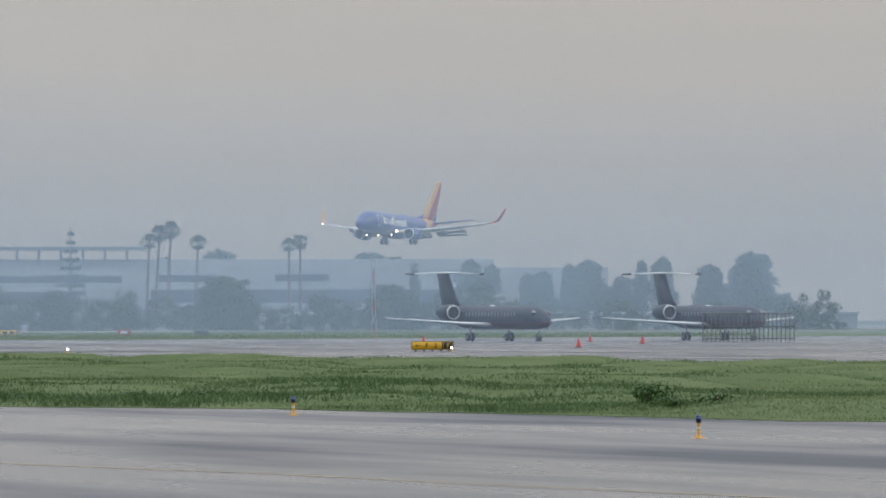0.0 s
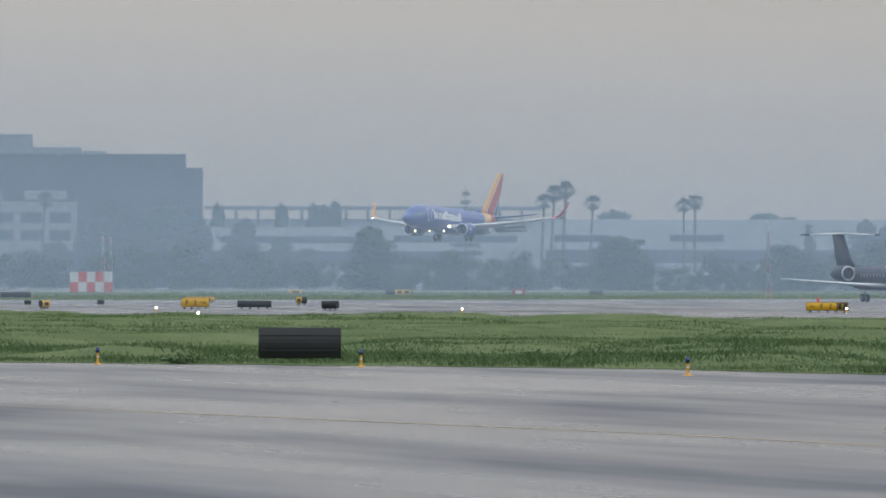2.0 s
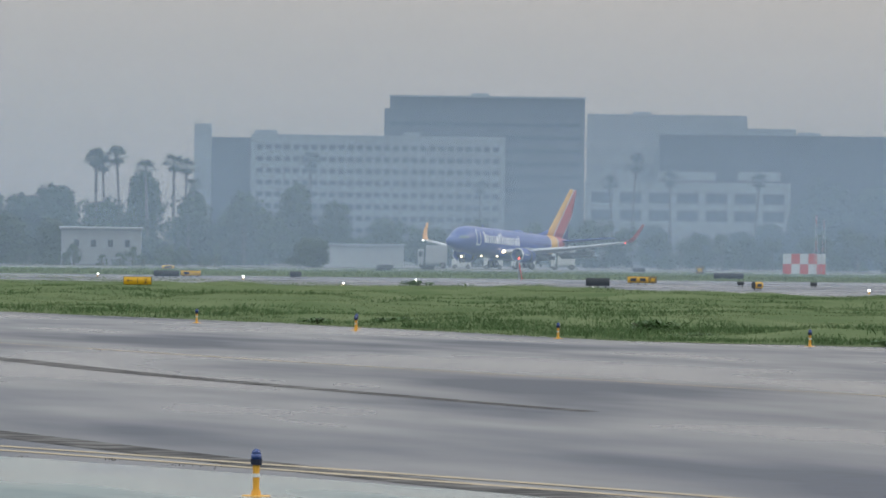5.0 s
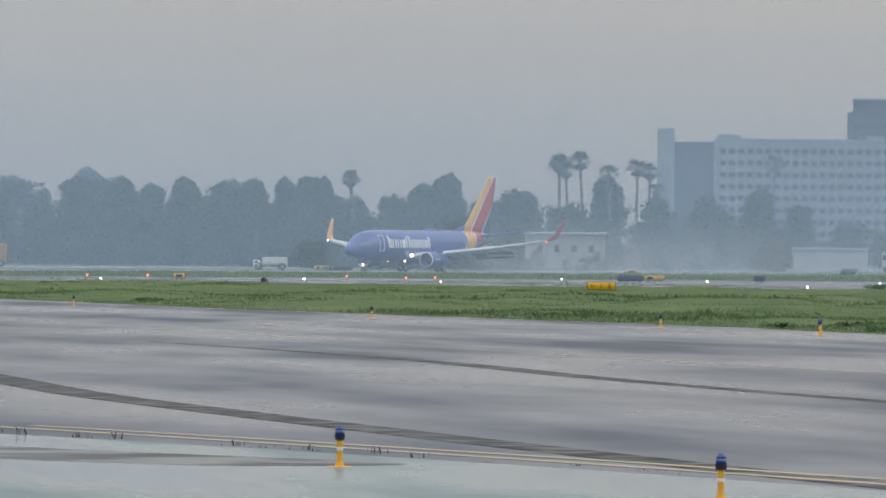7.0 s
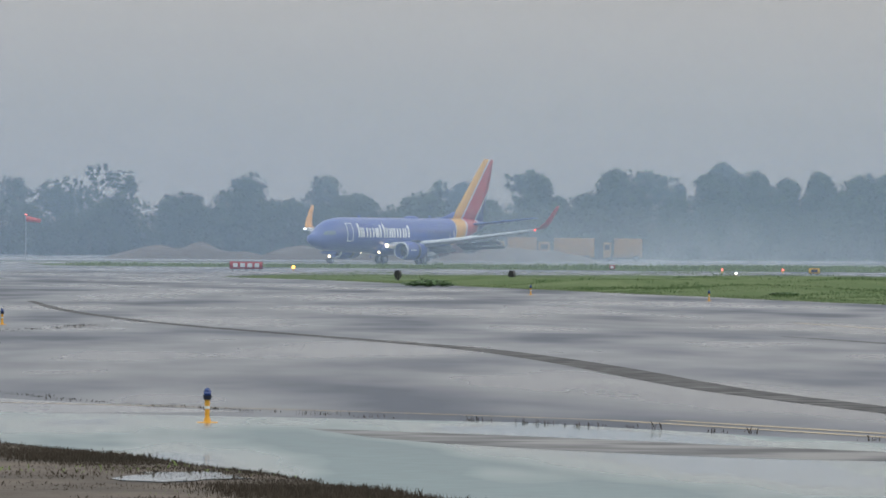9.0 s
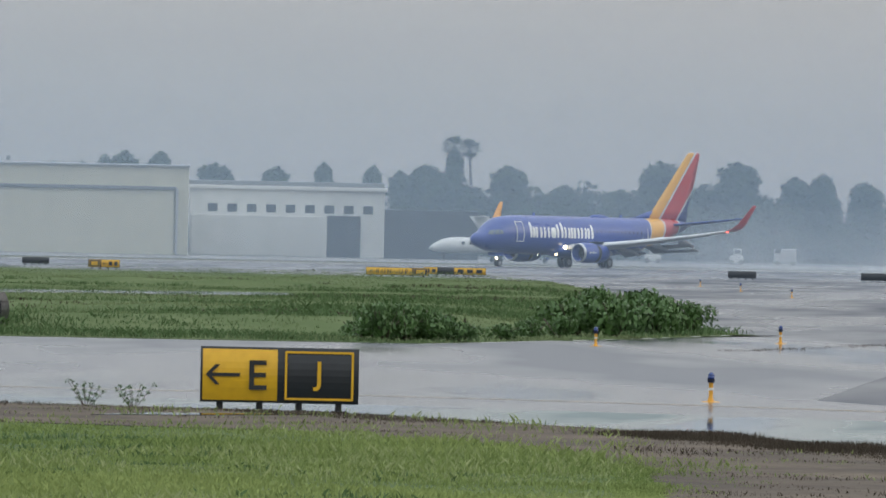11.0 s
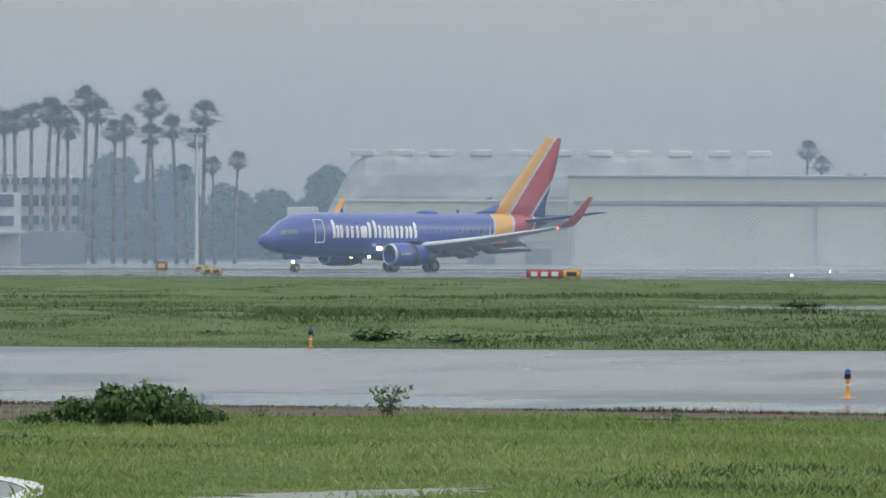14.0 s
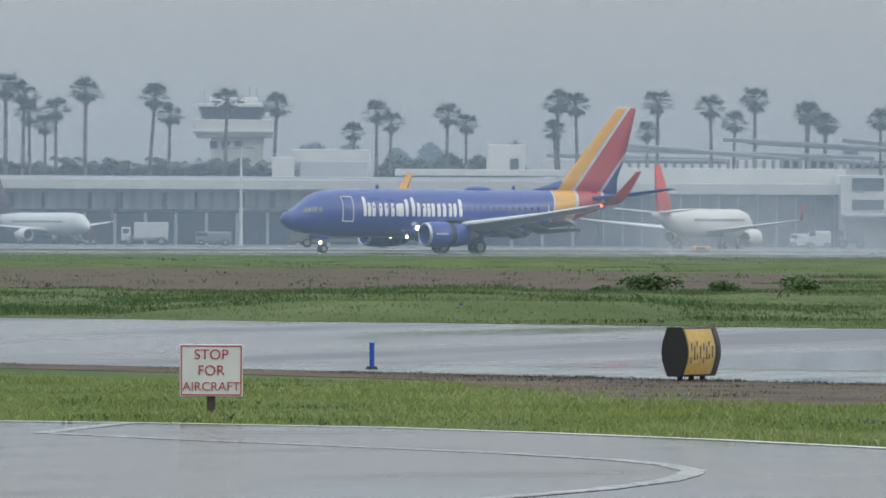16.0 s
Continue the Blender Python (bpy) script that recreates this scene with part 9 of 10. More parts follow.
block(b, 'window', 0.79, 0.40, 1.90, (29.32, -0.05, 4.36), M['pane'], 0.02)
block(b, 'window', 0.72, 0.40, 1.90, (30.92, -0.05, 4.36), M['office'], 0.02)
block(b, 'window', 0.59, 0.40, 1.90, (32.96, -0.05, 4.38), M['pane'], 0.02)
block(b, 'window', 0.52, 0.40, 1.90, (34.56, -0.05, 4.38), M['office'], 0.02)
block(b, 'column', 0.39, 0.80, 3.39, (-56.21, -0.60, 0.00), M['office'], 0.10)
block(b, 'column', 0.39, 0.80, 3.41, (-52.66, -0.60, 0.00), M['office'], 0.10)
block(b, 'column', 0.39, 0.80, 3.43, (-49.12, -0.60, 0.00), M['office'], 0.10)
block(b, 'column', 0.39, 0.80, 3.44, (-45.58, -0.60, 0.00), M['office'], 0.10)
block(b, 'column', 0.39, 0.80, 3.46, (-42.04, -0.60, 0.00), M['office'], 0.10)
block(b, 'column', 0.39, 0.80, 3.48, (-38.50, -0.60, 0.00), M['office'], 0.10)
block(b, 'column', 0.39, 0.80, 3.50, (-34.96, -0.60, 0.00), M['office'], 0.10)
block(b, 'column', 0.39, 0.80, 3.52, (-31.41, -0.60, 0.00), M['office'], 0.10)
block(b, 'column', 0.39, 0.80, 3.54, (-27.87, -0.60, 0.00), M['office'], 0.10)
block(b, 'column', 0.39, 0.80, 3.55, (-24.33, -0.60, 0.00), M['office'], 0.10)
block(b, 'column', 0.39, 0.80, 3.57, (-20.79, -0.60, 0.00), M['office'], 0.10)
block(b, 'column', 0.39, 0.80, 3.59, (-17.25, -0.60, 0.00), M['office'], 0.10)
block(b, 'column', 0.39, 0.80, 3.61, (-13.71, -0.60, 0.00), M['office'], 0.10)
block(b, 'column', 0.39, 0.80, 3.63, (-10.17, -0.60, 0.00), M['office'], 0.10)
block(b, 'column', 0.39, 0.80, 3.65, (-6.62, -0.60, 0.00), M['office'], 0.10)
block(b, 'column', 0.39, 0.80, 3.66, (-3.08, -0.60, 0.00), M['office'], 0.10)
block(b, 'column', 0.39, 0.80, 3.68, (0.46, -0.60, 0.00), M['office'], 0.10)
block(b, 'column', 0.39, 0.80, 3.70, (4.00, -0.60, 0.00), M['office'], 0.10)
block(b, 'column', 0.39, 0.80, 3.72, (7.54, -0.60, 0.00), M['office'], 0.10)
block(b, 'column', 0.39, 0.80, 3.74, (11.08, -0.60, 0.00), M['office'], 0.10)
block(b, 'column', 0.39, 0.80, 3.76, (14.63, -0.60, 0.00), M['office'], 0.10)
block(b, 'column', 0.39, 0.80, 3.77, (18.17, -0.60, 0.00), M['office'], 0.10)
block(b, 'column', 0.39, 0.80, 3.79, (21.71, -0.60, 0.00), M['office'], 0.10)
block(b, 'column', 0.39, 0.80, 3.81, (25.25, -0.60, 0.00), M['office'], 0.10)
block(b, 'column', 0.39, 0.80, 3.83, (28.79, -0.60, 0.00), M['office'], 0.10)
block(b, 'column', 0.39, 0.80, 3.85, (32.33, -0.60, 0.00), M['office'], 0.10)
block(b, 'roof_deck', 92.47, 18.00, 0.39, (-11.48, 9.00, 7.49), M['office'], 0.10)
block(b, 'plant_room', 9.05, 8.00, 2.36, (4.33, 10.00, 8.75), M['plaster'], 0.10)
block(b, 'plant_screen', 7.87, 6.00, 2.16, (4.59, 7.00, 7.57), M['office'], 0.10)
block(b, 'stair_box', 4.39, 7.00, 4.13, (24.82, 11.50, 7.68), M['plaster'], 0.10)
block(b, 'opening', 0.98, 0.30, 1.57, (25.74, 7.95, 8.60), M['pane'], 0.02)
block(b, 'rooftop', 23.61, 10.00, 0.79, (23.61, 7.00, 8.07), M['plaster'], 0.10)
block(b, 'rooftop', 2.62, 6.00, 2.62, (-1.31, 5.00, 7.54), M['plaster'], 0.10)
block(b, 'glass_hall', 27.55, 18.00, 6.03, (49.32, 7.00, 0.00), M['pane'], 0.10)
block(b, 'hall_roof', 28.20, 22.00, 1.31, (49.25, 7.00, 6.03), M['plaster'], 0.10)
block(b, 'hall_wall', 29.51, 16.00, 1.84, (49.52, 12.00, 7.28), M['plaster'], 0.10)
block(b, 'mullion', 0.13, 0.40, 5.96, (35.87, -2.00, 0.00), M['grey_metal'], 0.02)
block(b, 'mullion', 0.13, 0.40, 5.98, (38.10, -2.00, 0.00), M['grey_metal'], 0.02)
block(b, 'mullion', 0.13, 0.40, 5.99, (40.33, -2.00, 0.00), M['grey_metal'], 0.02)
block(b, 'mullion', 0.13, 0.40, 6.00, (42.56, -2.00, 0.00), M['grey_metal'], 0.02)
block(b, 'mullion', 0.13, 0.40, 6.01, (44.79, -2.00, 0.00), M['grey_metal'], 0.02)
block(b, 'mullion', 0.13, 0.40, 6.02, (47.02, -2.00, 0.00), M['grey_metal'], 0.02)
block(b, 'mullion', 0.13, 0.40, 6.03, (49.25, -2.00, 0.00), M['grey_metal'], 0.02)
block(b, 'mullion', 0.13, 0.40, 6.04, (51.48, -2.00, 0.00), M['grey_metal'], 0.02)
block(b, 'mullion', 0.13, 0.40, 6.06, (53.71, -2.00, 0.00), M['grey_metal'], 0.02)
block(b, 'mullion', 0.13, 0.40, 6.07, (55.94, -2.00, 0.00), M['grey_metal'], 0.02)
block(b, 'mullion', 0.13, 0.40, 6.08, (58.17, -2.00, 0.00), M['grey_metal'], 0.02)
block(b, 'mullion', 0.13, 0.40, 6.09, (60.40, -2.00, 0.00), M['grey_metal'], 0.02)
block(b, 'mullion', 0.13, 0.40, 6.10, (62.63, -2.00, 0.00), M['grey_metal'], 0.02)
block(b, 'east_block', 27.41, 20.00, 8.34, (76.80, 4.00, 0.00), M['plaster'], 0.10)
block(b, 'opening', 3.67, 0.40, 1.44, (66.24, -6.00, 6.58), M['pane'], 0.02)
block(b, 'opening', 3.67, 0.40, 1.18, (66.24, -6.00, 4.35), M['pane'], 0.02)
block(b, 'opening', 3.67, 0.40, 1.44, (70.57, -6.00, 6.60), M['pane'], 0.02)
block(b, 'opening', 3.67, 0.40, 1.18, (70.57, -6.00, 4.37), M['pane'], 0.02)
block(b, 'opening', 3.67, 0.40, 1.44, (74.90, -6.00, 6.63), M['pane'], 0.02)
block(b, 'opening', 3.67, 0.40, 1.18, (74.90, -6.00, 4.40), M['pane'], 0.02)
block(b, 'opening', 3.67, 0.40, 1.44, (79.23, -6.00, 6.65), M['pane'], 0.02)
block(b, 'opening', 3.67, 0.40, 1.18, (79.23, -6.00, 4.42), M['pane'], 0.02)
block(b, 'opening', 3.67, 0.40, 1.44, (83.55, -6.00, 6.67), M['pane'], 0.02)
block(b, 'opening', 3.67, 0.40, 1.18, (83.55, -6.00, 4.44), M['pane'], 0.02)
block(b, 'opening', 3.67, 0.40, 1.44, (87.88, -6.00, 6.69), M['pane'], 0.02)
block(b, 'opening', 3.67, 0.40, 1.18, (87.88, -6.00, 4.46), M['pane'], 0.02)
block(b, 'lower_roof', 27.41, 8.00, 0.39, (76.80, -8.00, 3.49), M['office'], 0.10)
bm = bmesh.new()
rod(bm, (38.04, 9.0, 11.88), (59.03, 9.0, 10.22), 0.26, 0.26, 6)
part('solar_canopy', bm, M['grey_metal'], b)
bm = bmesh.new()
rod(bm, (34.76, 12.0, 11.40), (68.21, 12.0, 10.53), 0.26, 0.26, 6)
part('solar_canopy', bm, M['grey_metal'], b)
bm = bmesh.new()
rod(bm, (50.50, 15.0, 12.60), (77.39, 15.0, 11.23), 0.26, 0.26, 6)
part('solar_canopy', bm, M['grey_metal'], b)
bm = bmesh.new()
rod(bm, (53.78, 18.0, 10.98), (70.83, 18.0, 9.62), 0.26, 0.26, 6)
part('solar_canopy', bm, M['grey_metal'], b)
bm = bmesh.new()
rod(bm, (34.10, 21.0, 10.09), (51.16, 21.0, 10.04), 0.26, 0.26, 6)
part('solar_canopy', bm, M['grey_metal'], b)
block(b, 'rail_post', 0.39, 0.30, 1.05, (34.96, 6.15, 8.98), M['grey_metal'], 0.02)
block(b, 'rail_post', 0.39, 0.30, 1.05, (36.01, 6.15, 8.98), M['grey_metal'], 0.02)
block(b, 'rail_post', 0.39, 0.30, 1.05, (37.06, 6.15, 8.99), M['grey_metal'], 0.02)
block(b, 'rail_post', 0.39, 0.30, 1.05, (38.10, 6.15, 8.99), M['grey_metal'], 0.02)
block(b, 'rail_post', 0.39, 0.30, 1.05, (39.15, 6.15, 9.00), M['grey_metal'], 0.02)
block(b, 'rail_post', 0.39, 0.30, 1.05, (40.20, 6.15, 9.00), M['grey_metal'], 0.02)
block(b, 'rail_post', 0.39, 0.30, 1.05, (41.25, 6.15, 9.01), M['grey_metal'], 0.02)
block(b, 'rail_post', 0.39, 0.30, 1.05, (42.30, 6.15, 9.01), M['grey_metal'], 0.02)
block(b, 'rail_post', 0.39, 0.30, 1.05, (43.35, 6.15, 9.02), M['grey_metal'], 0.02)
block(b, 'rail_post', 0.39, 0.30, 1.05, (44.40, 6.15, 9.03), M['grey_metal'], 0.02)
block(b, 'rail_post', 0.39, 0.30, 1.05, (45.45, 6.15, 9.03), M['grey_metal'], 0.02)
block(b, 'rail_post', 0.39, 0.30, 1.05, (46.50, 6.15, 9.04), M['grey_metal'], 0.02)
block(b, 'rail_post', 0.39, 0.30, 1.05, (47.55, 6.15, 9.04), M['grey_metal'], 0.02)
block(b, 'rail_post', 0.39, 0.30, 1.05, (48.60, 6.15, 9.05), M['grey_metal'], 0.02)
block(b, 'rail_post', 0.39, 0.30, 1.05, (49.65, 6.15, 9.05), M['grey_metal'], 0.02)
block(b, 'rail_post', 0.39, 0.30, 1.05, (50.70, 6.15, 9.06), M['grey_metal'], 0.02)
block(b, 'rail_post', 0.39, 0.30, 1.05, (51.75, 6.15, 9.06), M['grey_metal'], 0.02)
block(b, 'rail_post', 0.39, 0.30, 1.05, (52.80, 6.15, 9.07), M['grey_metal'], 0.02)
block(b, 'rail_post', 0.39, 0.30, 1.05, (53.84, 6.15, 9.07), M['grey_metal'], 0.02)
block(b, 'rail_post', 0.39, 0.30, 1.05, (54.89, 6.15, 9.08), M['grey_metal'], 0.02)
block(b, 'rail_post', 0.39, 0.30, 1.05, (55.94, 6.15, 9.08), M['grey_metal'], 0.02)
block(b, 'rail_post', 0.39, 0.30, 1.05, (56.99, 6.15, 9.09), M['grey_metal'], 0.02)
block(b, 'rail_post', 0.39, 0.30, 1.05, (58.04, 6.15, 9.10), M['grey_metal'], 0.02)
block(b, 'rail_post', 0.39, 0.30, 1.05, (59.09, 6.15, 9.10), M['grey_metal'], 0.02)
block(b, 'rail_post', 0.39, 0.30, 1.05, (60.14, 6.15, 9.11), M['grey_metal'], 0.02)
block(b, 'rail_post', 0.39, 0.30, 1.05, (61.19, 6.15, 9.11), M['grey_metal'], 0.02)
block(b, 'rail_post', 0.39, 0.30, 1.05, (62.24, 6.15, 9.12), M['grey_metal'], 0.02)
block(b, 'rail_post', 0.39, 0.30, 1.05, (63.29, 6.15, 9.12), M['grey_metal'], 0.02)
block(b, 'rail_post', 0.39, 0.30, 1.05, (64.34, 6.15, 9.13), M['grey_metal'], 0.02)
block(b, 'rail_post', 0.39, 0.30, 1.05, (65.39, 6.15, 9.13), M['grey_metal'], 0.02)
block(b, 'rail_post', 0.39, 0.30, 1.05, (66.44, 6.15, 9.14), M['grey_metal'], 0.02)
block(b, 'rail_post', 0.39, 0.30, 1.05, (67.49, 6.15, 9.14), M['grey_metal'], 0.02)
b = building('control_tower', 30.08, 1040, 'old white control tower with slanted cab glass', 0.0, 'control tower')
block(b, 'shaft', 6.35, 7.00, 12.74, (0.61, 3.50, 0.00), M['plaster'], 0.10)
block(b, 'cab_floor', 9.18, 9.00, 2.16, (0.27, 3.50, 12.67), M['plaster'], 0.10)
block(b, 'balcony', 9.86, 10.00, 0.41, (0.20, 3.50, 13.21), M['dull_white'], 0.10)
block(b, 'roof', 8.24, 8.50, 0.47, (-0.07, 3.45, 16.31), M['dull_white'], 0.10)
block(b, 'roof_house', 5.74, 5.00, 0.74, (0.17, 3.50, 16.79), M['dull_white'], 0.10)
bm = bmesh.new()
loft(bm, [[(x * k, y * k + 3.5, z) for x, y in ((-3.6, -4.1), (3.6, -4.1), (3.9, 0), (3.6, 4.1), (-3.6, 4.1), (-3.9, 0))] for k, z in ((0.94, 14.83), (1.05, 16.31))])
part('cab_glass', bm, M['pane'], b, 'dark slanted cab windows')
window_grid(b, -2.97, 1.49, 11.31, 12.26, 3, 1, 0.92, 0.90, 0.10)
block(b, 'antenna', 0.08, 0.10, 1.55, (-3.88, 2.05, 16.76), M['galv'], 0.01)
block(b, 'antenna', 0.08, 0.10, 1.69, (-3.34, 2.05, 16.77), M['galv'], 0.01)
block(b, 'antenna', 0.08, 0.10, 2.16, (-0.97, 2.05, 16.78), M['galv'], 0.01)
block(b, 'antenna', 0.08, 0.10, 2.09, (2.07, 2.05, 16.80), M['galv'], 0.01)
block(b, 'antenna', 0.08, 0.10, 1.82, (2.88, 2.05, 16.80), M['galv'], 0.01)

b = building('checkered_shelter', 62.03, 1290, 'red and white checkered equipment shelter', 0.0, 'shelter')
block(b, 'panel', 1.26, 3.00, 1.51, (-2.39, 1.50, 1.50), M['dull_white'], 0.02)
block(b, 'panel', 1.26, 3.00, 1.51, (-1.13, 1.50, 1.51), M['sock'], 0.02)
block(b, 'panel', 1.26, 3.00, 1.51, (0.13, 1.50, 1.51), M['dull_white'], 0.02)
block(b, 'panel', 1.26, 3.00, 1.51, (1.38, 1.50, 1.52), M['sock'], 0.02)
block(b, 'panel', 1.26, 3.00, 1.51, (2.64, 1.50, 1.53), M['dull_white'], 0.02)
block(b, 'panel', 1.26, 3.00, 1.50, (-2.39, 1.50, 0.00), M['sock'], 0.02)
block(b, 'panel', 1.26, 3.00, 1.51, (-1.13, 1.50, 0.00), M['dull_white'], 0.02)
block(b, 'panel', 1.26, 3.00, 1.51, (0.13, 1.50, 0.01), M['sock'], 0.02)
block(b, 'panel', 1.26, 3.00, 1.51, (1.38, 1.50, 0.01), M['dull_white'], 0.02)
block(b, 'panel', 1.26, 3.00, 1.51, (2.64, 1.50, 0.02), M['sock'], 0.02)
lattice_mast(62.16, 1285, 8.2, 'red and white lattice mast with obstruction light')
lattice_mast(62.11, 1150, 8.0, 'slim red and white lattice mast', 0.4)
lattice_mast(66.49, 900, 8.4, 'tall slim lattice mast beside the runway', 0.35)
windsock(60.16, 800, 1.8, 'limp red windsock hanging on its pole', 78, 0.6)
windsock(49.68, 1000, 5.2, 'red windsock on a steel pole beside the runway', 8, 0.66)
lamp_mast(30.14, 960, 10.8, 'tall white apron light mast')
lamp_mast(34.68, 1000, 14.1, 'tall white apron light mast')
lamp_mast(36.80, 1000, 15.1, 'tall white apron light mast')
vehicle(59.78, 1380, 3.1, 2.8, 'dull_white', 'white service car far across the airfield', 'car')
vehicle(60.19, 1380, 3.9, 2.8, 'dull_white', 'white service truck far across the airfield', 'truck')
vehicle(59.59, 1380, 4.7, 3.4, 'office', 'grey stair truck far across the airfield', 'truck')
vehicle(59.99, 1400, 3.1, 3.5, 'dull_white', 'white van parked far across the airfield', 'van')
vehicle(60.45, 1380, 3.9, 2.8, 'dull_white', 'white pickup truck far across the airfield', 'truck')
q = building('field_office', 59.12, 1400, 'low pale site office beside parked vehicles')
block(q, 'wall', 13.64, 6, 3.4, (0, 0, 0), M['plaster'], 0.05)
block(q, 'roof', 14.18, 7, 0.4, (0, 0, 3.4), M['office'], 0.05)
vehicle(41.96, 1035, 4.6, 1.5, 'charcoal', 'dark patrol car with pale door before the hangar', 'car')
vehicle(30.82, 880, 11.0, 2.7, 'grey_metal', 'fuel tanker truck with pale tank', 'tanker')
vehicle(29.51, 930, 5.1, 2.0, 'dull_white', 'white baggage truck at the terminal', 'truck')
vehicle(29.15, 930, 1.1, 1.6, 'maroon', 'small dull red ground tug at terminal', 'van')
vehicle(29.96, 935, 3.9, 1.5, 'grey_metal', 'grey service van parked on the far apron', 'van')
vehicle(34.57, 940, 4.0, 1.9, 'dull_white', 'white box truck at the terminal', 'truck')
vehicle(33.83, 940, 2.4, 1.6, 'dull_white', 'white service van parked on the far apron', 'van')
vehicle(34.16, 945, 2.8, 2.2, 'grey_metal', 'grey loader truck parked on the far apron', 'truck')
vehicle(33.95, 930, 2.4, 2.0, 'dull_white', 'white service van parked on the far apron', 'van')
vehicle(52.91, 1250, 5.8, 3.1, 'orange_machine', 'orange digger on the construction site', 'truck')
vehicle(53.24, 1250, 8.1, 3.0, 'orange_machine', 'orange construction lorry on site', 'truck')
vehicle(53.61, 1260, 5.7, 3.0, 'orange_machine', 'orange construction truck parked on the far apron', 'truck')
vehicle(52.48, 1260, 3.7, 2.6, 'maroon', 'dark red container truck on site', 'truck')
vehicle(52.33, 1270, 4.1, 3.7, 'dull_white', 'white construction lorry on site', 'truck')
vehicle(47.56, 1250, 2.4, 2.1, 'dull_white', 'white car near the trees', 'car')
vehicle(48.11, 1250, 2.0, 2.3, 'dull_white', 'white car near the trees', 'car')
vehicle(48.43, 1250, 3.2, 2.6, 'office', 'pale van near the trees', 'van')
vehicle(55.47, 1200, 4.5, 0.9, 'dull_white', 'long white trailer parked on the far apron', 'truck')
vehicle(55.47, 1150, 4.6, 1.1, 'dull_white', 'long white trailer parked on the far apron', 'truck')
regional_jet(facing(67.29, 835) @ pose(0, 0, 0, 0, 0, 113), 'parked charcoal and maroon regional jet with T-tail')
regional_jet(facing(68.71, 845) @ pose(0, 0, 0, 0, 0, 113), 'parked charcoal regional jet behind a blast fence')
business_jet(facing(46.85, 1080) @ pose(0, 0, 0, 0, 0, 180), 'parked white business jet with T-tail')
business_jet(facing(46.53, 1095) @ pose(0, 0, 0, 0, 0, 20), 'parked white twin-engined jet')
parked_airliner(facing(33.17, 905) @ pose(0, 0, 0, 0, 0, 248), 0.74, 'white airliner with red tail parked nose-in at the terminal', 'sock')
parked_airliner(facing(28.82, 960) @ pose(0, 0, 0, 0, 0, 118), 0.62, 'white airliner with dark red tail at the terminal', 'maroon')
fence = thing("blast_fence", "dark steel blast fence with close uprights", "fence", facing(68.96, 800))
for k in range(22):
    bm = bmesh.new()
    box(bm, (0.1, 0.5, 2.7), (-4.2 + 0.4 * k, 0, 1.35), 0.02)
    part("upright", bm, M["grey_metal"], fence)
for z in (0.3, 1.4, 2.6):
    bm = bmesh.new()
    box(bm, (8.6, 0.12, 0.12), (0, 0.2, z), 0.02)
    part("rail", bm, M["grey_metal"], fence)
for k, (h, dx) in enumerate(((2.6, 0), (3.0, 22), (2.2, 48))):
    bm = bmesh.new()
    bmesh.ops.create_grid(bm, x_segments=24, y_segments=8, size=1)
    for v in bm.verts:
        edge = max(0.0, 1 - max(abs(v.co.x), abs(v.co.y)) ** 2)
        v.co = Vector((v.co.x * 12, v.co.y * 6, h * edge * (0.7 + 0.5 * noise.noise(Vector((v.co.x * 3 + k, v.co.y * 2, k))))))
    tagged(part("dirt_bank", bm, M["dirt_bank"], at=facing(50.74 + 0.09 * dx * 0.5, 1220)), "heap of brown soil on the construction site", "soil heap")

# ---- spray thrown up by the wheels: thin drifting sheets of droplets ----


def mist(name, alpha):
    """Droplets that scatter light; patchy, thinning upwards and towards both ends."""
    m = veil(name, alpha, (0.78, 0.82, 0.86), 7.5)
    t = m.node_tree
    mix = [n for n in t.nodes if n.type == "MIX_SHADER" and n.inputs["Fac"].is_linked][0]
    old = mix.inputs["Fac"].links[0].from_socket
    co, sep = t.nodes.new("ShaderNodeTexCoord"), t.nodes.new("ShaderNodeSeparateXYZ")
    t.links.new(co.outputs["Object"], sep.inputs[0])

    def mul(a, b):
        n = t.nodes.new("ShaderNodeMath")
        n.operation = "MULTIPLY"
        t.links.new(a, n.inputs[0]), t.links.new(b, n.inputs[1])
        return n.outputs[0]

    patches = spread(t, noise_of(t, 0.16, 4, (1, 1, 1.6)), 0.35, 1.2, 0.3, 0.7)
    start = spread(t, sep.outputs["X"], 0.0, 1.0, 1.0, 22.0)
    end = spread(t, sep.outputs["X"], 1.0, 0.0, 60.0, 148.0)
    t.links.new(mul(mul(old, patches), mul(start, end)), mix.inputs["Fac"])
    return m


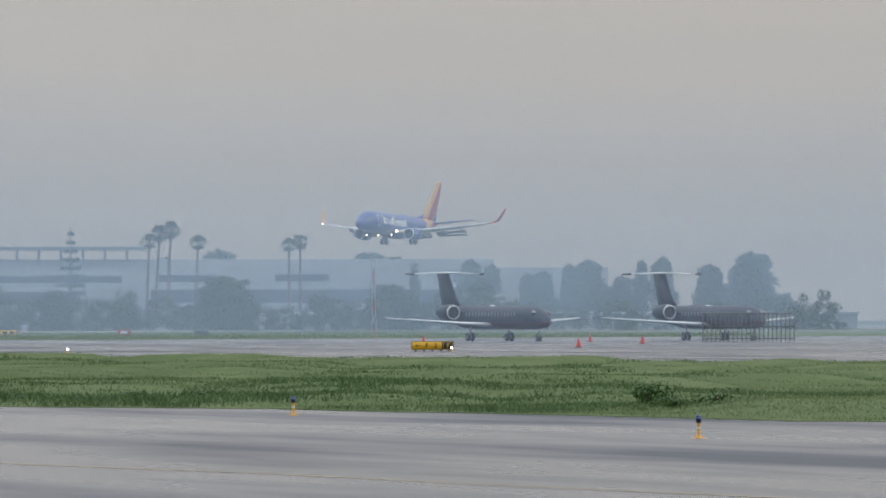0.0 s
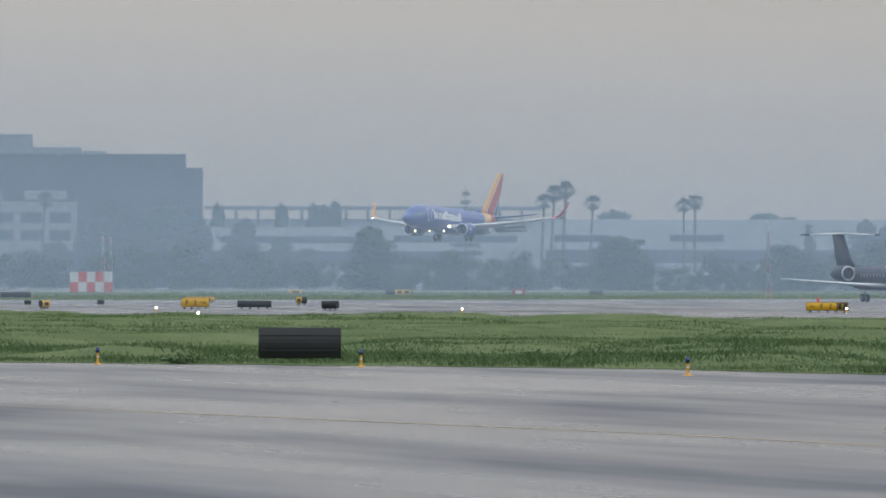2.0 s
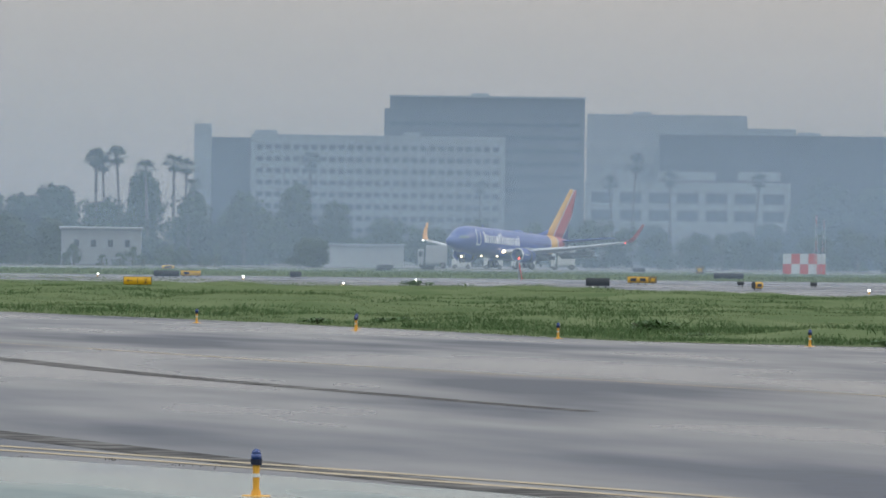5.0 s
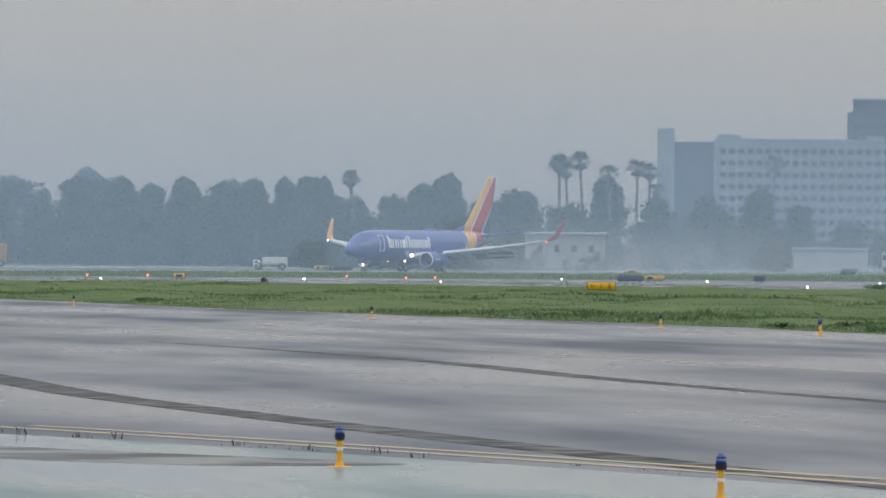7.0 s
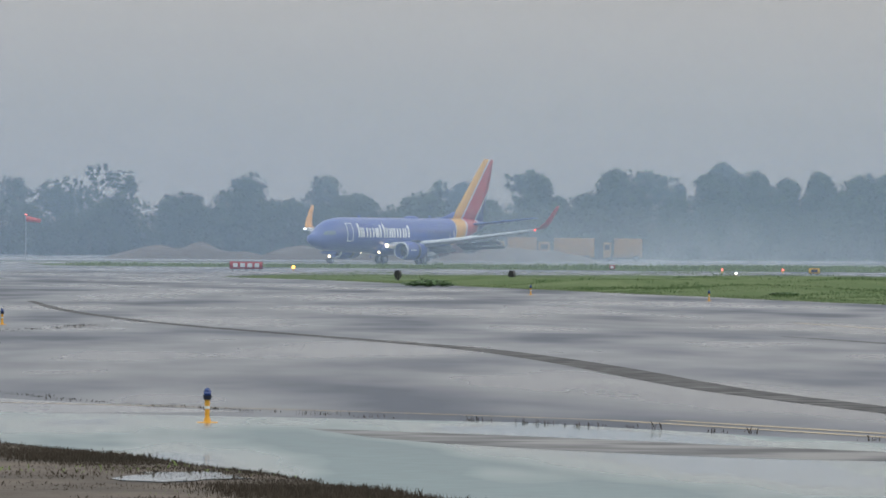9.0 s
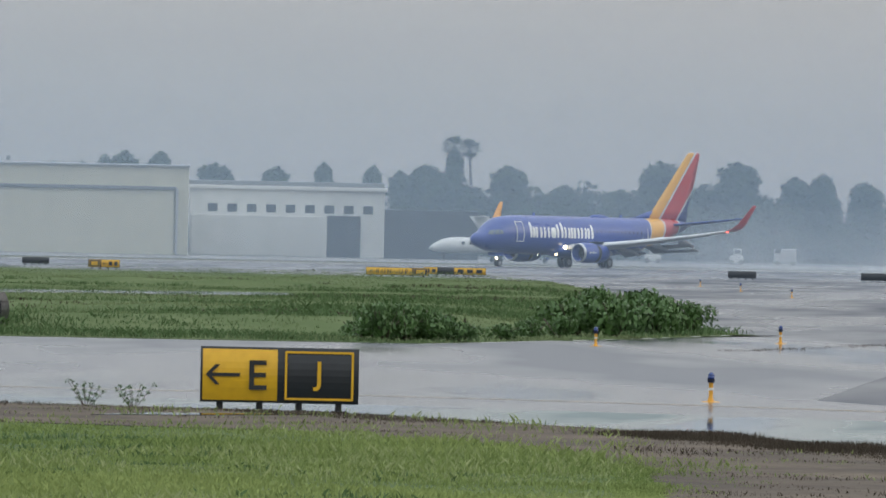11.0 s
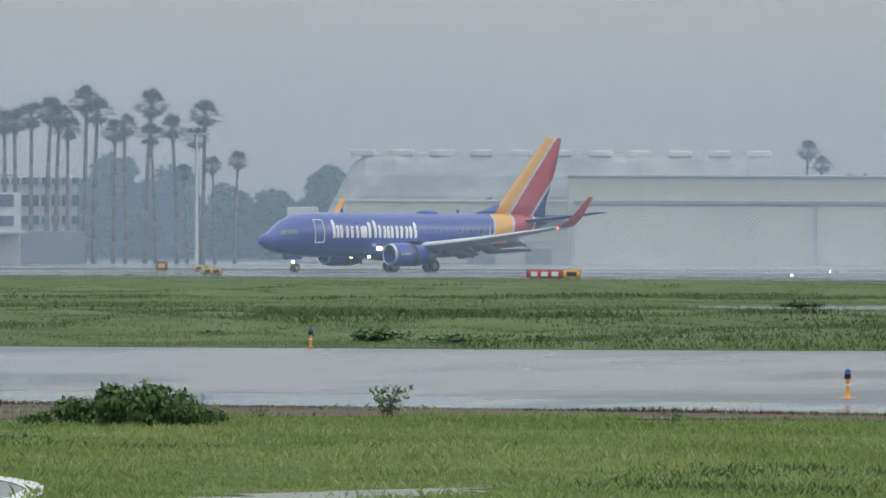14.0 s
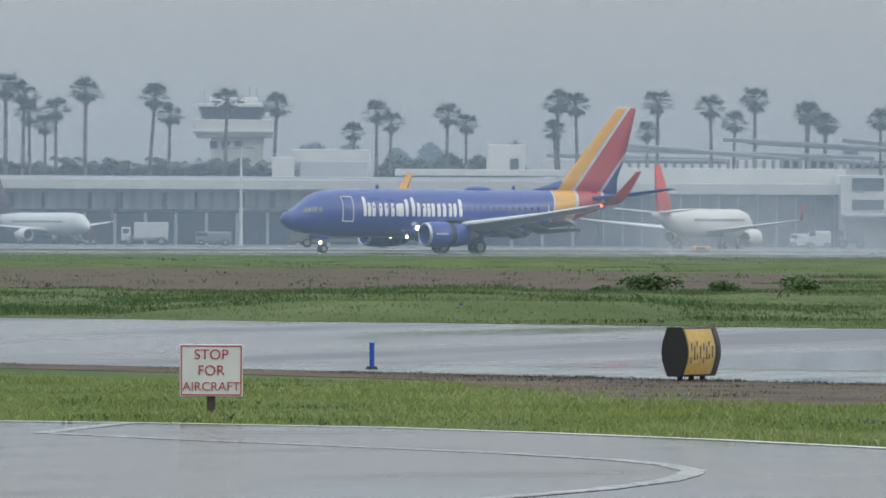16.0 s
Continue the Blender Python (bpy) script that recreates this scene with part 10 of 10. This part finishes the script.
spray = thing("wheel_spray", "pale spray of rainwater trailing low over the runway", "spray", kind="stuff")
for y, a in ((-4.0, 0.28), (3.5, 0.28)):
    bm = bmesh.new()
    bmesh.ops.create_grid(bm, x_segments=24, y_segments=6, size=1)
    for v in bm.verts:
        u, w = v.co.x * 0.5 + 0.5, v.co.y * 0.5 + 0.5
        v.co = Vector((150 * u, y + 1.5 * math.sin(5 * u + y) + 1.2 * w, 7.8 * w + 0.02))
    part("spray_sheet", bm, mist("spray", a), spray)

# ---- motion: seconds and the place of the airliner's nose along the runway ----
ROLL = (
    (0.0, 1403.41),
    (0.5, 1368.39),
    (1.0, 1332.92),
    (1.5, 1298.31),
    (2.0, 1263.28),
    (2.5, 1227.79),
    (3.0, 1192.19),
    (3.5, 1156.48),
    (4.0, 1120.56),
    (4.5, 1084.77),
    (5.0, 1049.03),
    (5.5, 1013.40),
    (6.0, 977.94),
    (6.5, 942.74),
    (7.0, 907.80),
    (7.5, 872.98),
    (8.0, 839.55),
    (8.5, 805.43),
    (9.0, 771.73),
    (9.5, 738.86),
    (10.0, 706.46),
    (10.5, 674.46),
    (11.0, 642.91),
    (11.5, 611.87),
    (12.0, 581.37),
    (12.5, 551.41),
    (13.0, 522.19),
    (13.5, 493.55),
    (14.0, 465.49),
    (14.5, 438.08),
    (15.0, 411.14),
    (15.5, 384.97),
    (16.0, 359.65),
)


def motions():
    """The airliner comes in over the threshold, touches down and rolls out."""
    rows = []
    for t, x in ROLL:
        if t < 4.6:
            z = max(0.0, 15.2 - 3.75 * t + 0.125 * t * t)
        else:
            z = max(0.0, 0.7 - 0.7 * (t - 4.6))
        nose = 3.2 if t < 5 else max(0.0, 3.2 - 1.9 * (t - 5))
        crab = -2.0 if t < 4.5 else min(0.0, -2.0 + 1.3 * (t - 4.5))
        rows.append((t, pose(x - NOSE, RUNWAY, z, 0, nose, crab)))
    walk(jet, rows)
    # the spray rises where the wheels first touch, then follows them
    walk(spray, [(t, pose(min(x - NOSE, 1062.0) + 1.0, RUNWAY, -7.9 * min(1.0, max(0.0, (6.5 - t) / 1.5)))) for t, x in ROLL])


motions()
